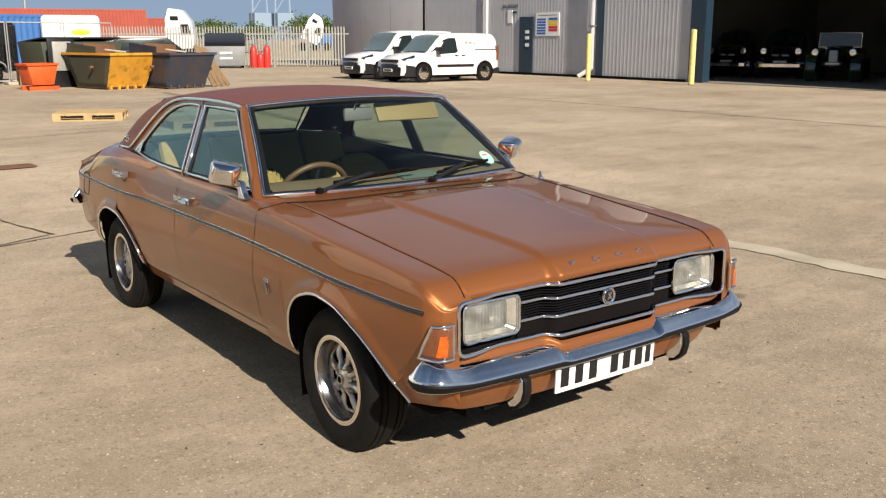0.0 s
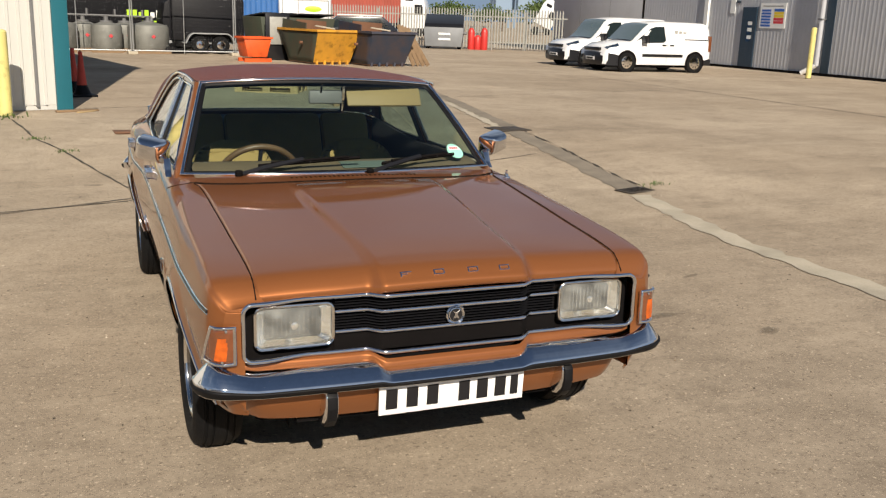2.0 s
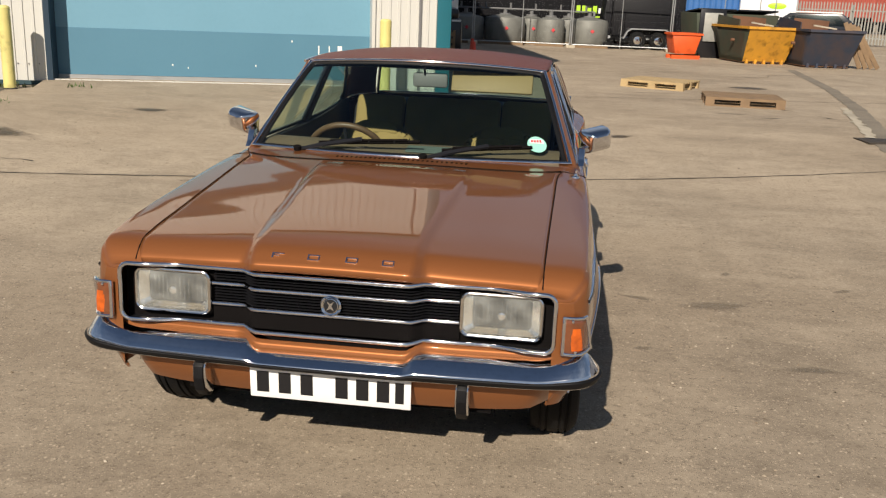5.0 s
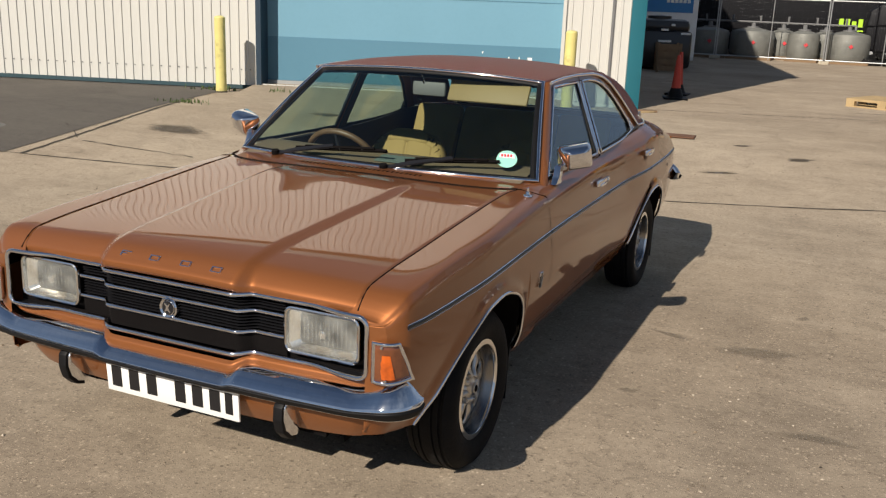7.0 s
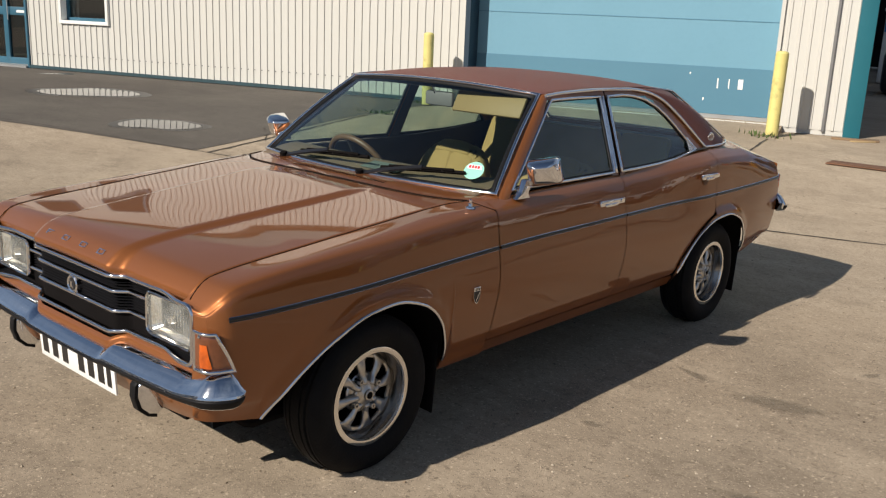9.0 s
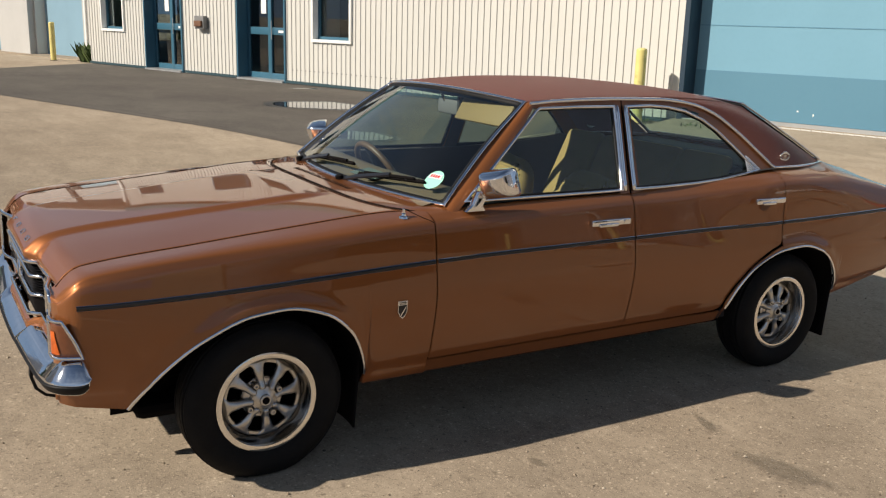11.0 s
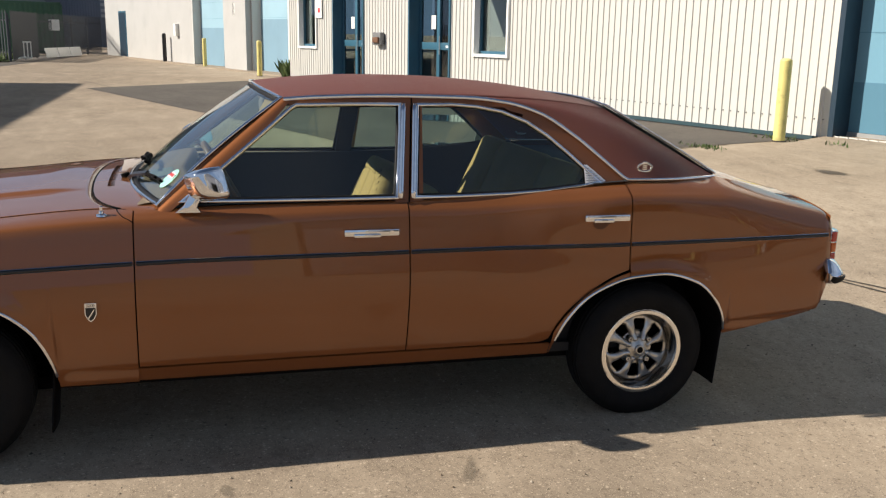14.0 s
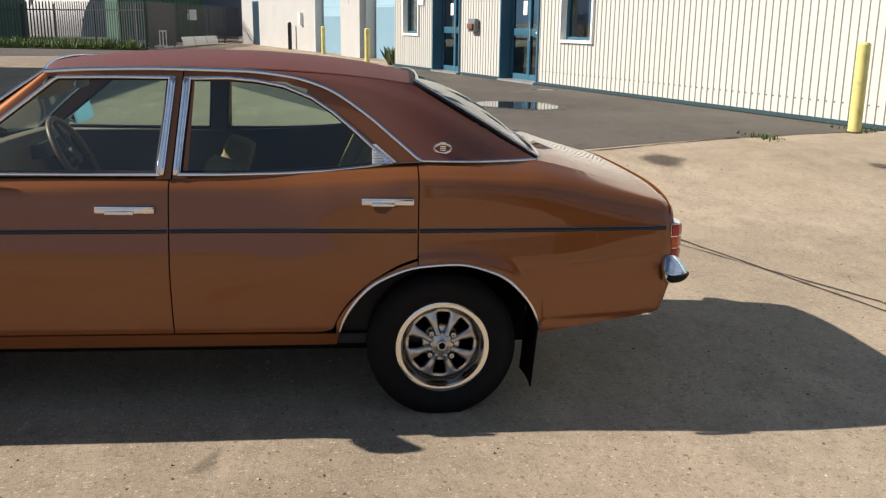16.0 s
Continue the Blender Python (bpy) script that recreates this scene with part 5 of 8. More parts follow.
# round emblem in the grille
em = moved(lathe_bm([(0, .012), (.018, .012), (.024, .010), (.030, .014), (.034, .010), (.034, -.01)], 28, "y"), Matrix.Translation((.0, -1.955, .618)) @ Matrix.Rotation(math.pi, 4, "Z"))
emblem = part("grille_emblem", em, M["chrome"], car, "round chrome grille emblem")
em = moved(lathe_bm([(0, .0135), (.022, .0125), (.022, .008)], 24, "y"), Matrix.Translation((.0, -1.955, .618)) @ Matrix.Rotation(math.pi, 4, "Z"))
part("emblem_field", em, M["black"], emblem)
em = prism_bm([(-.012, .604), (0, .610), (.012, .604), (.004, .620), (.012, .634), (0, .626), (-.012, .634), (-.004, .620)], -1.9700, -1.9680, "y")
part("emblem_device", em, M["chrome"], emblem)
# bonnet lettering, drawn as plain bright bars
for k, x in enumerate((-.172, -.058, .062, .176)):
    y = -1.950
    tilt = math.atan2(bonnet_z(x, y + .008) - bonnet_z(x, y - .008), .016)
    at_ = Matrix.Translation((x, y, bonnet_z(x, y) + .0005)) @ Matrix.Rotation(tilt, 4, "X")
    b = box_bm(-.0195, .0195, .0065, .0105, -.002, .0038, .001)
    b = box_bm(-.0195, -.0145, -.0095, .0075, -.002, .0038, .001, b)
    b = box_bm(.0145, .0185, -.0075, .0060, -.002, .0038, .001, b) if k else b
    b = box_bm(-.0150, .0150 - .010 * (k == 0), -.0100 + .009 * (k == 0), -.0062 + .009 * (k == 0), -.002, .0038, .001, b)
    part("bonnet_ornament", moved(b, at_), M["chrome"], car, "thin bright bonnet ornament")


# ---- lamps ----
def rrect(w, h, r, n=6):
    pts = []
    for cx, cz, a0 in ((w - r, h - r, 0), (-w + r, h - r, 90), (-w + r, -h + r, 180), (w - r, -h + r, 270)):
        for k in range(n + 1):
            a = radians(a0 + 90 * k / n)
            pts.append((cx + r * math.cos(a), cz + r * math.sin(a)))
    return pts


for sg in (1, -1):
    cx, cz, cy = sg * .530, .616, -1.920
    lamp = part("headlamp", sweep_bm([(cx + p[0], cy - .006, cz + p[1]) for p in rrect(.1235, .0675, .024)], circ(1.0, 8, .006, .008), True, (0, 1, 0)), M["rimring"], car, "rectangular headlamp with chrome rim")
    po = rrect(.1185, .0625, .020)

    def bowl(u, v, cx=cx, cz=cz):
        p = po[round(u * len(po)) % len(po)]
        k = 1 - v
        return (cx + p[0] * k, cy + .004 + .055 * (1 - k * k), cz + p[1] * k)
    part("lamp_bowl", grid_bm(bowl, len(po), 8, False, None, True), M["bowl"], lamp, "silvered lamp bowl")

    def lens(u, v, cx=cx, cz=cz):
        p = po[round(u * len(po)) % len(po)]
        k = 1 - v
        return (cx + p[0] * k, cy - .006 - .014 * (1 - k * k), cz + p[1] * k)
    part("lamp_glass", grid_bm(lens, len(po), 8, False, None, True), M["lens"], lamp, "slightly milky ribbed lamp glass")
    for k in range(15):
        x = cx - .098 + .014 * k
        part("lens_rib", box_bm(x - .0003, x + .0003, cy - .0175 + .010 * ((x - cx) / .11) ** 2, cy - .010, cz - .028, cz + .052, 0), M["lens"], lamp)
    bu = moved(lathe_bm([(0, .03), (.012, .026), (.016, .0), (.016, -.02)], 14, "y"), Matrix.Translation((cx, cy + .02, cz)) @ Matrix.Rotation(math.pi, 4, "Z"))
    part("lamp_bulb_shield", bu, M["rimring"], lamp)
    # corner indicator: chrome frame and amber lens wrapping the corner
    ip = [(.708, -1.951), (.742, -1.950), (.762, -1.940), (.776, -1.918), (.785, -1.892), (.791, -1.872)]

    def ind(u, v, ip=ip, o=0.0, z0=.525, z1=.640):
        t = u * (len(ip) - 1)
        i = min(len(ip) - 2, int(t))
        f = t - i
        x = ip[i][0] * (1 - f) + ip[i + 1][0] * f
        y = ip[i][1] * (1 - f) + ip[i + 1][1] * f
        u2 = u * (1 - .45 * v)
        t = u2 * (len(ip) - 1)
        i = min(len(ip) - 2, int(t))
        f = t - i
        x = ip[i][0] * (1 - f) + ip[i + 1][0] * f
        y = ip[i][1] * (1 - f) + ip[i + 1][1] * f
        zt = z1
        zl = z0
        return (sg * (x + o), y - o, zl + (zt - zl) * v)
    il = part("indicator", grid_bm(lambda u, v: ind(u, v, o=.006), 15, 6, sg < 0), M["smoke"], car, "smoked corner indicator with painted amber glow in chrome frame")
    il.modifiers.new("thick", "SOLIDIFY").thickness = -.01
    # brighter amber patch stands in for sunlight glowing in the bulb's reflector
    part("painted_glow", grid_bm(lambda u, v: ind(.06 + .44 * u, .10 + .62 * v, o=.0155), 8, 6, sg < 0), M["amber"], il, "brighter amber patch painted for the sunlit glow")
    for v in (.08, .92):
        p = ind(.22, v, o=.0175)
        part("lens_screw", moved(lathe_bm([(0, .004), (.004, .003), (.005, 0)], 10, "y"), Matrix.Translation(p) @ Matrix.Rotation(math.pi, 4, "Z")), M["chrome"], il)
    fr = [ind(k / 15, 0, o=.014) for k in range(16)] + [ind(1, k / 5, o=.014) for k in range(1, 6)] + [ind(1 - k / 15, 1, o=.014) for k in range(1, 16)] + [ind(0, 1 - k / 5, o=.014) for k in range(1, 5)]
    strip_along("indicator_frame", fr, .006, .006, M["chrome"], il, "chrome indicator frame", True, (0, 1, 0.2))

# ---- bumpers ----
NB = 200


def bumper(front):
    """A wrap-round chrome bumper with a rubber line."""
    pts = []
    for k in range(NB + 1):
        s = 2 * k / NB - 1
        a = abs(s)
        if a < .82:
            x = s / .82 * .735
            y = -2.008 + .030 * (x / .735) ** 2
        else:
            t = (a - .82) / .18
            ang = t * math.pi * .5
            x = math.copysign(.735 + .098 * math.sin(ang), s)
            y = -1.978 + .100 * (1 - math.cos(ang)) + .02 * max(0, t - .5)
        pts.append((x, y))
    tops = [(.484 - .022 * (1 - sstep(.225, .275, abs(p[0]))) + .038 * sstep(.64, .82, abs(p[0]))) for p in pts]
    lows = [(.404 + .006 * sstep(.6, .82, abs(p[0]))) for p in pts]
    prof = [(-.066, 1.02), (-.052, 1.0), (-.037, .94), (-.022, .83), (-.009, .69), (.002, .55), (.011, .42), (.013, .35), (.006, .24), (.002, .06), (-.04, .0)]

    def fn(u, v, seg=(0, 10), push=0.0):
        i = round(u * NB)
        x, y = pts[i]
        a = pts[max(0, i - 1)]
        c = pts[min(NB, i + 1)]
        t = Vector((c[0] - a[0], c[1] - a[1], 0)).normalized()
        nrm = Vector((t.y, -t.x, 0))
        j = seg[0] + (seg[1] - seg[0]) * v
        k = min(9, int(j))
        f = j - k
        o = prof[k][0] * (1 - f) + prof[k + 1][0] * f + push * math.sin(math.pi * min(1, max(0, v))) ** .5
        h = prof[k][1] * (1 - f) + prof[k + 1][1] * f
        e = math.sqrt(max(0.0, 1 - max(0.0, (abs(2 * u - 1) - .955) / .045) ** 2.2))
        zm = (tops[i] + lows[i]) / 2
        z = zm + (lows[i] + (tops[i] - lows[i]) * h - zm) * e
        q = Vector((x, y, z)) + nrm * (o if e > .999 else o * (.35 + .65 * e))
        return q
    return fn, pts, tops, lows


fn, pts, tops, lows = bumper(True)
bp = part("front_bumper", grid_bm(lambda u, v: fn(u, v), NB, 30), M["chrome"], car, "chrome wrap-round bumper with black rubber line", 40)
part("rubber_line", grid_bm(lambda u, v: fn((1 + (NB - 2) * u) / NB, v, (6.8, 8.9), .011), NB - 2, 8), M["rubber"], bp, "black rubber strip", 40)
for sg in (1, -1):
    ov = [(-1.932, .412), (-1.970, .410), (-1.988, .388), (-1.990, .350), (-1.978, .312), (-1.952, .286), (-1.920, .276), (-1.902, .29), (-1.902, .41)]
    ob = part("overrider", prism_bm(ov, sg * .402, sg * .446, "x", None, .006), M["chrome"], car, "chrome overrider with black rubber edge", 40)
    ov2 = [(-1.974, .415), (-1.996, .390), (-1.999, .350), (-1.986, .306), (-1.955, .276), (-1.920, .264), (-1.920, .276), (-1.952, .288), (-1.976, .313), (-1.987, .350), (-1.985, .386)]
    part("overrider_rubber", prism_bm(ov2, sg * .408, sg * .440, "x", None, .002), M["rubber"], ob)
# number plate with bars for its characters
pl = part("number_plate", moved(box_bm(-.262, .262, -.004, .004, -.056, .056, .002), Matrix.Translation((0, -1.962, .348)) @ Matrix.Rotation(radians(4), 4, "X")), M["pwhite"], car, "white number plate with dark character bars")
for x in (-.213, -.141, -.069, .045, .112, .179, .232):
    w = .026 if x < .2 else .020
    part("plate_bar", moved(box_bm(x - w + .0, x + w - .012, -.0055, -.0035, -.036, .036, 0), Matrix.Translation((0, -1.962, .348)) @ Matrix.Rotation(radians(4), 4, "X")), M["black"], pl)
# underside
part("floor_pan", box_bm(-.62, .62, -1.70, 1.55, .20, .26, .03), M["dark"], car)
part("floor_pan", box_bm(-.66, .66, -.86, .83, .225, .266, .01), M["dark"], car)
part("front_bulkhead", box_bm(-.66, .66, -.80, -.76, .25, .86), M["dark"], car)
part("engine_bay_liner", box_bm(-.51, .51, -1.86, -.80, .26, .62), M["dark"], car)
part("boot_liner", box_bm(-.51, .51, 1.25, 2.1, .40, .80), M["dark"], car)

# ---- greenhouse ----
def glass_x(z):
    return .738 - (z - .905) * .405


def ws(u, v, off=0.0):
    """Windscreen sheet: u across, v from base to top."""
    s = 2 * u - 1
    xb, xt = .695 * s, .558 * s
    y0 = -.580 - .112 * (1 - s * s)
    y1 = -.150 - .062 * (1 - s * s)
    z0 = .902 + .004 * (1 - s * s)
    z1 = 1.254 + .024 * (1 - s * s)
    bow = .018 * math.sin(math.pi * v)
    return Vector((xb + (xt - xb) * v, y0 + (y1 - y0) * v - bow * .6 - off * .7, z0 + (z1 - z0) * v + bow * .5 + off * .7))


wsg = part("windscreen", grid_bm(lambda u, v: ws(u, v), 32, 14), M["glass"], car, "green-tinted windscreen", 60)
wsg.visible_shadow = False
loop = [ws(k / 32, 0) for k in range(33)] + [ws(1, k / 12) for k in range(1, 13)] + [ws(1 - k / 32, 1) for k in range(1, 33)] + [ws(0, 1 - k / 12) for k in range(1, 12)]
strip_along("windscreen_seal", loop, .012, .007, M["rubber"], wsg, "black rubber seal", True, (0, -.7, .7))
loop2 = [ws(.5 + (p - .5) * 1.030, q, .010) for p, q in [(k / 32, -.02) for k in range(33)] + [(1, k / 12) for k in range(1, 12)] + [(1 - k / 32, 1.015) for k in range(0, 33)] + [(0, 1 - k / 12) for k in range(1, 12)]]
strip_along("windscreen_trim", loop2, .0075, .0062, M["chrome"], wsg, "bright windscreen trim", True, (0, -.7, .7))

# side roof rail: y, z with the glass plane giving x
RAIL = smooth_keys([(-.14, 1.262), (.0, 1.272), (.3, 1.280), (.55, 1.278), (.72, 1.262), (.85, 1.226), (1.0, 1.135), (1.1, 1.055), (1.2, .972)])
def rail_pt(t):
    y = -.14 + 1.345 * t
    z = RAIL(y)
    return Vector((glass_x(z) + .012, y, z))


WIN_F = [(-.505, .914), (-.40, .997), (-.30, 1.078), (-.20, 1.160), (-.115, 1.231), (-.095, 1.243), (.10, 1.248), (.296, 1.250), (.288, 1.15), (.275, 1.03), (.262, .916), (.0, .914), (-.25, .913)]
WIN_R = [(.332, .917), (.342, 1.03), (.354, 1.15), (.362, 1.249), (.50, 1.252), (.60, 1.245), (.70, 1.228), (.80, 1.190), (.88, 1.140), (.96, 1.075), (1.04, 1.005), (1.085, .964), (1.0, .950), (.85, .934), (.70, .925), (.5, .919)]
for sg in (1, -1):
    for nm, poly in (("front_side_window", WIN_F), ("rear_side_window", WIN_R)):
        b = bmesh.new()
        b.faces.new([b.verts.new((sg * (glass_x(z) - .004), y, z)) for y, z in poly])
        w = part(nm, b, M["glass"], car, "tinted side window in chrome frame")
        w.visible_shadow = False
        strip_along("window_frame", [(sg * (glass_x(z) + .004), y, z) for y, z in poly], .0075, .0075, M["chrome"], w, "bright window frame", True, (1, 0, .3))
        strip_along("window_gasket", [(sg * (glass_x(z) - .004), y + (yc - y) * .022, z + (zc - z) * .035) for (y, z), (yc, zc) in zip(poly, [(sum(p[0] for p in poly) / len(poly), sum(p[1] for p in poly) / len(poly))] * len(poly))], .007, .008, M["rubber"], w, "", True, (1, 0, .3))
    for y0, y1, lo, hi in ((.266, .300, .004, .014), (.330, .360, -.014, -.003)):
        b = grid_bm(lambda u, v: (sg * (glass_x(.914 + .338 * v) + .0075 + .003 * (1 - (2 * u - 1) ** 2)), y0 + (y1 - y0) * v + lo + (hi - lo) * u, .914 + .338 * v), 6, 12, sg < 0)
        ob = part("pillar_trim", b, M["chrome"], car, "bright flat trim on the door pillar", 50)
        ob.modifiers.new("thick", "SOLIDIFY").thickness = -.006
    part("pillar_lining", grid_bm(lambda u, v: (sg * (glass_x(.90 + .37 * v) - .018), .262 + .034 * v + .075 * u, .90 + .37 * v), 3, 6), M["cabin"], car, "dark inner pillar trim")
    # upper door band between windows and rail, in body colour and shadow
    def band(u, v):
        y = -.12 + 1.31 * u
        zt = RAIL(y) + .004
        zl = {True: 1.243}.get(y < .72, RAIL(y) - .03)
        return (sg * (glass_x(zl + (zt - zl) * v) + .002), y, zl + (zt - zl) * v)
    part("door_frame_top", grid_bm(band, 60, 3, sg < 0), M["paint"], car, "", 60)
    strip_along("roof_rail", [(sg * p.x, p.y, p.z) for p in [rail_pt(k / 60) for k in range(61)]], .006, .008, M["chrome"], label="bright roof gutter")
    part("door_frame_rear", grid_bm(lambda u, v: (lambda y, z: (sg * (glass_x(z) + .001), y, z))(*[(1 - v) * a + v * c for a, c in zip((.78 + .325 * u, np.interp(.78 + .325 * u, [.78, .88, .96, 1.04, 1.105], [1.20, 1.14, 1.075, 1.005, .955])), (.80 + .415 * u, RAIL(.80 + .415 * u) - .002))]), 16, 2, sg < 0), M["paint"], car, "", 60)
    # pillars
    def bp_(u, v):
        z = .90 + .375 * v
        y0, y1 = .255 + .045 * v, .362 + .022 * v
        return (sg * (glass_x(z) - .001), y0 + (y1 - y0) * u, z)
    part("door_pillar", grid_bm(bp_, 4, 6, sg < 0), M["paint"], car, "", 60)
    strip_along("pillar_gap", [(sg * (glass_x(.90 + .37 * k / 6) + .001), .308 + .034 * k / 6, .90 + .37 * k / 6) for k in range(7)], .003, .0035, M["dark"], up=(1, 0, 0), n=6)
    def ap(u, v):
        v = -.12 + 1.12 * v
        a = ws(1.0 if sg > 0 else 0.0, v, .0)
        zz = .885 + (1.272 - .885) * v
        yy = -.542 + .442 * v + .03 * math.sin(math.pi * max(0.0, v))
        e = Vector((sg * (glass_x(zz) + .004), yy, zz))
        m = a + (e - a) * u
        out = .014 * math.sin(math.pi * u)
        return m + Vector((sg * out, -out * .6, out * .3))
    part("windscreen_pillar", grid_bm(ap, 8, 14, sg < 0), M["paint"], car, "", 60)
    # quarter louvre behind the rear window
    lv = None
    b = bmesh.new()
    b.faces.new([b.verts.new((sg * (glass_x(z) + .008), y, z)) for y, z in ((1.022, 1.030), (1.036, 1.030), (1.112, .968), (1.050, .955), (1.022, .953))])
    q = part("quarter_louvre", b, M["vanwhite"], car, "grey louvred quarter panel")
    for k in range(7):
        z = .962 + .009 * k
        strip_along("louvre_slat", [(sg * (glass_x(z) + .010), 1.026, z), (sg * (glass_x(z) + .010), 1.106 - .0105 * k, z)], .003, .0015, M["chrome"], q, n=6)

# roof skin
XR = smooth_keys([(-.22, .558), (-.14, .578), (.0, .592), (.3, .596), (.6, .592), (.8, .578), (1.0, .548), (1.19, .500)])
ZE = smooth_keys([(-.22, 1.258), (-.14, 1.266), (.0, 1.278), (.3, 1.288), (.6, 1.286), (.8, 1.278), (1.0, 1.262), (1.19, 1.236)])
ZC = smooth_keys([(-.24, 1.279), (-.15, 1.294), (.0, 1.312), (.25, 1.328), (.5, 1.330), (.8, 1.315), (1.0, 1.294), (1.19, 1.258)])


def roof(u, v):
    s = 2 * u - 1
    s = .75 * s + .25 * math.copysign(abs(s) ** .6, s)
    y0 = -.152 - .062 * (1 - s * s)
    y1 = 1.185 + .03 * (1 - s * s)
    y = y0 + (y1 - y0) * v
    yy = max(-.24, min(1.19, y))
    xr = XR(yy)
    k = abs(s) ** 2.6
    return Vector((s * xr, y, ZC(yy) * (1 - k) + ZE(yy) * k))


rf = part("vinyl_roof", grid_bm(roof, 48, 48), M["vinyl"], car, "grained red-brown vinyl roof covering", 60)
rf.modifiers.new("thick", "SOLIDIFY").thickness = .004
for sg in (1, -1):
    top = lambda t: Vector((sg * XR(.60 + .585 * t), .60 + .585 * t, ZE(.60 + .585 * t)))
    left = lambda t: (lambda y: Vector((sg * (glass_x(RAIL(y)) + .012), y, RAIL(y) + .006)))(.60 + .605 * t)
    right = lambda t: Vector((sg * (.500 + .115 * t + .010 * math.sin(math.pi * t)), 1.185 + .465 * t, 1.236 - .262 * t - .004 * math.sin(math.pi * t)))
    bot = lambda t: Vector((sg * (glass_x(.978) + .012 - .095 * t + .034 * math.sin(math.pi * t)), 1.205 + .445 * t, .978 - .004 * t))

    def coons(u, v):
        a = top(u) * (1 - v) + bot(u) * v + left(v) * (1 - u) + right(v) * u
        c = top(0) * (1 - u) * (1 - v) + top(1) * u * (1 - v) + bot(0) * (1 - u) * v + bot(1) * u * v
        bulge = .016 * math.sin(math.pi * u) * math.sin(math.pi * v)
        return a - c + Vector((sg * bulge, 0, bulge * .5))
    ob = part("vinyl_quarter", grid_bm(coons, 22, 22, sg < 0), M["vinyl"], car, "", 60)
    strip_along("vinyl_base_trim", [bot(k / 20) + Vector((sg * .004, 0, -.004)) for k in range(21)], .006, .007, M["chrome"], label="bright trim under the vinyl")
    # oval crest on the rear quarter
    c0 = min((coons(a / 40, b / 40) for a in range(41) for b in range(41)), key=lambda q: (q.y - 1.286) ** 2 + (q.z - 1.018) ** 2)
    cr = None
    for k in range(18):
        a = 2 * math.pi * k / 18
        y, z = c0.y + .030 * math.cos(a), c0.z + .017 * math.sin(a)
        cr = moved(box_bm(-.003, .003, -.006, .006, -.004, .004, .001), Matrix.Translation((c0.x + sg * .004, y, z)) @ Matrix.Rotation(a + math.pi / 2, 4, "X")) if cr is None else join_bm(cr, moved(box_bm(-.003, .003, -.006, .006, -.004, .004, .001), Matrix.Translation((c0.x + sg * .004, y, z)) @ Matrix.Rotation(a + math.pi / 2, 4, "X")))
    box_bm(c0.x - .003, c0.x + .008, c0.y - .011, c0.y + .011, c0.z + .017, c0.z + .024, .001, cr)
    crest = part("crest", cr, M["chrome"], car, "small chrome laurel crest")
    ic = None
    for dz in (-.010, 0, .010):
        ic = box_bm(c0.x + sg * .002, c0.x + sg * .007, c0.y - .010, c0.y + .010, c0.z + dz * .7 - .002, c0.z + dz * .7 + .002, 0, ic)
    part("crest_bars", ic, M["chrome"], crest)
# rear window
def rw(u, v):
    s = 2 * u - 1
    xt, xb = .490 * s, .602 * s
    y0, y1 = 1.190 + .028 * (1 - s * s), 1.655 + .050 * (1 - s * s)
    z0, z1 = 1.240 + .014 * (1 - s * s), .974 + .004 * (1 - s * s)
    bow = (.004 + .028 * (1 - s * s) ** .7) * math.sin(math.pi * v)
    return Vector((xt + (xb - xt) * v, y0 + (y1 - y0) * v + bow * .5, z0 + (z1 - z0) * v + bow))


rg = part("rear_window", grid_bm(rw, 24, 10, True), M["glass"], car, "tinted rear window", 60)
rg.visible_shadow = False
loop = [rw(k / 24, 0) for k in range(25)] + [rw(1, k / 10) for k in range(1, 11)] + [rw(1 - k / 24, 1) for k in range(1, 25)] + [rw(0, 1 - k / 10) for k in range(1, 10)]
strip_along("rear_window_seal", loop, .006, .006, M["rubber"], rg, "black rubber seal", True, (0, .6, .8))
strip_along("rear_window_trim", [p + Vector((p.x * .012, .007, .009)) for p in loop], .006, .005, M["chrome"], rg, "bright rear window trim", True, (0, .6, .8))
# boot lid, deck and tail
def deck(u, v):
    s = 2 * u - 1
    y0 = 1.652 + .045 * (1 - s * s)
    y = y0 + (2.162 - y0) * v
    x = s * (X5(max(1.62, y)) - .002)
    return (x, y, Z5(y) + .028 * (1 - s ** 4) - (.010 * sstep(.93, 1.0, v)))


part("boot_lid", grid_bm(deck, 30, 24), M["paint"], car, "", 50)


def tail(u, v):
    s = 2 * u - 1
    x = s * .752
    a = abs(s)
    z1 = .859 - .044 * a ** 4
    z = .545 + (z1 - .545) * v
    y = 2.178 + .012 * (1 - a * a) - .02 * (v - .5) ** 2 - .015 * a ** 8
    return (x, y, z)


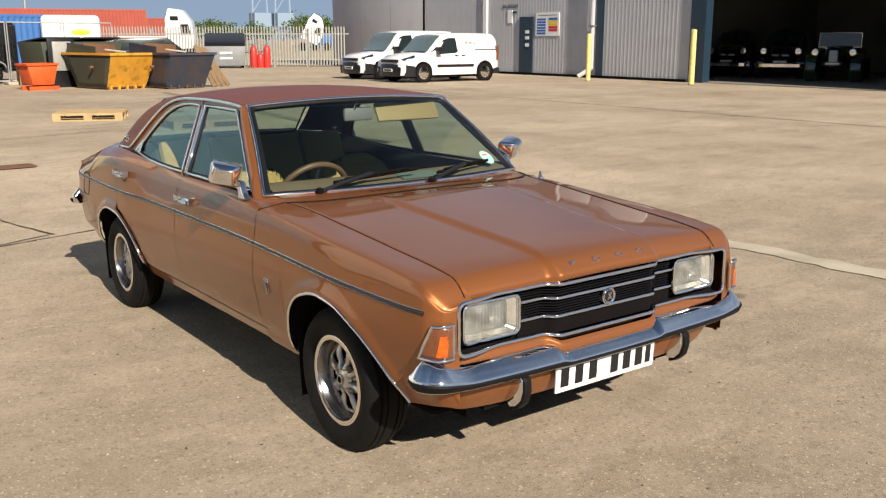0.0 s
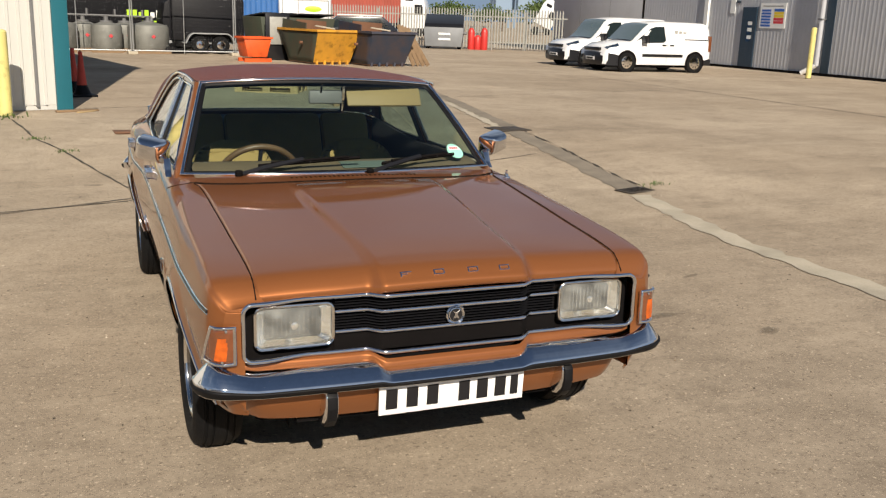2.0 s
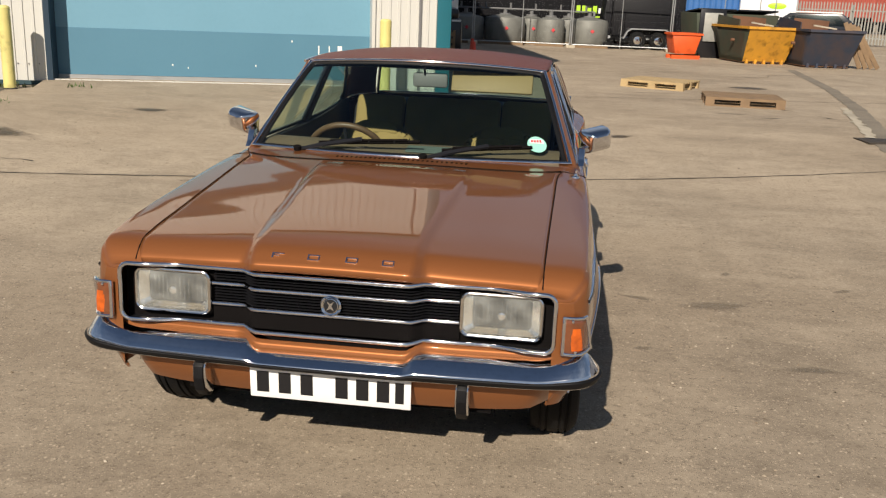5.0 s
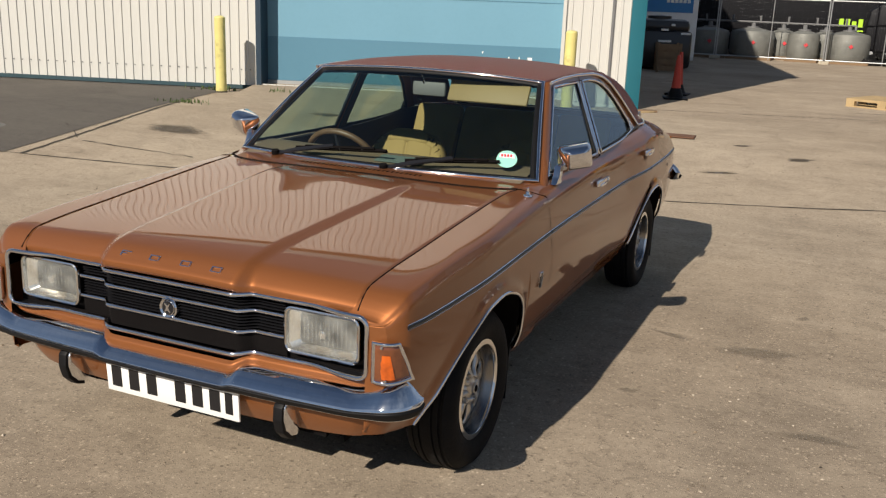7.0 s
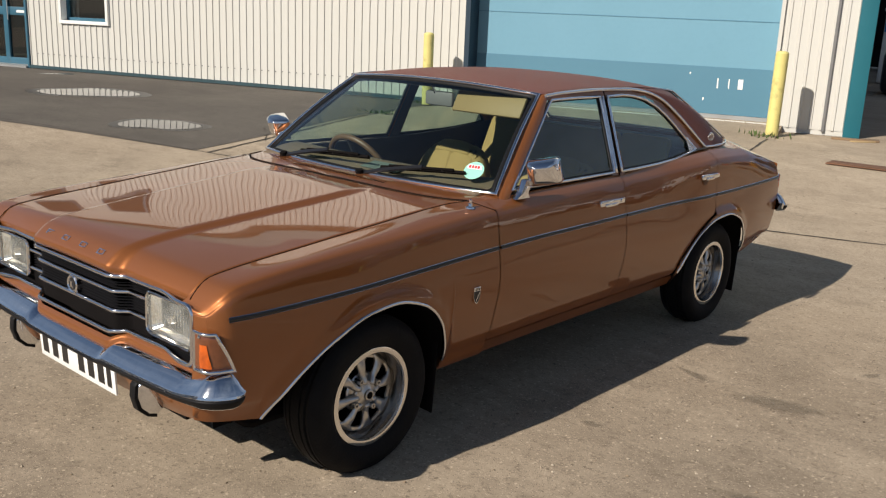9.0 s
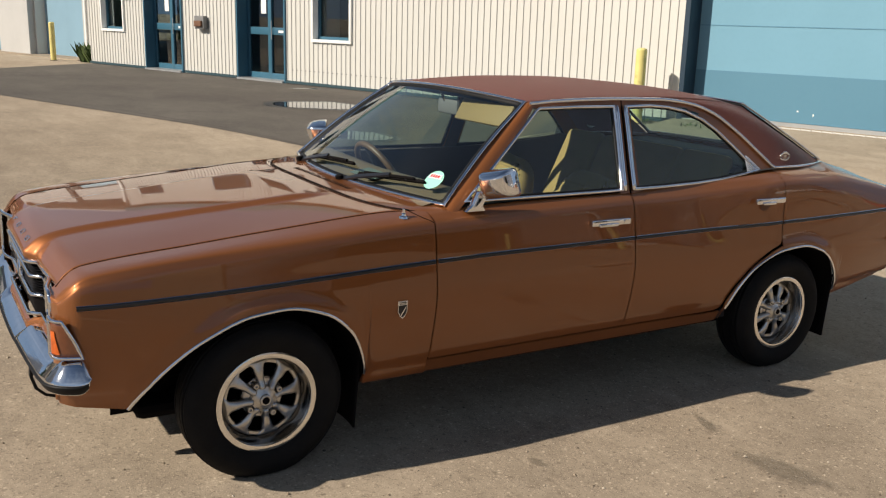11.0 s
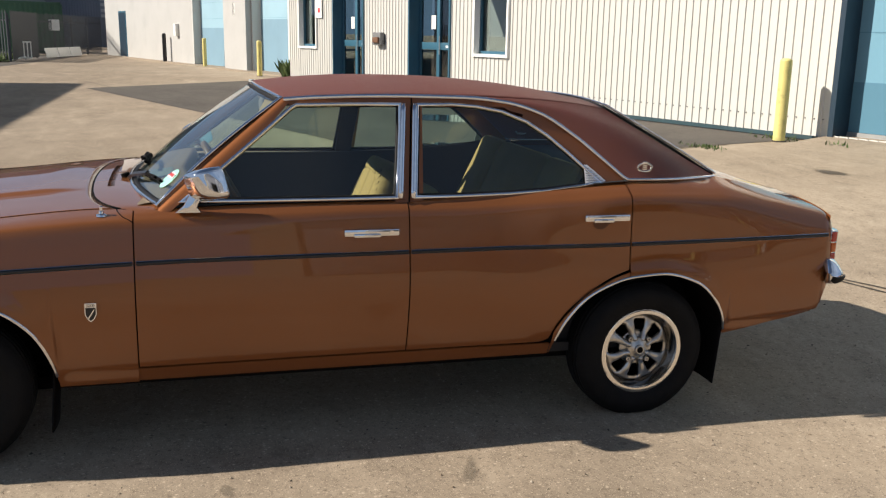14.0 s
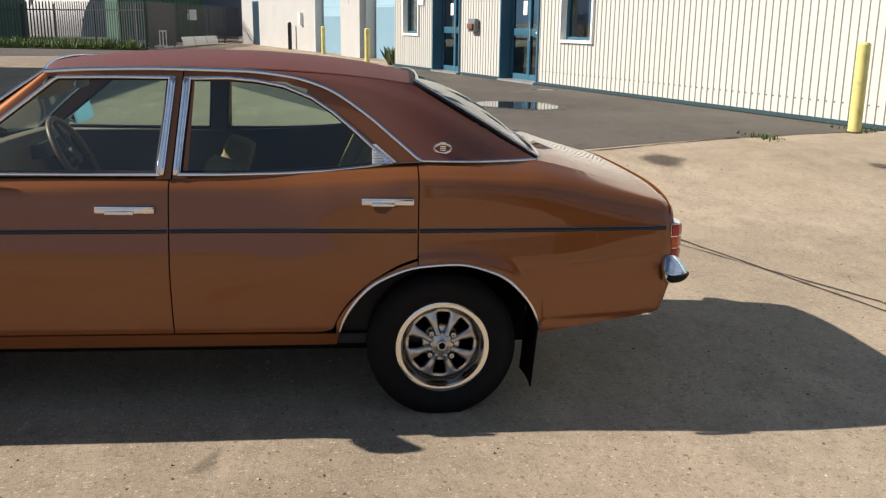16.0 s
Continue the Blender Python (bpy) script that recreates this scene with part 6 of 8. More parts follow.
part("tail_panel", grid_bm(tail, 24, 10), M["paint"], car, "", 50)
part("rear_valance", grid_bm(lambda u, v: ((2 * u - 1) * .752, 2.122 + .048 * v ** .62 - .012 * abs(2 * u - 1) ** 8, .390 + .165 * v), 24, 8), M["paint"], car, "", 50)
for sg in (1, -1):
    def tlamp(z0, z1):
        return prism_bm([(sg * .50, 2.19), (sg * .50, 2.216), (sg * .70, 2.216), (sg * .742, 2.208), (sg * .764, 2.188), (sg * .770, 2.160), (sg * .74, 2.15)], z0, z1, "z", None, .003)
    t = part("tail_lamp", tlamp(.606, .752), M["chrome"], car, "tail lamp cluster in bright frame")
    for z0, z1, mm in ((.612, .652, "red"), (.657, .698, "amber"), (.703, .746, "red")):
        b = prism_bm([(sg * .51, 2.20), (sg * .51, 2.221), (sg * .70, 2.221), (sg * .744, 2.213), (sg * .768, 2.192), (sg * .774, 2.165), (sg * .75, 2.158)], z0, z1, "z", None, .002)
        part("tail_lens", b, M[mm], t, "red lens" if mm == "red" else "amber lens")
rb = part("rear_bumper", moved(grid_bm(lambda u, v: fn(u, v), NB, 20, True), Matrix.Translation((0, .255, .115)) @ Matrix.Diagonal((1, -1, 1, 1))), M["chrome"], car, "chrome rear bumper with rubber line", 40)
part("rubber_line", moved(grid_bm(lambda u, v: fn((1 + (NB - 2) * u) / NB, v, (6.8, 8.9), .011), NB - 2, 8, True), Matrix.Translation((0, .255, .115)) @ Matrix.Diagonal((1, -1, 1, 1))), M["rubber"], rb, "black rubber strip", 40)

# ---- cabin ----
part("headlining", grid_bm(lambda u, v: roof(u, v) * .985 + Vector((0, .006, -.012)), 16, 16), M["cabin"], car, "", 60)
part("cabin_floor", box_bm(-.70, .70, -.76, 1.25, .262, .30), M["cabin"], car)
for sg in (1, -1):
    part("door_lining", grid_bm(lambda u, v: (sg * (.665 + .04 * v), -.62 + 1.84 * u, .30 + (Z5(-.62 + 1.84 * u) - .30 + .004) * v), 24, 6), M["cabin"], car, "dark inner door trim", 60)
    part("window_ledge", grid_bm(lambda u, v: (sg * (.705 + .032 * v), -.58 + 1.78 * u, Z5(-.58 + 1.78 * u) + .004), 24, 1), M["cabin"], car)
part("parcel_shelf", box_bm(-.62, .62, 1.20, 1.66, .90, .955, .01), M["cabin"], car)
dash = part("dashboard", grid_bm(lambda u, v: ((2 * u - 1) * .67, -.655 + .27 * v ** .8 + (-.05 + .05 * abs(2 * u - 1)), .892 + .040 * math.sin(math.pi / 2 * min(1.0, v / .7)) - .26 * max(0, v - .8) / .2), 20, 12), mat("dash_top", (.17, .125, .078), .65, 0, var=.3), car, "brown padded dashboard top", 60)
part("instrument_cowl", prism_bm([(-.47, .82), (-.47, .885), (-.40, .905), (-.37, .84)], -.56, -.17, "x", None, .01), M["cabin"], car)
bsm = Matrix.Translation((0, .80, .42)) @ Matrix.Rotation(radians(-25), 4, "X")
# dark shell paints in the shade on the seat back's sides
bench = part("bench_seat_back", moved(box_bm(-.63, .63, .0, .13, 0, .62, .04), bsm), M["cabin"], car, "rear seat back, shade on its sides painted dark, with tan cloth facing")
for x0, x1 in ((-.605, -.30), (-.295, .295), (.30, .605)):
    part("seat_facing", moved(box_bm(x0, x1, -.05, .02, .02, .645, .035), bsm), M["tan"], bench, "tan cloth seat facing")
part("bench_seat_cushion", box_bm(-.62, .62, .50, .92, .34, .50, .06), M["tan"], car, "tan cloth rear bench")
def seat_outline(w, h, r):
    """A seat back seen from the front: straight sides and a rounded top."""
    pts = [(-w, 0), (w, 0), (w * 1.02, h - 1.5 * r)]
    for k in range(1, 8):
        a = math.pi / 2 * k / 8
        pts.append((w * 1.02 - r * (1 - math.cos(a)), h - 1.5 * r * (1 - math.sin(a))))
    return pts + [(-p[0], p[1]) for p in pts[:1:-1]]


for x in (-.35, .35):
    sm = Matrix.Translation((x, .245, .40)) @ Matrix.Rotation(radians(-22), 4, "X")
    s = part("front_seat_back", moved(prism_bm(seat_outline(.235, .545, .15), -.05, .075, "y", None, .045), sm), M["tan"], car, "tan cloth front seat back", 50)
    for k in range(2):
        w0, w1 = -.16 + .16 * k, .16 * k
        top = .515
        b = prism_bm([(w0 + .001, .03), (w1 - .001, .03), (w1 - .001, top - (.05 if k == 1 else 0)), (w0 + .001, top - (.05 if k == 0 else 0))], -.056, -.02, "y", None, .016)
        part("seat_flute", moved(b, sm), M["tan"], s, "tan cloth seat flute", 50)
    part("seat_crown", moved(prism_bm([(-.13, .470), (.13, .470), (.115, .530), (.07, .552), (-.07, .552), (-.115, .530)], -.060, .07, "y", None, .020), sm), M["tan"], s, "tan rounded seat crown", 50)
    c = part("front_seat_cushion", box_bm(x - .25, x + .25, -.27, .22, .32, .46, .06), M["cabin"], car, "dark front seat cushion with tan cloth top")
    part("cushion_top", box_bm(x - .16, x + .16, -.26, .16, .40, .485, .03), M["tan"], c, "tan cloth cushion top")
# sheet coloured to stand in for a dull reflection in the windscreen
part("dash_sheet", moved(box_bm(-.11, .11, -.045, .045, 0, .004, 0), Matrix.Translation((.10, -.585, .921)) @ Matrix.Rotation(radians(9), 4, "X")), M["paper"], car, "dull grey-green sheet on the dashboard, coloured as a reflection")
# steering wheel on the right-hand side
swm = Matrix.Translation((-.340, -.310, .825)) @ Matrix.Rotation(radians(-60), 4, "X")
ring = [(.190 * math.cos(2 * math.pi * k / 40), .190 * math.sin(2 * math.pi * k / 40), 0) for k in range(40)]
sw = part("steering_wheel", moved(sweep_bm(ring, circ(.0145, 10), True), swm), M["wood"], car, "brown covered steering wheel", 60)
spk = None
for a in (8, 172, 270):
    spk = cyl_bm((0, 0, 0), (.185 * math.cos(radians(a)), .185 * math.sin(radians(a)), 0), .010, 8, None, spk)
spk = cyl_bm((0, 0, -.12), (0, 0, .01), .045, 16, None, spk)
part("wheel_spokes", moved(spk, swm), M["cabin"], sw)
# sun visors and mirror
part("sun_visor", moved(box_bm(.10, .49, -.009, .009, -.075, .03, .008), Matrix.Translation((.03, -.160, 1.222)) @ Matrix.Rotation(radians(-28), 4, "X")), M["cream"], car, "cream vinyl sun visor")
part("interior_mirror", moved(box_bm(-.085, .085, -.012, .012, -.034, .034, .012), Matrix.Translation((.025, -.165, 1.200))), M["grey"], car, "interior mirror")
part("mirror_stem", cyl_bm((0, -.165, 1.21), (0, -.20, 1.27), .006, 8), M["chrome"], car)
# sticker inside the windscreen
st = bmesh.new()
P = [ws(.922 + .031 * math.cos(2 * math.pi * k / 28), .165 + .080 * math.sin(2 * math.pi * k / 28), .004) for k in range(28)]
st.faces.new([st.verts.new(p) for p in P])
stk = part("round_sticker", st, M["mint"], car, "round mint-and-white windscreen sticker with red print")
st = bmesh.new()
st.faces.new([st.verts.new(ws(u, v, .0065)) for u, v in ((.898, .172), (.946, .172), (.943, .212), (.901, .212))])
part("sticker_top", st, M["pwhite"], stk)
for k in range(4):
    st = bmesh.new()
    u0 = .904 + .0092 * k
    st.faces.new([st.verts.new(ws(u, v, .008)) for u, v in ((u0, .180), (u0 + .006, .180), (u0 + .006, .205), (u0, .205))])
    part("sticker_bar", st, M["redink"], stk)

# ---- fittings ----
for sg in (1, -1):
    # door mirror on a chrome stalk
    mm_ = Matrix.Translation((sg * .826, -.425, .988)) @ Matrix.Rotation(radians(sg * 27), 4, "Z") @ Matrix.Rotation(radians(-sg * 12), 4, "Y") @ Matrix.Scale(1.14, 4)
    mb = bmesh.new()
    rings = []
    for yy, kx, kz in ((.036, 1.0, 1.0), (.030, 1.05, 1.05), (0, 1.0, 1.0), (-.028, .88, .88), (-.044, .68, .68), (-.050, .45, .45)):
        rings.append([mb.verts.new((px * kx, yy - .16 * pz, pz * kz)) for px, pz in rrect(.059, .046, .016, 4)])
    for r, q in zip(rings[:-1], rings[1:]):
        for i in range(len(r)):
            mb.faces.new((r[i], r[(i + 1) % len(r)], q[(i + 1) % len(r)], q[i]))
    mb.faces.new(rings[0][::-1])
    mb.faces.new(rings[-1])
    bmesh.ops.recalc_face_normals(mb, faces=mb.faces)
    mi = part("door_mirror", moved(mb, mm_), M["chrome"], car, "chrome bullet door mirror on a short stalk", 40)
    gl = bmesh.new()
    gl.faces.new([gl.verts.new(mm_ @ Vector((px, .0375 - .16 * pz, pz))) for px, pz in rrect(.052, .039, .013, 4)])
    part("mirror_glass", gl, mat("mirror_silver", (.85, .87, .88), .03, 1.0, fine=.05), mi)
    stl = prism_bm([(-.530, .880), (-.440, .880), (-.455, .900), (-.430, .955), (-.475, .955), (-.500, .905)], sg * .752, sg * .782, "x", None, .005)
    part("mirror_stalk", stl, M["chrome"], mi)
ab = moved(lathe_bm([(0.002, .036), (.006, .033), (.006, .020), (.009, .018), (.010, .009), (.017, .006), (.019, 0)], 14), Matrix.Translation((.742, -.770, .868)))
part("aerial_base", ab, M["chrome"], car, "retracted chrome aerial")
for x0, xm, b0x, b1x in ((-.485, -.20, -.40, .06), (.085, .36, .16, .55)):
    # wiper: pivot, flat arm and blade lying low on the glass
    piv = ws(x0 / 1.39 + .5, -.035, .014)
    tip = ws(xm / 1.36 + .5, .105, .022)
    flat = [(-.010, -.004), (.010, -.004), (.008, .005), (-.008, .005)]
    wp = part("wiper", sweep_bm([piv, piv + (tip - piv) * .35 + Vector((0, -.004, .006)), tip], flat, up=(0, -.7, .7)), M["black"], car, "black windscreen wiper")
    part("wiper_pivot", cyl_bm(piv - Vector((0, 0, .025)), piv + Vector((0, -.012, .018)), .017, 12), M["dark"], wp)
    b0, b1 = ws(b0x / 1.38 + .5, .055, .012), ws(b1x / 1.36 + .5, .120, .012)
    part("wiper_blade", sweep_bm([b0 + (b1 - b0) * k / 6 for k in range(7)], [(-.004, -.008), (.004, -.008), (.006, .006), (-.006, .006)], up=(0, -.7, .7)), M["dark"], wp)
    part("wiper_frame", cyl_bm(b0 + (b1 - b0) * .12 + Vector((0, -.008, .010)), b0 + (b1 - b0) * .88 + Vector((0, -.008, .010)), .006, 6), M["dark"], wp)
    for f in (.25, .5, .75):
        c0 = b0 + (b1 - b0) * f
        part("wiper_claw", cyl_bm(c0, c0 + Vector((0, -.008, .012)), .007, 6), M["black"], wp)


# ---- wheels ----
def wheel(sg, yc, turn):
    """A tyre on a dished steel rim with eight spokes; the outer face is at +x."""
    hz = .272
    w = thing("road_wheel", Matrix.Identity(4), "", "")
    for k in ("label", "category"):
        if k in w:
            del w[k]
    w.parent = car
    w.matrix_basis = pose(sg * .715, yc, hz, 0, 0, 0 if sg > 0 else 180)
    prof = [(.170, .060), (.178, .072), (.195, .082), (.222, .090), (.246, .089), (.264, .080), (.275, .066), (.2815, .060), (.2815, .053), (.277, .051), (.277, .045), (.285, .043), (.286, .028), (.279, .026), (.279, .021), (.286, .019), (.2865, -.019), (.279, -.021), (.279, -.026), (.286, -.028), (.285, -.043), (.277, -.045), (.277, -.051), (.2815, -.053), (.275, -.066), (.268, -.080), (.222, -.09), (.178, -.072), (.165, -.06)]
    t = lathe_bm(prof, 72, "x")
    for v in t.verts:
        if v.co.z < -hz + .0:
            v.co.z = -hz
    part("tyre", t, M["tyre"], w, "black tyre", 35)
    rim = lathe_bm([(.1575, .066), (.1585, .0735), (.160, .0765), (.172, .0775), (.178, .0755), (.180, .068), (.172, .060), (.166, .02)], 64, "x")
    rm = part("rim", rim, M["rimring"], w, "polished rim ring", 40)
    rm["label"] = "polished rim ring"
    inner = lathe_bm([(.158, .067), (.152, .052), (.1435, .020), (.142, .004), (.136, .001)], 64, "x")
    part("rim_well", inner, M["well"], w, "", 40)
    part("wheel_barrel", lathe_bm([(.1425, .003), (.141, -.03), (.139, -.085)], 40, "x"), M["dark"], w)
    part("brake_drum", lathe_bm([(0, -.060), (.100, -.060), (.104, -.084), (.150, -.085)], 40, "x"), M["dark"], w)
    web = lathe_bm([(.030, .040), (.046, .030), (.058, .024), (.068, .024), (.074, .018), (.074, .004)], 48, "x")
    part("wheel_web", web, M["alloy"], w, "", 40)
    part("disc_edge", lathe_bm([(.1245, .018), (.127, .0245), (.136, .0255), (.1425, .020), (.1425, .0)], 64, "x"), M["alloy"], w, "", 40)
    for k in range(8):
        a = radians(turn + 45 * k)

        def sp(u, v):
            r = .040 + .096 * v
            hw = .0130 + .0045 * sstep(.3, .75, v) + .0060 * v + .021 * sstep(.80, .97, v)
            s = 2 * u - 1
            h = .043 - .015 * sstep(0, .35, v) + .004 * math.sin(math.pi * v) + .010 * (1 - s * s) * (1 - .8 * sstep(.55, 1.0, v))
            return Vector((h - .008 * abs(s) ** 6, r * math.cos(a) - s * hw * math.sin(a), r * math.sin(a) + s * hw * math.cos(a)))
        ob = part("spoke", grid_bm(sp, 10, 14), M["alloy"], w, "", 50)
        ob.modifiers.new("thick", "SOLIDIFY").thickness = -.012
    hub = part("hub", lathe_bm([(0, .052), (.010, .052), (.011, .062), (.017, .063), (.020, .061), (.021, .054), (.030, .048), (.044, .044), (.049, .036), (.049, .0)], 32, "x"), M["alloy"], w, "", 30)
    part("hub_cap", lathe_bm([(0, .0635), (.0130, .0635), (.0135, .056)], 20, "x"), M["dark"], hub, "dark hub centre")
    for k in range(4):
        a = radians(turn + 22 + 90 * k)
        part("wheel_nut", moved(lathe_bm([(0, .022), (.004, .022), (.0045, .030), (.008, .030), (.0095, .024), (.0095, -.01)], 10, "x"), Matrix.Translation((.018, .060 * math.cos(a), .060 * math.sin(a))) @ Matrix.Scale(1.15, 4)), M["alloy"], w)
    return w


for sg in (1, -1):
    wheel(sg, -1.300, 8 if sg > 0 else 30)
    wheel(sg, 1.293, 20 if sg > 0 else 3)

# ---- yard furniture ----
def bollard(x, y, h=1.13, r=.082, lean=0, mat_=None):
    o = thing("bollard", pose(x, y, gz(x, y), lean, 0, 0), "worn yellow steel safety bollard", "bollard", "yellow bollards")
    part("post", lathe_bm([(r, 0), (r, h - .02), (r - .012, h), (r * .5, h + .012), (0, h + .014)], 20), mat_ or M["yellow"], o, "", 30)
    part("base_collar", lathe_bm([(r + .02, 0), (r + .012, .015), (r, .02)], 20), M["joint"], o)
    return o


bollard(-7.08, 7.53)
bollard(-1.99, 8.93, 1.13, .085, -1)
bollard(-26.1, 1.90, 1.10)
bollard(-34.0, .40, 1.10)
bollard(20.9, 18.9, 1.60, .085)
bollard(21.55, 14.95, 1.72, .092)


def cone(x, y, h=.75, rot=0):
    o = thing("traffic_cone", pose(x, y, gz(x, y), 0, 0, rot), "faded red traffic cone with black base", "traffic cone", "traffic cones")
    part("cone_body", lathe_bm([(.125, .03), (.085, .15), (.030, h - .01), (.026, h), (0, h)], 20), M["conered"], o, "", 40)
    part("skirt", lathe_bm([(.150, .03), (.132, .06), (.083, .19), (.080, .19)], 20), M["rubber"], o, "black lower skirt", 40)
    part("base", box_bm(-.20, .20, -.20, .20, 0, .035, .01), M["rubber"], o)


cone(-1.12, 12.97, .76)
cone(-1.0, 12.09, .74, 15)


def pallet(x, y, rot, mm):
    o = thing("pallet", pose(x, y, gz(x, y), 0, 0, rot), "flat wooden pallet lying on the concrete", "pallet", "pallets")
    for k in range(7):
        yy = -.5 + .155 * k
        part("deck_board", box_bm(-.6, .6, yy, yy + .11, .122, .144), mm, o)
    for k in range(3):
        for j in range(3):
            part("block", box_bm(-.6 + .53 * j, -.46 + .53 * j, -.5 + .45 * k, -.40 + .45 * k, .022, .10), mm, o)
        part("stringer", box_bm(-.6, .6, -.5 + .45 * k, -.40 + .45 * k, .10, .122), mm, o)
        part("bottom_board", box_bm(-.6, .6, -.5 + .45 * k, -.40 + .45 * k, 0, .022), mm, o)


pallet(2.45, 13.35, -24, M["timber"])
pallet(3.50, 10.75, -4, M["oldtimber"])


def skip(x, y, rot, mm, side, label):
    """An open builder's skip with sloping ends, rim and lugs."""
    o = thing("waste_skip", pose(x, y, GZ, 0, 0, rot) @ Matrix.Scale(.85, 4), label, "skip", "waste skips")
    W, L, H = .88, 1.55, 1.2

    def shell(u, v):
        t = u * 4
        k = int(min(3, t))
        f = t - k
        c = [(-1, -1), (1, -1), (1, 1), (-1, 1), (-1, -1)]
        a, b = c[k], c[k + 1]
        px, py = a[0] + (b[0] - a[0]) * f, a[1] + (b[1] - a[1]) * f
        return (px * (W * (.86 + .14 * v)), py * (L * (.62 + .38 * v)), .06 + (H - .06) * v)
    ob = part("hull", grid_bm(shell, 32, 6), side, o, "", 20)
    ob.modifiers.new("thick", "SOLIDIFY").thickness = .03
    part("end_plate", grid_bm(lambda u, v: ((2 * u - 1) * (W * (.86 + .14 * v)) * .99, -(L * (.62 + .38 * v)) - .012, .08 + (H - .1) * v), 6, 4), mm, o)
    part("skip_floor", box_bm(-W * .86, W * .86, -L * .62, L * .62, .04, .08), M["rust"], o)
    part("rim", sweep_bm([(-W, -L, H), (W, -L, H), (W, L, H), (-W, L, H)], [(-.04, -.05), (.04, -.05), (.04, .03), (-.04, .03)], True), mm, o)
    for k in range(5):
        xx = -.62 + .31 * k
        part("base_rib", box_bm(xx - .04, xx + .04, -L * .64 - .04, -L * .60, .0, .14), mm, o)
    for sx in (-1, 1):
        part("lifting_lug", cyl_bm((sx * W, -.4, .75), (sx * (W + .12), -.4, .75), .05), M["rust"], o)
    part("waste_heap", grid_bm(lambda u, v: ((2 * u - 1) * W * .93, (2 * v - 1) * L * .9, H - .12 + .20 * noise.noise(Vector((u * 5 + x, v * 5, 0)))), 14, 14), M["rust"], o, "rusty scrap and boards", 40)
    part("scrap_sheet", moved(box_bm(-.62, .62, -.02, .02, 0, .42), Matrix.Translation((.12, L * .55, H - .1)) @ Matrix.Rotation(radians(3), 4, "Y")), M["rust"], o, "rusty steel sheet")
    part("side_sheet", moved(box_bm(-.02, .02, -L * .45, L * .75, 0, .38), Matrix.Translation((-W * .9, .2, H - .1)) @ Matrix.Rotation(radians(4), 4, "X")), side, o)
    part("loose_plank", moved(box_bm(-.4, .4, -.04, .04, 0, .05), Matrix.Translation((.3, .1, H + .06)) @ Matrix.Rotation(radians(7), 4, "Y")), M["patch"], o, "pale plank on the scrap")
    return o


skip(6.08, 24.08, 14, M["skipyellow"], M["skipgreen"], "worn yellow waste skip with dark green sides, full of scrap")
skip(7.68, 23.42, 10, M["skipblue"], M["skipblue"], "rusty dark blue waste skip full of scrap")
os_ = thing("tipping_skip", pose(4.11, 24.27, GZ, 0, 0, 12) @ Matrix.Diagonal((.86, .86, .70, 1)), "bright orange tipping skip on a base frame", "skip")
part("hopper", prism_bm([(-.42, .22), (.30, .22), (.48, 1.05), (-.55, 1.05)], -.40, .40, "y", None, .01), M["orange"], os_)
part("hopper_rim", sweep_bm([(-.56, -.42, 1.05), (.49, -.42, 1.05), (.49, .42, 1.05), (-.56, .42, 1.05)], [(-.03, -.05), (.03, -.05), (.03, .03), (-.03, .03)], True), M["orange"], os_)
for k in range(6):
    part("hazard_mark", box_bm(-.5 + .17 * k, -.42 + .17 * k, -.445, -.415, 1.0, 1.07), M["pwhite"], os_)
for yy in (-.33, .25):
    part("runner", box_bm(-.5, .5, yy, yy + .10, 0, .16), M["orange"], os_)
pk = thing("leaning_planks", pose(8.81, 22.86, GZ, 0, 0, 0), "weathered planks leaning on a skip", "planks")
for k in range(4):
    part("plank", moved(box_bm(-.06, .06, -.02, .02, 0, 1.35, .004), Matrix.Translation((.18 * k, .05 * k, .02)) @ Matrix.Rotation(radians(-24 - 3 * k), 4, "Y")), M["oldtimber"], pk)
bd = thing("door_board", pose(5.05, 25.3, GZ, 0, 0, 8), "pale old cupboard door propped upright", "board")
part("panel", box_bm(-.28, .28, -.03, .03, .50, 1.36, .006), M["palefence"], bd)
part("panel_frame", box_bm(-.40, .40, .032, .10, 0, 1.46, .006), M["black"], bd)
ds = thing("lidded_skip", pose(5.75, 26.9, GZ, 0, 0, 12), "dark green lidded waste skip with open hatch", "skip", "waste skips")
part("hull", prism_bm([(-1.2, .06), (1.0, .06), (1.35, 1.35), (-1.35, 1.35)], -.8, .8, "y", None, .03), M["skipgreen"], ds)
for xx in (-.7, .65):
    part("lid", moved(box_bm(-.62, .62, -.85, .85, 0, .05, .01), Matrix.Translation((xx, 0, 1.37)) @ Matrix.Rotation(radians(-5), 4, "X")), M["black"], ds, "black plastic lid")
for xx in (-1.0, -.35, .3, .9):
    part("side_rib", box_bm(xx - .04, xx + .04, -.84, -.78, .1, 1.3), M["skipgreen"], ds)
rbn = thing("scrap_crate", pose(4.55, 27.6, GZ, 0, 0, 0) @ Matrix.Scale(.75, 4), "weathered slatted crate of scrap beside a skip", "crate")
for k in range(5):
    part("crate_slat", box_bm(-.45, .45, -.42, -.39, .05 + .17 * k, .13 + .17 * k), M["oldtimber"], rbn)
for xx in (-.45, .40):
    part("crate_post", box_bm(xx, xx + .05, -.44, -.38, 0, .92), M["oldtimber"], rbn)
part("crate_load", box_bm(-.40, .42, -.36, .4, .05, .80, .06), M["rust"], rbn)


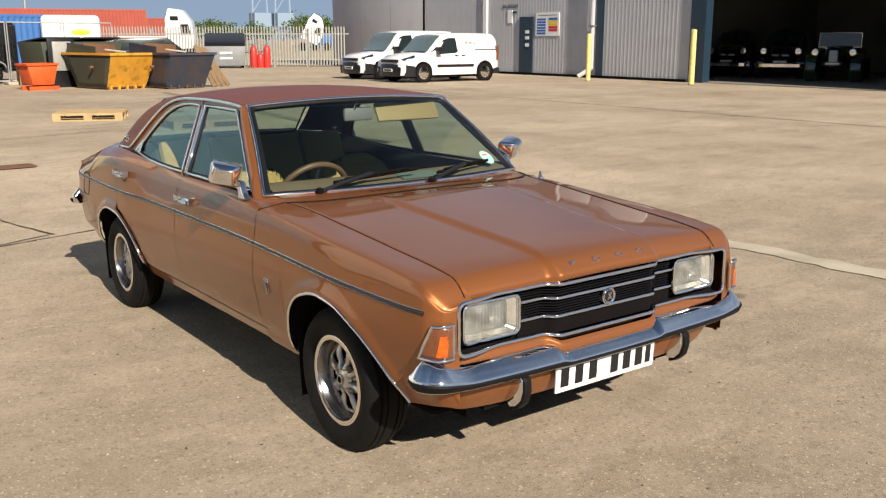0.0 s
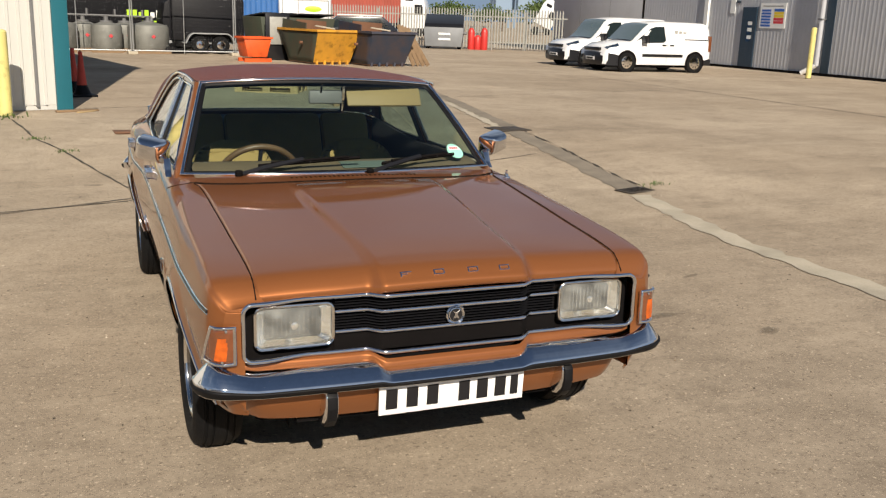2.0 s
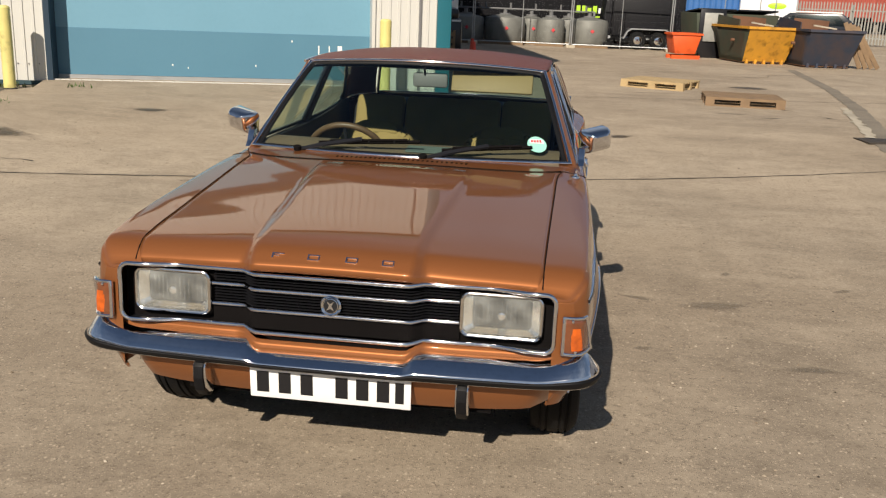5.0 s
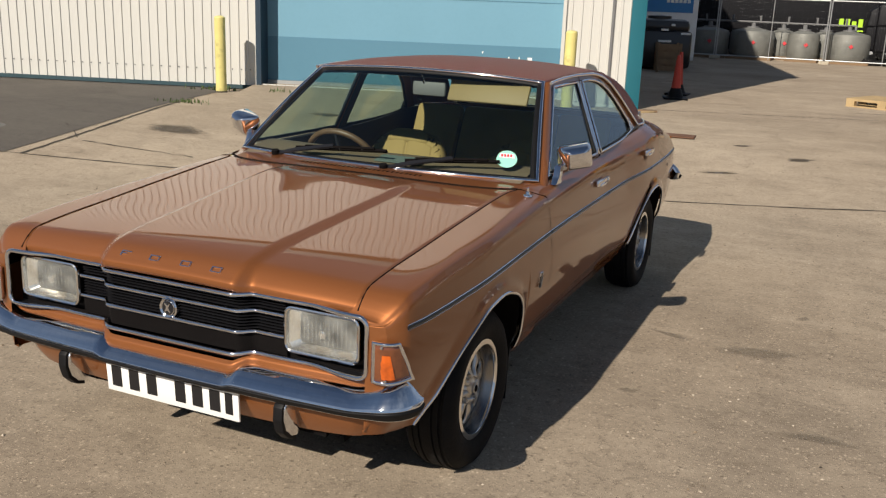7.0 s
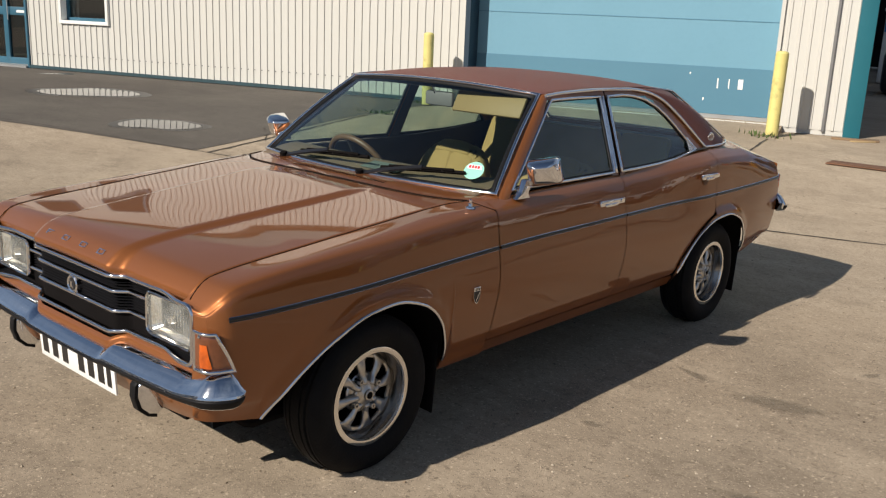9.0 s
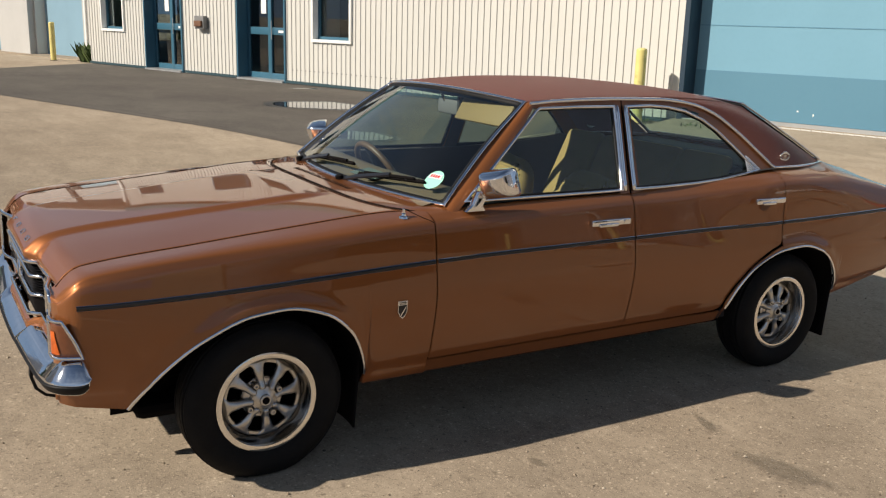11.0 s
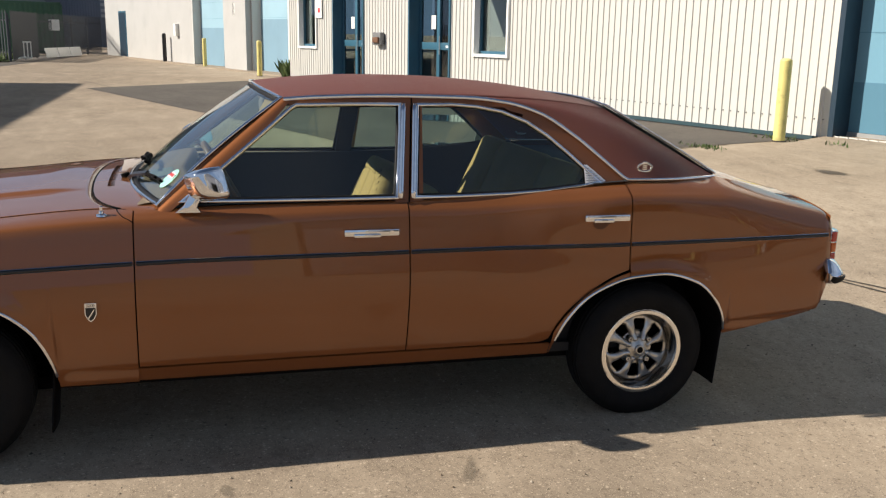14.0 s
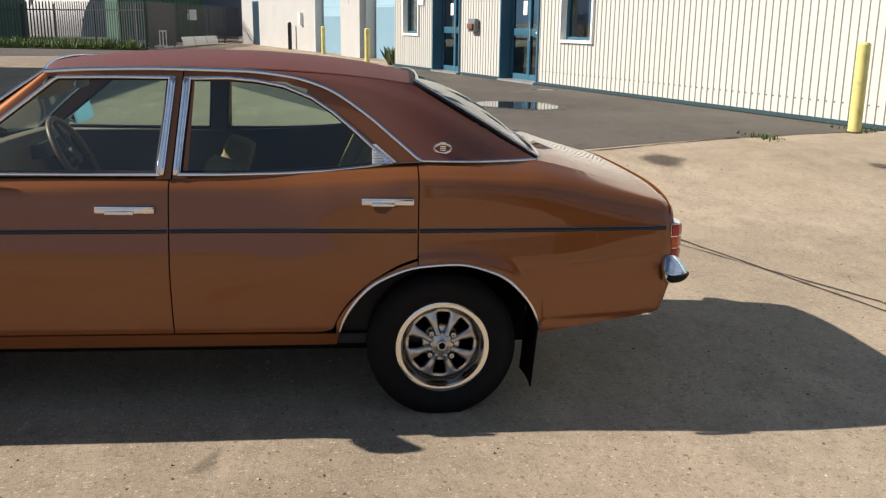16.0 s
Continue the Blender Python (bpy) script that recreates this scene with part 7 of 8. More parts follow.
def heras(x, y, rot, n):
    """A temporary mesh fence panel on concrete feet."""
    o = thing("mesh_fence_panel", pose(x, y, GZ, 0, 0, rot), "galvanised temporary mesh fence panel on concrete feet", "fence", "mesh fence panels")
    for z in (.12, 1.95):
        part("tube_rail", cyl_bm((-1.65, 0, z), (1.65, 0, z), .021, 8), M["steel"], o)
    for xx in (-1.65, 0, 1.65):
        part("tube_post", cyl_bm((xx, 0, .04), (xx, 0, 1.95), .021 if xx else .014, 8), M["steel"], o)
    b = None
    for k in range(40):
        xx = -1.6 + .08 * k
        b = cyl_bm((xx, 0, .12), (xx, 0, 1.95), .0005, 3, None, b)
    for k in range(8):
        b = cyl_bm((-1.62, 0, .3 + .22 * k), (1.62, 0, .3 + .22 * k), .0005, 3, None, b)
    tagged(part("wire_mesh", b, M["steel"], o), kind="stuff")
    for xx in (-1.65, 1.65):
        part("foot", box_bm(xx - .12, xx + .12, -.32, .32, 0, .11, .02), M["patch"], o)


for k in range(4):
    heras(-4.3 + 3.36 * k, 27.75 + .10 * k, 2, k)


def tank(x, y, r, h, mm=None, mark=True):
    o = thing("chemical_tank", pose(x, y, GZ), "grey plastic drum tank with fittings on a pallet", "tank", "chemical tanks")
    part("tank_body", lathe_bm([(0, .12), (r * .96, .12), (r, .2), (r, h * .82), (r * .93, h * .9), (r * .3, h), (0, h)], 28), mm or M["tank"], o, "", 40)
    part("valve", cyl_bm((0, 0, h), (0, 0, h + .18), .07), M["grey"], o)
    part("lid_ring", lathe_bm([(.20, h - .02), (.20, h + .04), (0, h + .05)], 16), M["grey"], o)
    part("pallet_base", box_bm(-r, r, -r, r, 0, .12), M["oldtimber"], o)
    if mark:
        part("hazard_mark", moved(box_bm(-.05, .05, -.005, .005, -.05, .05), Matrix.Translation((.12, -r - .006, h * .55)) @ Matrix.Rotation(radians(45), 4, "Y")), M["redink"], o)


for k, (x, y, r, h) in enumerate(((-4.45, 28.75, .62, 1.0), (-3.00, 28.75, .66, 1.0), (-1.62, 28.95, .72, 1.02), (-.72, 29.7, .45, 1.0), (0.0, 28.95, .50, 1.0), (.62, 29.75, .42, 1.0), (1.35, 29.05, .68, 1.03))):
    tank(x, y, r, h)
pr = thing("pipe_rail", pose(-1.48, 29.63, GZ), "raised white pipe with taps above the tanks", "pipe")
part("pipe_run", cyl_bm((-4, 0, 1.22), (3, 0, 1.20), .03), M["grey"], pr)
for k in range(8):
    part("tap", cyl_bm((-3.6 + .9 * k, 0, 1.18), (-3.6 + .9 * k, 0, 1.42), .035), M["grey"], pr)
for xx in (-4, 3):
    part("stand", cyl_bm((xx, 0, 0), (xx, 0, 1.22), .04), M["steel"], pr)
th = thing("tyre_heap", pose(2.28, 28.88, GZ), "heap of worn black tyres", "tyres")
for k in range(6):
    part("heap_tyre", moved(lathe_bm([(.18, -.09), (.28, -.10), (.32, 0), (.28, .10), (.18, .09)], 18), Matrix.Translation((.3 * (k % 3) - .3, .1 * k, .12 + .22 * (k // 2))) @ Matrix.Rotation(radians(10 * k), 4, "X")), M["tyre"], th)

# black tank trailer
tr = thing("box_trailer", pose(3.35, 29.75, GZ, 0, 0, 4), "black twin-axle box trailer with silver mudguards", "trailer")
part("trailer_body", box_bm(-1.28, 1.25, -.72, .72, .42, 1.92, .10), M["trailer"], tr, "plain black box body")
part("nose_cone", prism_bm([(-1.27, .46), (-1.27, 1.86), (-1.50, 1.70), (-1.58, 1.1), (-1.46, .50)], -.66, .66, "y", None, .05), M["trailer"], tr)
part("roof_cap", box_bm(-1.22, 1.18, -.66, .66, 1.90, 1.97, .03), M["trailer"], tr)
part("chassis", box_bm(-2.3, 1.3, -.6, .6, .34, .44), M["steel"], tr)
for xx in (-.36, .36):
    w = part("trailer_wheel", moved(lathe_bm([(.15, -.10), (.27, -.10), (.31, -.05), (.31, .05), (.27, .10), (.15, .10)], 28, "y"), Matrix.Translation((xx, -.80, .31))), M["tyre"], tr)
    part("trailer_rim", moved(lathe_bm([(0, -.07), (.08, -.08), (.14, -.06), (.17, -.10)], 24, "y"), Matrix.Translation((xx, -.80, .31))), M["rimring"], w)
part("mudguard", sweep_bm([(-.86, -.82, .36), (-.72, -.82, .62), (-.6, -.82, .70), (.6, -.82, .70), (.72, -.82, .62), (.86, -.82, .36)], [(-.13, -.02), (.13, -.02), (.13, .02), (-.13, .02)]), M["steel"], tr)
part("drawbar", cyl_bm((-2.2, 0, .45), (-3.1, 0, .45), .05), M["steel"], tr)
# dark curtain-sided body behind the tanks, with lime print as plain bars
cu = thing("dark_curtain_trailer", pose(-1.95, 32.82, GZ, 0, 0, 4), "long black curtain-sided trailer with lime print", "trailer")
part("curtain", box_bm(-7.5, 6.5, 0, 2.4, .9, 4.0, .03), M["trailer"], cu)
part("skirt", box_bm(-7.5, 6.5, .2, 2.2, .15, .9), M["trailer"], cu)
for xx in (-6.8, -5.5, 4.6, 5.8):
    part("trailer_wheel", moved(lathe_bm([(0, -.12), (.3, -.14), (.45, -.1), (.5, .1)], 20, "y"), Matrix.Translation((xx, .5, .5))), M["tyre"], cu)
for k in range(7):
    part("print_bar", box_bm(2.85 + .215 * k, 3.00 + .215 * k, -.03, -.005, 1.14, 1.42 if k not in (2, 4) else 1.34), M["lime"] if k < 4 else M["white2"], cu)
part("print_bar", box_bm(3.4, 4.3, -.03, -.005, .98, 1.03), M["lime"], cu)
part("print_bar", box_bm(3.7, 4.0, .165, .195, .45, .78), M["lime"], cu)
# tanks and crate beside the workshop corner
ft = thing("fuel_tank", pose(-3.05, 20.35, GZ, 0, 0, 17), "black plastic fuel tank with white labels", "tank")
part("tank_shell", box_bm(-.95, .80, -.6, .8, .05, .98, .10), M["black"], ft)
part("tank_top", box_bm(-.80, .74, -.5, .7, .90, 1.26, .14), M["black"], ft)
part("tank_cap", lathe_bm([(.3, 1.26), (.3, 1.33), (0, 1.36)], 20), M["black"], ft)
for xx, z, w in ((.10, 1.00, .09), (.30, 1.12, .05), (.62, .92, .12), (.12, .72, .16)):
    part("label_bar", box_bm(xx - w, xx + w, -.615, -.500 if z > .95 else -.603, z - .025, z + .025), M["white2"], ft)
ct = thing("timber_crate", pose(-2.56, 19.35, GZ, 0, 0, 17), "slatted timber crate standing on the ground", "crate")
for k in range(4):
    part("slat", box_bm(-.28, .28, -.36, -.33, .04 + .17 * k, .15 + .17 * k), M["oldtimber"], ct)
for sx in (-.29, .23):
    for sy in (-.33, .30):
        part("corner_post", box_bm(sx, sx + .06, sy, sy + .06, 0, .70), M["oldtimber"], ct)
part("crate_back", box_bm(-.27, .27, .25, .30, .05, .66), M["oldtimber"], ct)
ad = thing("blue_white_tank", pose(-3.75, 24.6, GZ, 0, 0, 10), "tall white tank cabinet with a blue header panel", "tank")
part("cabinet", box_bm(-1.6, .95, 0, 1.6, .02, 1.98, .04), M["white2"], ad)
part("cabinet_roof", box_bm(-1.64, .99, -.04, 1.64, 1.98, 2.06, .01), M["white2"], ad)
part("blue_panel", box_bm(-1.58, .80, -.012, .0, 1.42, 1.95), M["adblue"], ad)
part("round_emblem", moved(lathe_bm([(0, -.012), (.26, -.010), (.27, 0)], 28, "y"), Matrix.Translation((-.85, -.014, 1.38))), M["signblue"], ad, "round blue emblem with pale bar")
part("emblem_bar", box_bm(-1.02, -.68, -.032, -.026, 1.33, 1.41), M["white2"], ad)
for k in range(6):
    part("print_bar", box_bm(.02 + .12 * k, .11 + .12 * k, -.02, -.012, 1.70, 1.82), M["white2"], ad)
for k in range(3):
    ib = thing("liquid_tote", pose(-4.6 + .85 * k, 25.2 + .15 * k, GZ + 2.06, 0, 0, 10), "caged plastic liquid tote on a cabinet roof", "tank", "liquid totes")
    part("tote_body", box_bm(-.38, .38, -.38, .38, .08, .75, .06), M["tank"], ib)
    part("tote_base", box_bm(-.40, .40, -.40, .40, 0, .08), M["steel"], ib)
    for xx in (-.39, 0, .39):
        part("cage_bar", box_bm(xx - .012, xx + .012, -.40, -.385, .05, .78), M["steel"], ib)


# ---- vans and other vehicles ----
def van(x, y, rot, length, height, label):
    """A small white panel van, nose towards -x in its own frame."""
    o = thing("panel_van", pose(x, y, GZ, 0, 0, rot), label, "van", "white vans")
    L, W, H = length, .90, height
    f = -L * .5
    sh = .93
    ST = [(f + .02, .60, .70, .45), (f + .06, .74, .77, .56), (f + .20, .84, .84, .66), (f + .50, .92, .88, .74), (f + 1.00, .99, .90, .80), (f + 1.28, 1.22, .90, .77), (f + 1.62, H - .10, .90, .75), (f + 1.85, H - .03, .90, .74), (f + 2.3, H, .90, .74), (L / 2 - .25, H - .01, .90, .74), (L / 2 - .06, H - .07, .88, .72), (L / 2 - .01, H - .16, .86, .71)]
    top = smooth_keys([(a[0], a[1]) for a in ST])
    wid = smooth_keys([(a[0], a[2]) for a in ST])
    rof = smooth_keys([(a[0], a[3]) for a in ST])

    def side_y(px, pz):
        zt, w, wr = top(px), wid(px), rof(px)
        s0 = min(sh, zt - .10)
        return w if pz <= s0 else w + (wr - w) * min(1.0, (pz - s0) / max(.02, zt - .06 - s0))

    def shell(u, v):
        px = f + .02 + (L - .03) * u
        zt, w, wr = top(px), wid(px), rof(px)
        s0 = min(sh, zt - .10)
        prof = [(-w + .04, .24), (-w, .34), (-w, s0), (-(w * .45 + wr * .55), s0 + (zt - .06 - s0) * .55), (-wr, zt - .06), (-wr + .09, zt - .005), (0, zt + .025)]
        prof += [(-q[0], q[1]) for q in prof[-2::-1]]
        q = prof[round(v * 12)]
        return (px, q[0], q[1])
    part("van_body", grid_bm(shell, 70, 12), M["vanwhite"], o, "", 38)
    part("tail_panel", grid_bm(lambda u, v: (L / 2 - .012 + .012 * math.sin(math.pi * v), (2 * u - 1) * (.86 - .15 * max(0.0, (v - .5) * 2)), .26 + (H - .18 - .26) * v), 8, 8), M["vanwhite"], o, "", 40)
    part("underbody", box_bm(f + .25, L / 2 - .2, -.78, .78, .16, .30), M["dark"], o)
    wsx = grid_bm(lambda u, v: (f + 1.03 + .62 * v - .010, (2 * u - 1) * (rof(f + 1.03 + .62 * v) - .05 + .02 * v), top(f + 1.03 + .62 * v) + .022 * (1 - (2 * u - 1) ** 2) + .012), 8, 8)
    part("windscreen", wsx, M["vanscreen"], o, "pale green windscreen reflecting the sky")
    part("scuttle", grid_bm(lambda u, v: (f + .93 + .09 * v, (2 * u - 1) * .74, top(f + .93 + .09 * v) + .020 * (1 - (2 * u - 1) ** 2) + .012), 8, 2), M["black"], o)
    for sy in (-1, 1):
        def yy(px, pz, out=.010):
            return sy * (side_y(px, pz) + out)
        win = [(f + 1.12, .98), (f + 1.30, 1.10), (f + 1.70, H - .22), (f + 1.90, H - .16), (f + 2.22, H - .15), (f + 2.26, 1.02), (f + 2.14, .96), (f + 1.55, .94)]
        b = bmesh.new()
        b.faces.new([b.verts.new((px, yy(px, pz), pz)) for px, pz in win])
        part("cab_window", b, M["vanglass"], o, "dark cab window")
        part("side_rubbing_strip", box_bm(f + 1.38, L / 2 - 1.12, yy(0, .6, -.004), yy(0, .6, .016), .50, .59, .004), M["black"], o)
        part("door_rail", box_bm(f + 3.0, L / 2 - .12, yy(.5, 1.08, -.006), yy(.5, 1.08, .006), 1.05, 1.09), M["black"], o)
        for k in range(3):
            part("faded_print", box_bm(f + 2.62 + .17 * k, f + 2.74 + .17 * k, yy(.5, 1.28, -.008), yy(.5, 1.28, .006), 1.22 + .02 * k, 1.36 - .02 * k), M["palefence"], o)
        part("wing_mirror", box_bm(f + 1.34, f + 1.48, sy * .88, sy * 1.06, .96, 1.14, .03), M["black"], o)
        for hx in (f + 2.12, f + 2.42):
            part("door_handle", box_bm(hx, hx + .14, yy(hx, .88, -.004), yy(hx, .88, .018), .86, .90, .004), M["black"], o)
        part("door_gap", box_bm(f + 2.31, f + 2.318, yy(0, .6, -.004), yy(0, .6, .002), .34, .93), M["grey"], o)
        part("tail_lamp", box_bm(L / 2 - .10, L / 2 + .004, sy * .80, sy * .885, .70, 1.20, .01), M["smoke"], o)
        part("headlamp", grid_bm(lambda u, v: (f + .12 + .36 * u, sy * (side_y(f + .12 + .36 * u, .70) + .006 - .26 * v * (1 - .7 * u)), .70 + .13 * u + .075 * v), 6, 3), M["bowl"], o, "clear headlamp")
        for wx in (f + .80, L / 2 - .62):
            part("wheel_arch", moved(lathe_bm([(0, 0), (.36, 0), (.372, .0)], 28, "y"), Matrix.Translation((wx, sy * (side_y(wx, .4) + .004), .33))), M["dark"], o)
            w = part("van_wheel", moved(lathe_bm([(.19, -.09), (.30, -.10), (.315, 0), (.30, .10), (.19, .09)], 28, "y"), Matrix.Translation((wx, sy * (W - .085), .315))), M["tyre"], o)
            tr_ = part("wheel_trim", moved(lathe_bm([(0, sy * .085), (.06, sy * .092), (.20, sy * .075), (.212, sy * .03)], 24, "y"), Matrix.Translation((wx, sy * (W - .055), .315))), M["rimring"], w)
            for k in range(9):
                a = 2 * math.pi * k / 9
                slot_ = moved(box_bm(-.010, .010, -.004, .004, .10, .17, .003), Matrix.Translation((wx, sy * (W + .032), .315)) @ Matrix.Rotation(a, 4, "Y"))
                part("trim_slot", slot_, M["dark"], w)
        # lower nose cladding wrapping back to the wheel
        part("bumper_wrap", grid_bm(lambda u, v: (f + .11 + .36 * u, sy * (.80 + .105 * u ** .6), .20 + (.40 - .06 * u) * v), 8, 4), M["black"], o)
    part("front_bumper", grid_bm(lambda u, v: (f - .04 + .16 * abs(2 * u - 1) ** 3 + .10 * (v - .4) ** 2, (2 * u - 1) * .80, .20 + .40 * v), 16, 6), M["black"], o, "black plastic front bumper")
    part("upper_grille", box_bm(f - .005, f + .07, -.50, .50, .66, .76, .02), M["black"], o)
    part("plate", box_bm(f - .050, f - .030, -.26, .26, .36, .46), M["pwhite"], o)
    part("plate_bar", box_bm(f - .056, f - .049, -.20, .20, .385, .435), M["black"], o)
    part("rear_bumper", box_bm(L / 2 - .34, L / 2 + .05, -W + .0, W - .0, .24, .46, .04), M["black"], o)


van(16.80, 22.20, 0, 4.06, 1.62, "small white panel van with black bumpers, parked by the hangar")
van(17.15, 25.20, 1, 4.30, 1.72, "larger white panel van parked beside another van")


def old_car(x, y, rot, mm, label, openc=False):
    """A pre-war style car: narrow bonnet, wings, round lamps."""
    o = thing("vintage_car", pose(x, y, GZ + .03, 0, 0, rot) @ Matrix.Scale(1.13, 4), label, "car", "vintage cars")
    # bonnet narrowing to the nose, then the tub and a rounded cabin
    ST = [(-1.78, .16, .46, .90), (-1.6, .27, .44, 1.00), (-1.1, .36, .42, 1.04), (-.6, .50, .40, 1.06), (-.4, .62, .38, 1.06), (.6, .70, .38, 1.04), (1.3, .66, .40, 1.0), (1.75, .48, .46, .88)] if openc else [(-1.78, .20, .46, .92), (-1.6, .34, .44, 1.02), (-1.0, .48, .42, 1.10), (-.55, .60, .40, 1.14), (-.15, .66, .38, 1.50), (.3, .68, .38, 1.58), (.9, .66, .38, 1.54), (1.4, .58, .40, 1.25), (1.8, .44, .46, .90)]
    sec = [smooth_keys([(q[0], q[k]) for q in ST]) for k in (1, 2, 3)]

    def hull(u, v):
        yv = ST[0][0] + (ST[-1][0] - ST[0][0]) * u
        w, z0, z1 = (c(yv) for c in sec)
        a = 2 * math.pi * v
        cx, cz = math.cos(a), math.sin(a)
        return (w * math.copysign(abs(cx) ** .7, cx), yv, (z0 + z1) / 2 + (z1 - z0) / 2 * math.copysign(abs(cz) ** .8, cz))
    part("car_body", grid_bm(hull, 28, 24), mm, o, "", 50)
    if not openc:
        for sx in (-.27, .27):
            part("windscreen_half", grid_bm(lambda u, v: (sx - .21 + .42 * u, -.52 + .30 * v - .02, 1.17 + .29 * v), 2, 2), M["vanglass"], o)
    for sx in (-1, 1):
        part("front_wing", moved(lathe_bm([(.36, -.16), (.42, -.12), (.44, 0), (.42, .12), (.36, .16)], 24, "x"), Matrix.Translation((sx * .62, -1.35, .38)) @ Matrix.Diagonal((1.15, 1.1, 1.05, 1))), mm, o, "", 40)
        part("lamp", moved(lathe_bm([(0, -.03), (.09, -.02), (.11, .02), (.08, .10), (0, .14)], 20, "y"), Matrix.Translation((sx * .52, -1.80, .86))), M["bowl"], o, "round chrome headlamp")
        for yy in (-1.35, 1.25):
            w = part("car_wheel", moved(lathe_bm([(.20, -.07), (.32, -.07), (.34, 0), (.32, .07), (.20, .07)], 28, "x"), Matrix.Translation((sx * .66, yy, .34))), M["tyre"], o)
            part("wire_rim", moved(lathe_bm([(0, sx * .05), (.06, sx * .06), (.20, sx * .03)], 20, "x"), Matrix.Translation((sx * .66, yy, .34))), M["rimring"], w)
    if openc:
        part("radiator", box_bm(-.13, .13, -1.84, -1.76, .46, .92, .04), M["steel"], o, "upright narrow radiator")
    else:
        for sx in (-.15, .15):
            part("grille_opening", box_bm(sx - .11, sx + .11, -1.83, -1.79, .70, .76, .015), M["steel"], o, "low bright grille opening")
        part("bonnet_mascot", lathe_bm([(.03, 1.02), (.035, 1.06), (.012, 1.12), (0, 1.14)], 10), M["chrome"], o)
    if openc:
        part("windscreen_frame", sweep_bm([(-.6, -.5, 1.0), (.6, -.5, 1.0), (.6, -.42, 1.42), (-.6, -.42, 1.42)], circ(.015, 6), True, (0, 1, .2)), M["chrome"], o)
        part("windscreen_pane", grid_bm(lambda u, v: ((2 * u - 1) * .6, -.5 + .08 * v, 1.0 + .42 * v), 2, 2), M["bglass"], o)
    else:
        part("bumper", sweep_bm([(-.78, -1.75, .42), (-.6, -1.95, .42), (0, -2.0, .42), (.6, -1.95, .42), (.78, -1.75, .42)], [(-.015, -.05), (.015, -.05), (.015, .05), (-.015, .05)]), M["chrome"], o, "chrome bumper")
    part("plate", box_bm(-.24, .24, -1.87, -1.85, .48, .58), M["black"], o)
    part("plate_bars", box_bm(-.19, .19, -1.88, -1.87, .50, .56), M["pwhite"], o)


old_car(28.8, 18.6, -64, M["seablack"], "dark old saloon car in the hangar doorway")
old_car(29.1, 16.6, -62, M["seablack"], "black pre-war saloon car with chrome bumper in the hangar")
old_car(28.3, 13.9, -66, M["seagreen"], "dark green open vintage car with folding windscreen", True)

suv = thing("estate_car", pose(9.15, 31.9, GZ, 0, 0, -14) @ Matrix.Scale(.94, 4), "dark parked estate car seen behind the skips", "car")
b = prism_bm([(-2.2, .35), (-2.2, .8), (-1.9, .95), (-1.1, 1.05), (-.4, 1.55), (1.5, 1.58), (2.1, 1.1), (2.2, .9), (2.2, .35)], -.85, .85, "y", None, .05)
part("car_body", b, M["seablack"], suv, "", 40)
for sy in (-1,):
    bb = bmesh.new()
    bb.faces.new([bb.verts.new((px, sy * .856, pz)) for px, pz in ((-.9, 1.08), (-.32, 1.48), (1.35, 1.5), (1.8, 1.12))])
    part("side_windows", bb, M["bglass"], suv)
    part("roof_bar", box_bm(-.4, 1.5, -.80, -.74, 1.58, 1.63, .01), M["white2"], suv)
    for xx in (-1.4, 1.35):
        part("car_wheel", moved(lathe_bm([(0, -.06), (.2, -.08), (.30, -.10), (.33, 0), (.30, .10)], 24, "y"), Matrix.Translation((xx, -.80, .33))), M["tyre"], suv)


# ---- containers, lorry, far fence, trees ----
def container(x, y, rot, ln, h, mm, label, z=0.0):
    o = thing("shipping_container", pose(x, y, GZ + z, 0, 0, rot), label, "container", "shipping containers")
    b = bmesh.new()
    pts = []
    k = 0
    s = -ln / 2 + .1
    while s < ln / 2 - .1:
        for f, dd in ((0, 0), (.10, 0), (.14, .04), (.24, .04)):
            pts.append((s + f, dd))
        s += .28
    for yy, sg in ((-1.22, 1), (1.22, -1)):
        vs = [(b.verts.new((px, yy + sg * d, .15)), b.verts.new((px, yy + sg * d, h - .12))) for px, d in pts]
        for p, q in zip(vs[:-1], vs[1:]):
            b.faces.new((p[0], q[0], q[1], p[1]))
    part("ribbed_sides", b, mm, o)
    part("roof_panel", box_bm(-ln / 2, ln / 2, -1.2, 1.2, h - .06, h), mm, o)
    for sx in (-1, 1):
        part("end_frame", box_bm(sx * ln / 2 - .1, sx * ln / 2 + .02, -1.22, 1.22, 0, h), mm, o)
    for yy in (-1.22, 1.14):
        part("bottom_rail", box_bm(-ln / 2, ln / 2, yy, yy + .08, 0, .16), mm, o)
        part("top_rail", box_bm(-ln / 2, ln / 2, yy, yy + .08, h - .13, h), mm, o)
    return o


container(6.2, 46.0, 4, 6.06, 2.6, M["cblue"], "blue ribbed shipping container")
container(-1.0, 44.2, 4, 6.06, 2.6, M["cblue"], "blue ribbed shipping container behind the trailer")
container(.5, 49.0, 4, 12.2, 2.6, M["cblue"], "blue ribbed shipping container behind the trailer")


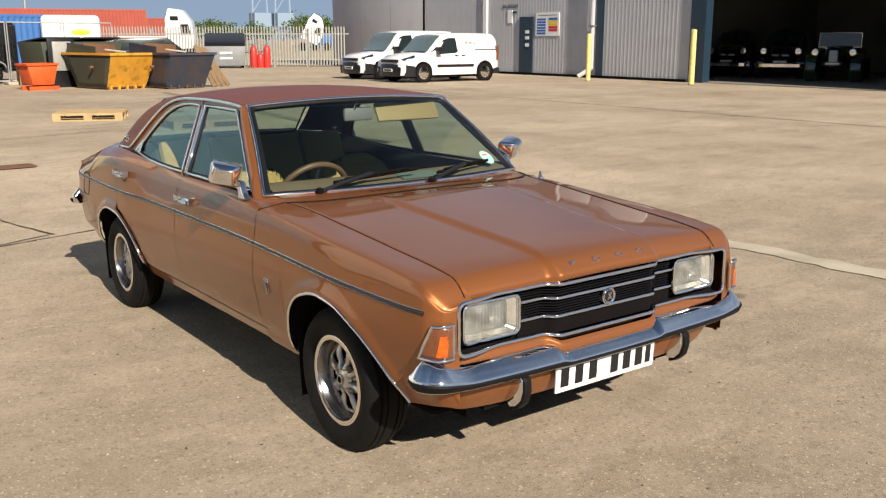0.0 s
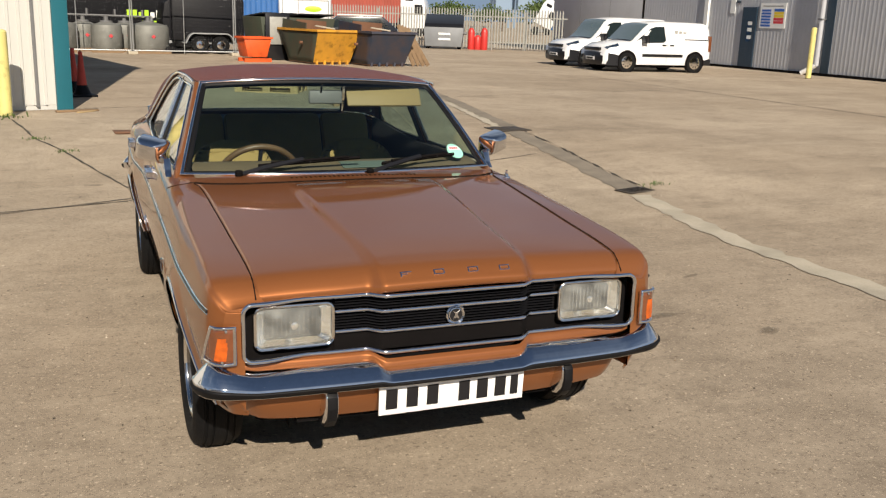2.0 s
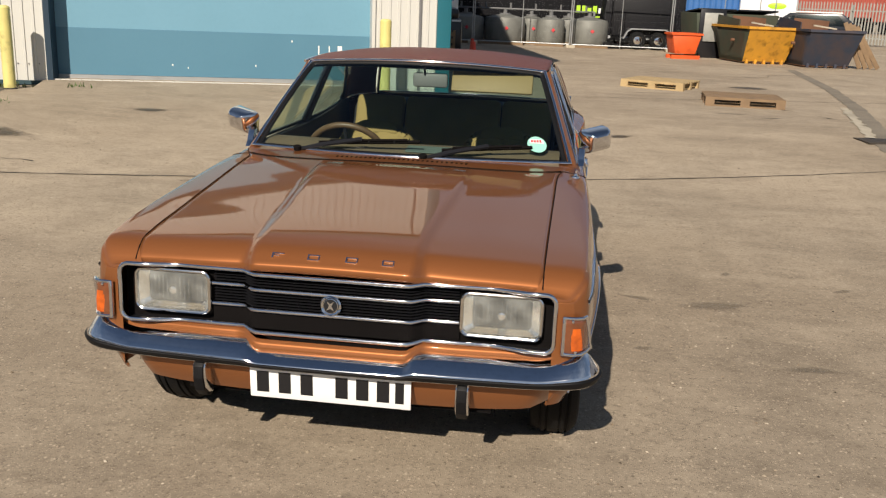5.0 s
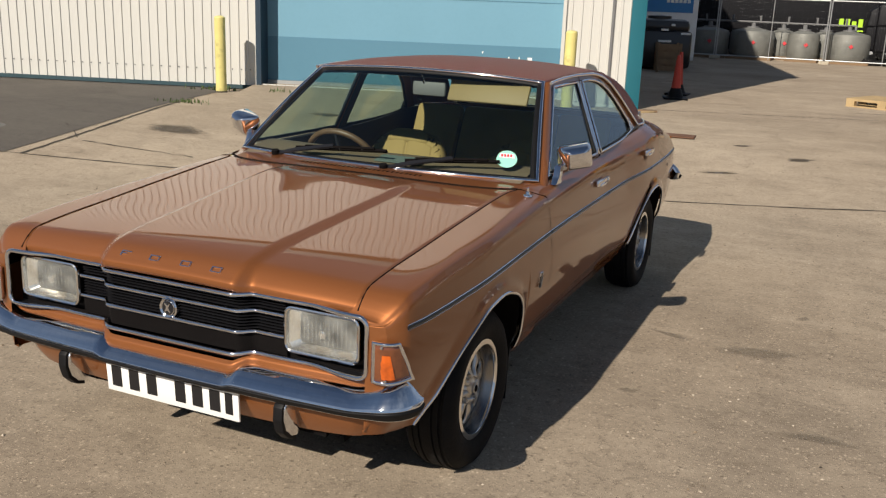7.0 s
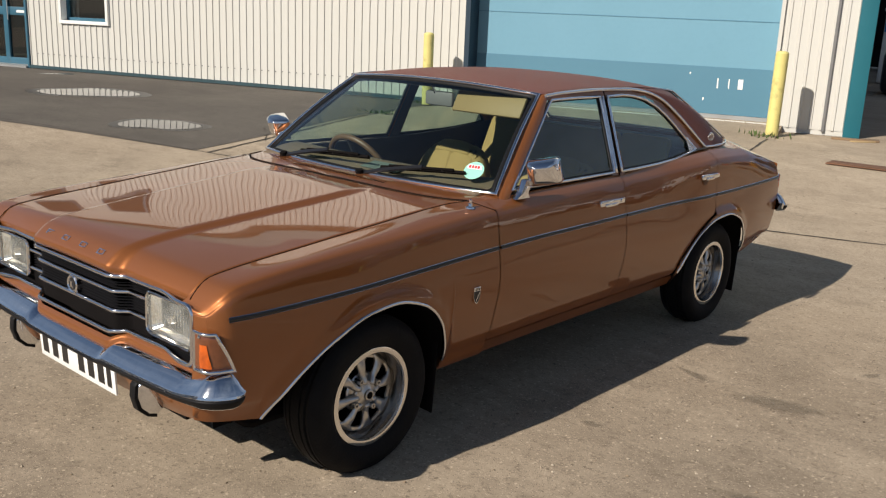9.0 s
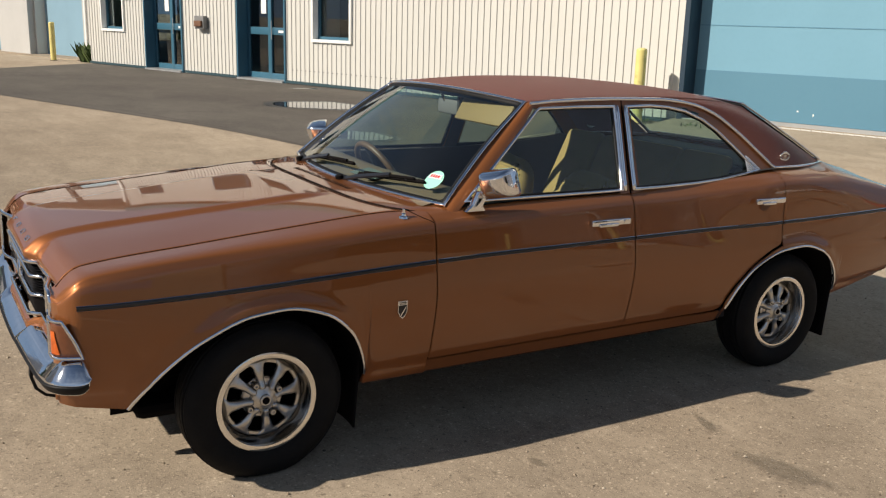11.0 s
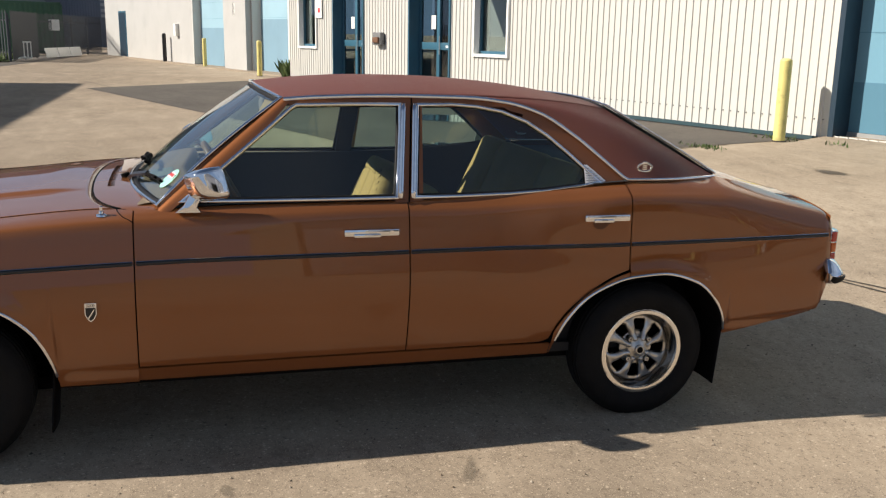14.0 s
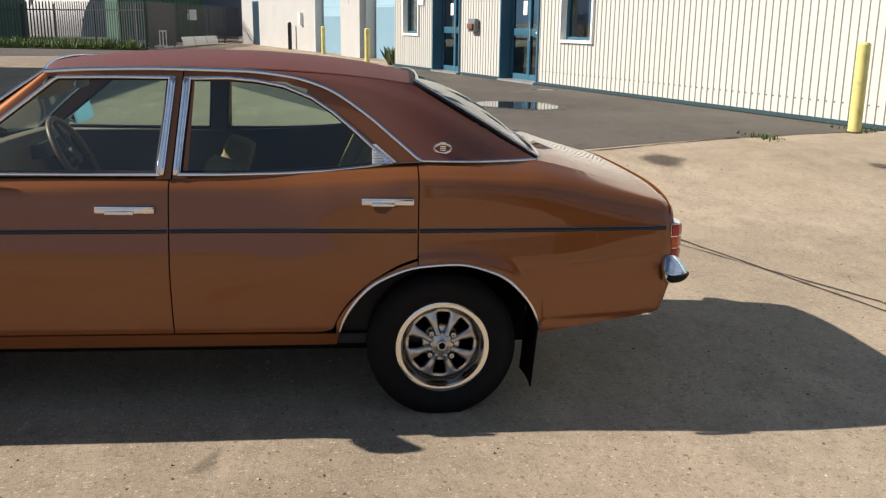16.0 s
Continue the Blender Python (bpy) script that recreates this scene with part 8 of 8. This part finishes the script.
def flatbed(x, y, rot, ln, z):
    """A low lorry trailer under a container."""
    o = thing("flatbed_trailer", pose(x, y, GZ, 0, 0, rot), "dark steel lorry trailer carrying a container", "trailer", "lorry trailers")
    part("bed", box_bm(-ln / 2, ln / 2, -1.2, 1.2, z - .25, z), M["dark"], o)
    for xx in (-ln / 2 + 1, -ln / 2 + 2.3, ln / 2 - 2.4, ln / 2 - 1.2):
        part("trailer_wheel", moved(lathe_bm([(0, -.12), (.3, -.14), (.45, -.1), (.5, .1)], 20, "y"), Matrix.Translation((xx, -1.05, .5))), M["tyre"], o)
        part("axle_block", box_bm(xx - .2, xx + .2, -.9, .9, .3, z - .25), M["dark"], o)


for x, y, ln, h in ((18.3, 75.2, 12.2, 2.45), (5.4, 78.2, 12.2, 2.4)):
    flatbed(x, y, -15, ln, 1.30)
    container(x, y, -15, ln, h, M["cred"], "red-brown shipping container on a lorry trailer", 1.30)
flatbed(24.9, 78.7, -15, 6.06, 1.0)
container(24.9, 78.7, -15, 6.06, 2.2, M["cred"], "orange-red shipping container in the distance", 1.0)
bx = thing("box_lorry", pose(9.75, 45.2, GZ, 0, 0, -12), "white box lorry with rounded front and green oval mark", "lorry")
part("lorry_box", box_bm(-.55, 2.2, -1.1, 1.1, .5, 2.58, .22), M["vanwhite"], bx)
part("box_joint", box_bm(.45, .49, -1.108, -1.098, .55, 2.45), M["grey"], bx)
part("oval_mark", moved(lathe_bm([(0, -.006), (.42, -.004), (.44, .0)], 24, "y"), Matrix.Translation((1.25, -1.105, 1.75)) @ Matrix.Diagonal((1, 1, .35, 1))), M["lime"], bx)
part("lorry_chassis", box_bm(-.6, 2.2, -.9, .9, .3, .5), M["dark"], bx)
for xx in (0, 1.5):
    part("lorry_wheel", moved(lathe_bm([(0, -.12), (.3, -.14), (.42, -.1), (.45, .1)], 20, "y"), Matrix.Translation((xx, -.95, .45))), M["tyre"], bx)
for x, y, tip in ((26.9, 72.6, 0), (52.0, 97.0, 26)):
    lo = thing("lorry_tractor", pose(x, y, GZ, 0, 0, -30), "white lorry tractor unit with roof fairing" if not tip else "white lorry tractor unit with its cab tipped forward", "lorry", "lorry tractors")
    cm = Matrix.Translation((1.0, 0, .6)) @ Matrix.Rotation(radians(tip), 4, "Y") @ Matrix.Translation((-1.0, 0, -.6))
    part("lorry_cab", moved(prism_bm([(-1.2, .6), (1.0, .6), (1.12, 1.6), (.85, 2.9), (.2, 3.75), (-.9, 3.9), (-1.2, 3.0)], -1.15, 1.15, "y", None, .08), cm), M["vanwhite"], lo)
    part("cab_window", moved(prism_bm([(.05, 1.75), (.85, 1.75), (.70, 2.6), (.05, 2.6)], -1.165, -1.15, "y"), cm), M["black"], lo)
    part("cab_vent", moved(box_bm(-.75, -.1, -1.17, -1.15, 2.9, 3.25), cm), M["black"], lo)
    part("cab_skirt", box_bm(-1.4, 1.05, -1.1, 1.1, .35, .65), M["grey"], lo)
    for xx in (-.75, .65):
        part("lorry_wheel", moved(lathe_bm([(0, -.12), (.3, -.14), (.45, -.1), (.5, .1)], 20, "y"), Matrix.Translation((xx, -1.0, .5))), M["tyre"], lo)
bc = thing("blue_plant_trailer", pose(56.0, 96.0, GZ, 0, 0, -30), "blue machinery trailer beyond the fence", "trailer")
part("trailer_box", box_bm(-3.0, 3.0, -1.1, 1.1, .6, 1.9, .05), M["cblue"], bc)
for xx in (-1.8, 1.8):
    part("trailer_wheel", moved(lathe_bm([(0, -.12), (.3, -.14), (.45, -.1), (.5, .1)], 20, "y"), Matrix.Translation((xx, -1.0, .5))), M["tyre"], bc)


def palisade(x0, y0, x1, y1, h, mm, label, pitch=.155):
    """A palisade fence: posts, two rails and pointed pales."""
    a, c = Vector((x0, y0, 0)), Vector((x1, y1, 0))
    d = c - a
    o = thing("palisade_fence", Matrix.Translation((x0, y0, GZ)) @ Matrix.Rotation(math.atan2(d.y, d.x), 4, "Z"), label, "fence")
    L = d.length
    for z in (.35, h - .45):
        part("rail", box_bm(0, L, .0, .05, z, z + .06), mm, o)
    k = 0
    while k * 2.75 <= L:
        part("post", box_bm(k * 2.75 - .04, k * 2.75 + .04, .05, .12, 0, h - .15), mm, o)
        k += 1
    b = bmesh.new()
    n = int(L / pitch)
    for i in range(n):
        s = i * pitch
        q = [b.verts.new((s + px, py, pz)) for px, py, pz in ((0, -.012, .08), (.035, -.03, .08), (.07, -.012, .08), (0, -.012, h - .1), (.035, -.03, h), (.07, -.012, h - .1))]
        b.faces.new((q[0], q[1], q[4], q[3]))
        b.faces.new((q[1], q[2], q[5], q[4]))
    tagged(part("paling", b, mm, o), kind="stuff")
    return o


palisade(10.2, 48.0, 22.6, 38.0, 2.1, M["palefence"], "pale galvanised palisade fence at the yard's end")
palisade(-44.5, -30.0, -41.8, -12.2, 2.1, M["fence"], "dark palisade fence above long grass")
palisade(-41.8, -12.2, -38.0, -7.2, 2.1, M["fence"], "dark palisade fence above long grass")
palisade(-38.0, -7.2, -43.2, -6.9, 2.1, M["fence"], "dark palisade gate leaf standing open", .11)
palisade(-43.2, -6.9, -54.0, -4.9, 2.1, M["fence"], "dark palisade fence beside the workshop")
wb = thing("waste_container", pose(16.7, 40.2, GZ, 0, 0, -25), "grey steel waste container with black lids", "bin")
part("bin_body", prism_bm([(-.92, .12), (.92, .12), (1.02, 1.08), (-1.02, 1.08)], -.7, .7, "y", None, .03), M["bingrey"], wb)
part("bin_lid", prism_bm([(-.72, 1.08), (.5, 1.08), (.74, 1.35), (.66, 1.72), (-.5, 1.25)], -.98, .98, "x", None, .02), M["black"], wb)
for sx in (-1, 1):
    part("side_trunnion", cyl_bm((sx * 1.0, -.1, .8), (sx * 1.16, -.1, .8), .07), M["grey"], wb)
    part("bin_foot", box_bm(sx * .8 - .08, sx * .8 + .08, -.5, .5, 0, .12), M["dark"], wb)
for k in range(2):
    part("print_bar", box_bm(-.25, .35, -.73, -.705, .70 - .26 * k, .80 - .26 * k), M["white2"], wb)
for x, y, h in ((18.02, 39.75, 1.10), (18.32, 39.6, .74), (18.62, 39.45, 1.12)):
    gc = thing("gas_cylinder", pose(x, y, GZ), "red gas cylinder standing upright", "gas cylinder", "gas cylinders")
    part("cylinder", lathe_bm([(0, 0), (.17, 0), (.18, .05), (.18, h * .8), (.13, h * .92), (.06, h), (0, h)], 18), M["bred"], gc, "", 40)
    part("valve_guard", lathe_bm([(.07, h - .05), (.08, h + .08), (.06, h + .08)], 12), M["grey"], gc)
gcage = thing("cylinder_cage", pose(18.4, 39.9, GZ, 0, 0, -38), "open steel rack behind gas cylinders", "rack")
for xx in (-.8, .8):
    part("upright", box_bm(xx - .03, xx + .03, -.03, .03, 0, 1.7), M["palefence"], gcage)
part("top_bar", box_bm(-.83, .83, -.03, .03, 1.64, 1.70), M["palefence"], gcage)


def tree(x, y, h, seed, n=900, label="broad leafy tree beyond the fence"):
    """A tapered trunk with limbs and a crown of many leaf clumps."""
    rnd = random.Random(seed)
    o = thing("tree", pose(x, y, GZ), label, "tree", "trees")
    tb = cyl_bm((0, 0, 0), (0, 0, h * .45), h * .03, 10, h * .018)
    tips = []
    for k in range(9):
        a = rnd.uniform(0, 6.28)
        r = rnd.uniform(.15, .38) * h
        z0 = rnd.uniform(.25, .45) * h
        tip = Vector((r * math.cos(a), r * math.sin(a), z0 + rnd.uniform(.2, .5) * h))
        cyl_bm((0, 0, z0), tip, h * .010, 6, h * .004, tb)
        tips.append(tip)
    part("trunk", tb, M["bark"], o)
    b = bmesh.new()
    for k in range(n):
        c = rnd.choice(tips)
        p = c + Vector((rnd.gauss(0, .11) * h, rnd.gauss(0, .11) * h, rnd.gauss(0, .085) * h))
        s = rnd.uniform(.02, .045) * h
        q = Euler((rnd.uniform(0, 3), rnd.uniform(0, 3), rnd.uniform(0, 6))).to_matrix()
        vs = [b.verts.new(p + q @ Vector(v) * s) for v in ((-1, -.4, 0), (0, -.8, .2), (1, -.2, 0), (.6, .7, -.1), (-.5, .8, .1))]
        b.faces.new(vs)
    part("crown", b, M["leaf"], o)


for k, (x, y, h) in enumerate(((49.7, 125.7, 4.9), (51.3, 125.1, 5.5), (52.8, 124.5, 5.2), (55.6, 123.2, 4.7), (57.1, 122.5, 5.0), (58.4, 121.9, 4.4), (62.0, 120.0, 5.6), (63.8, 119.1, 6.6), (65.3, 118.3, 6.7), (66.9, 117.4, 6.2), (68.6, 116.6, 6.0), (46.0, 127.5, 4.2))):
    tree(x, y, h * .74, 20 + k, 600)
# dock cranes far away
for x, y, h in ((89.9, 190, 40), (94.5, 188, 46)):
    cr = thing("dock_crane", pose(x, y, GZ), "tall distant dock crane", "crane", "dock cranes")
    for dx in (-2, 2):
        part("crane_leg", cyl_bm((dx, 0, 0), (dx * .5, 0, h * .8), .28, 6), M["hazeblue"], cr)
    part("crane_jib", cyl_bm((0, 0, h * .5), (5, 0, h), .3, 6), M["hazeblue"], cr)
    part("crane_house", box_bm(-2, 2, -1.5, 1.5, 4, 7), M["hazeblue"], cr)
    for k in range(5):
        part("crane_brace", cyl_bm((-2 + .2 * k, 0, 2 + 5 * k), (2 - .2 * k, 0, 7 + 5 * k), .12, 5), M["hazeblue"], cr)
lp = thing("light_mast", pose(19.0, 92.0, GZ), "tall grey lighting mast", "mast")
part("mast", cyl_bm((0, 0, 0), (0, 0, 14), .18, 10, .1), M["steel"], lp)

# ---- west end of the yard ----
for k in range(3):
    cb = thing("barrier_panel", pose(-44.4 - 1.75 * k, -6.42 + .36 * k, GZ, -14, 0, 168), "white barrier panel leaning by the fence", "barrier", "barrier panels")
    part("panel", box_bm(-.82, .82, -.02, .02, .02, .48, .015), M["white2"], cb)
    for z in (.10, .40):
        part("panel_rib", box_bm(-.80, .80, .018, .045, z - .03, z + .03), M["white2"], cb)
ps = thing("black_post", pose(-39.67, -1.20, GZ), "short black post beside the wall", "post")
part("post", lathe_bm([(.09, 0), (.09, 1.2), (.05, 1.25), (0, 1.25)], 14), M["black"], ps)
bh = thing("gate_stop", pose(-38.9, -6.75, GZ, 0, 0, 90), "small white steel gate stop with a slanting stay", "gate stop")
for xx in (-.14, 0, .14):
    part("upright", box_bm(xx - .02, xx + .02, -.02, .02, .15, .80), M["white2"], bh)
for z in (.15, .80):
    part("cross_bar", box_bm(-.17, .17, -.025, .025, z - .03, z + .03), M["white2"], bh)
part("stay", cyl_bm((-.10, 0, .18), (-.75, 0, .02), .035, 8), M["white2"], bh)
gs = thing("gate_sign", pose(-45.3, -6.40, GZ, 0, 0, 90), "white sign on the palisade fence", "sign")
part("board", box_bm(-.24, .24, -.02, .02, 1.28, 1.80), M["white2"], gs)
# warehouse with louvred panels, arched store and containers behind the fence
wh = thing("grey_warehouse", pose(-74.0, -9.57, GZ, 0, 0, 85), "blue-grey sheeted warehouse with louvred panels", "building")
b = bmesh.new()
for k in range(170):
    x0 = -14 + .2 * k
    q = [b.verts.new(p) for p in ((x0, 0, 0), (x0 + .12, 0, 0), (x0 + .15, -.05, 0), (x0 + .19, -.05, 0), (x0, 0, 8), (x0 + .12, 0, 8), (x0 + .15, -.05, 8), (x0 + .19, -.05, 8))]
    for i in range(3):
        b.faces.new((q[i], q[i + 1], q[i + 5], q[i + 4]))
part("sheeting", b, M["hutgrey"], wh)
part("wall_core", box_bm(-14, 20, .02, 12, 0, 8), M["hutgrey"], wh)
for k in range(2):
    lv = part("louvre_panel", box_bm(3.2 + 2.1 * k, 5.1 + 2.1 * k, -.12, -.06, 2.2, 4.8), M["hutgrey"], wh)
    for j in range(6):
        part("louvre_slat", box_bm(3.25 + 2.1 * k, 5.05 + 2.1 * k, -.24, -.12, 2.28 + .42 * j, 2.50 + .42 * j), M["greyclad"], lv)
# plain dark sheet laid on the wall next to the louvres
part("dark_wall_patch", box_bm(8.0, 12.5, -.08, -.055, 0, 5.2), M["dark"], wh, "dark patch on the wall beside the louvres")
hut = thing("arched_store", Matrix.Translation((-66.2, -12.6, GZ)) @ Matrix.Rotation(math.atan2(.842, -.54), 4, "Z"), "arched store with pale curved roof and grey end wall", "building")
R = 4.8


def arch(u, v):
    a = math.pi * (1 - u)
    r = R + .035 * math.sin(2 * math.pi * v * 55)
    return (r * math.cos(a), 18 * v, r * math.sin(a))


part("curved_roof", grid_bm(arch, 28, 330), M["hutroof"], hut, "pale corrugated curved roof", 30)
b = bmesh.new()
n = 96
for k in range(n):
    xs = [-R + 2 * R * (k + f) / n for f in (0, .55, .7, .9)]
    ds = (0, 0, -.03, -.03)
    lo_ = [b.verts.new((x, d, 0)) for x, d in zip(xs, ds)]
    up_ = [b.verts.new((x, d, math.sqrt(max(.01, R * R - x * x)))) for x, d in zip(xs, ds)]
    for i in range(3):
        b.faces.new((lo_[i], lo_[i + 1], up_[i + 1], up_[i]))
part("end_wall", b, M["hutgrey"], hut, "blue-grey corrugated end wall")
part("end_core", prism_bm([(R * .995 * math.cos(math.pi * k / 24), R * .995 * math.sin(math.pi * k / 24)) for k in range(25)], .02, .2, "y"), M["hutgrey"], hut)
gc_ = container(-54.6, -9.9, 118.9, 5.0, 2.85, M["cgreen"], "green container with a pale end behind the fence")
part("pale_end", box_bm(-2.545, -2.53, -1.2, 1.2, .05, 2.8), M["palegreen"], gc_, "pale green end doors")
container(-54.4, -23.8, 88, 12.2, 2.6, M["cgreen"], "dark green shipping container beyond the fence")


def weeds(name, x, y, n, spread, h, seed, label):
    """A tuft of many thin blades and small leaves."""
    rnd = random.Random(seed)
    b = bmesh.new()
    for k in range(n):
        px, py = rnd.gauss(0, spread), rnd.gauss(0, spread * .5)
        a = rnd.uniform(0, 6.28)
        hh = h * rnd.uniform(.4, 1.1)
        lean = Vector((rnd.gauss(0, .35), rnd.gauss(0, .35), 1)) * hh
        w = Vector((math.cos(a), math.sin(a), 0)) * h * .08
        p = Vector((px, py, 0))
        b.faces.new([b.verts.new(q) for q in (p - w, p + w, p + lean * .6 + w * 1.4, p + lean, p + lean * .6 - w * 1.2)])
    o = link(name, b, M["leaf"])
    o.matrix_world = pose(x, y, gz(x, y) - .01, 0, 0, 17)
    return tagged(o, label, "weeds", "weeds", "stuff")


rnd = random.Random(77)
b = bmesh.new()
for k in range(9000):
    f = rnd.random()
    px = -37.2 - 4.6 * f - rnd.random() ** 1.5 * 3.4
    py = -7.6 - 14.5 * f
    hh = rnd.uniform(.12, .42) * (.6 + .8 * rnd.random())
    a = rnd.uniform(0, 6.28)
    w = Vector((math.cos(a), math.sin(a), 0)) * .035
    p = Vector((px, py, gz(px, py) + .03))
    tip = p + Vector((rnd.gauss(0, .12), rnd.gauss(0, .12), hh))
    b.faces.new([b.verts.new(q) for q in (p - w, p + w, tip)])
tagged(link("long_grass", b, M["longgrass"]), "long rough grass growing through the fence", "grass", "", "stuff")


weeds("weeds", -6.55, 6.05, 90, .16, .07, 1, "green weeds growing from a joint")
weeds("weeds", -7.30, 7.70, 50, .18, .09, 2, "tall weeds against the wall")
weeds("weeds", -6.20, 7.85, 30, .10, .12, 3, "tall weeds against the wall")
weeds("weeds", -2.05, 8.75, 60, .15, .10, 4, "green weeds at the foot of a bollard")
weeds("weeds", -1.26, 6.29, 40, .07, .05, 5, "small weeds in a slab joint")
weeds("weeds", -1.58, 7.07, 40, .08, .05, 6, "small weeds in a slab joint")
weeds("weeds", 4.45, 3.35, 40, .10, .05, 7, "small weeds in the drain line")
weeds("shrub", -25.04, 2.89, 260, .22, .55, 8, "small dark shrub against the wall")

oc = thing("timber_offcut", pose(-1.1, 9.59, gz(-1.1, 9.59) + .0, 0, 0, 20), "broken brown timber offcut on the ground", "timber")
part("offcut", box_bm(-.30, .30, -.04, .04, 0, .03, .006), M["oldtimber"], oc)
part("splinter", moved(box_bm(-.18, .16, -.02, .02, 0, .02, .004), Matrix.Translation((.1, -.10, 0)) @ Matrix.Rotation(radians(24), 4, "Z")), M["timber"], oc)


# ---- loose grit on the slabs ----
def grit_material():
    m = bpy.data.materials.new("loose_grit")
    m.use_nodes = True
    nt = m.node_tree
    geo = nt.nodes.new("ShaderNodeNewGeometry")
    ramp = nt.nodes.new("ShaderNodeValToRGB")
    ramp.color_ramp.elements[0].color = (.045, .036, .028, 1)
    ramp.color_ramp.elements[1].color = (.56, .48, .38, 1)
    e = ramp.color_ramp.elements.new(.45)
    e.color = (.24, .18, .12, 1)
    nt.links.new(geo.outputs["Random Per Island"], ramp.inputs[0])
    nt.links.new(ramp.outputs[0], nt.nodes["Principled BSDF"].inputs["Base Color"])
    nt.nodes["Principled BSDF"].inputs["Roughness"].default_value = .85
    return m


def loose_grit(count, seed):
    """Scattered sand grains and small stones lying on the concrete."""
    rnd = random.Random(seed)
    verts, faces = [], []
    for k in range(count):
        x, y = rnd.uniform(-5.5, 6.5), rnd.uniform(-4.7, 6.5)
        r = .0026 + .0044 * rnd.random() ** 4
        if rnd.random() < .012:
            r *= 1.5
        z = gz(x, y) + r * .35
        a = rnd.uniform(0, 6.28)
        c, s = math.cos(a), math.sin(a)
        n = len(verts)
        for dx, dy in ((1.3, 0), (0, 1), (-1.1, .2), (.1, -1)):
            q = rnd.uniform(.75, 1.25) * r
            verts.append((x + (dx * c - dy * s) * q, y + (dx * s + dy * c) * q, z))
        verts.append((x, y, z + r * .7))
        verts.append((x, y, z - r * .6))
        for i in range(4):
            j = (i + 1) % 4
            faces += [(n + i, n + j, n + 4), (n + j, n + i, n + 5)]
    me = bpy.data.meshes.new("loose_grit")
    me.from_pydata(verts, [], faces)
    me.materials.append(grit_material())
    return tagged(new("loose_grit", me), "fine loose grit and small stones on concrete", "grit", "", "stuff")


loose_grit(12000, 77)
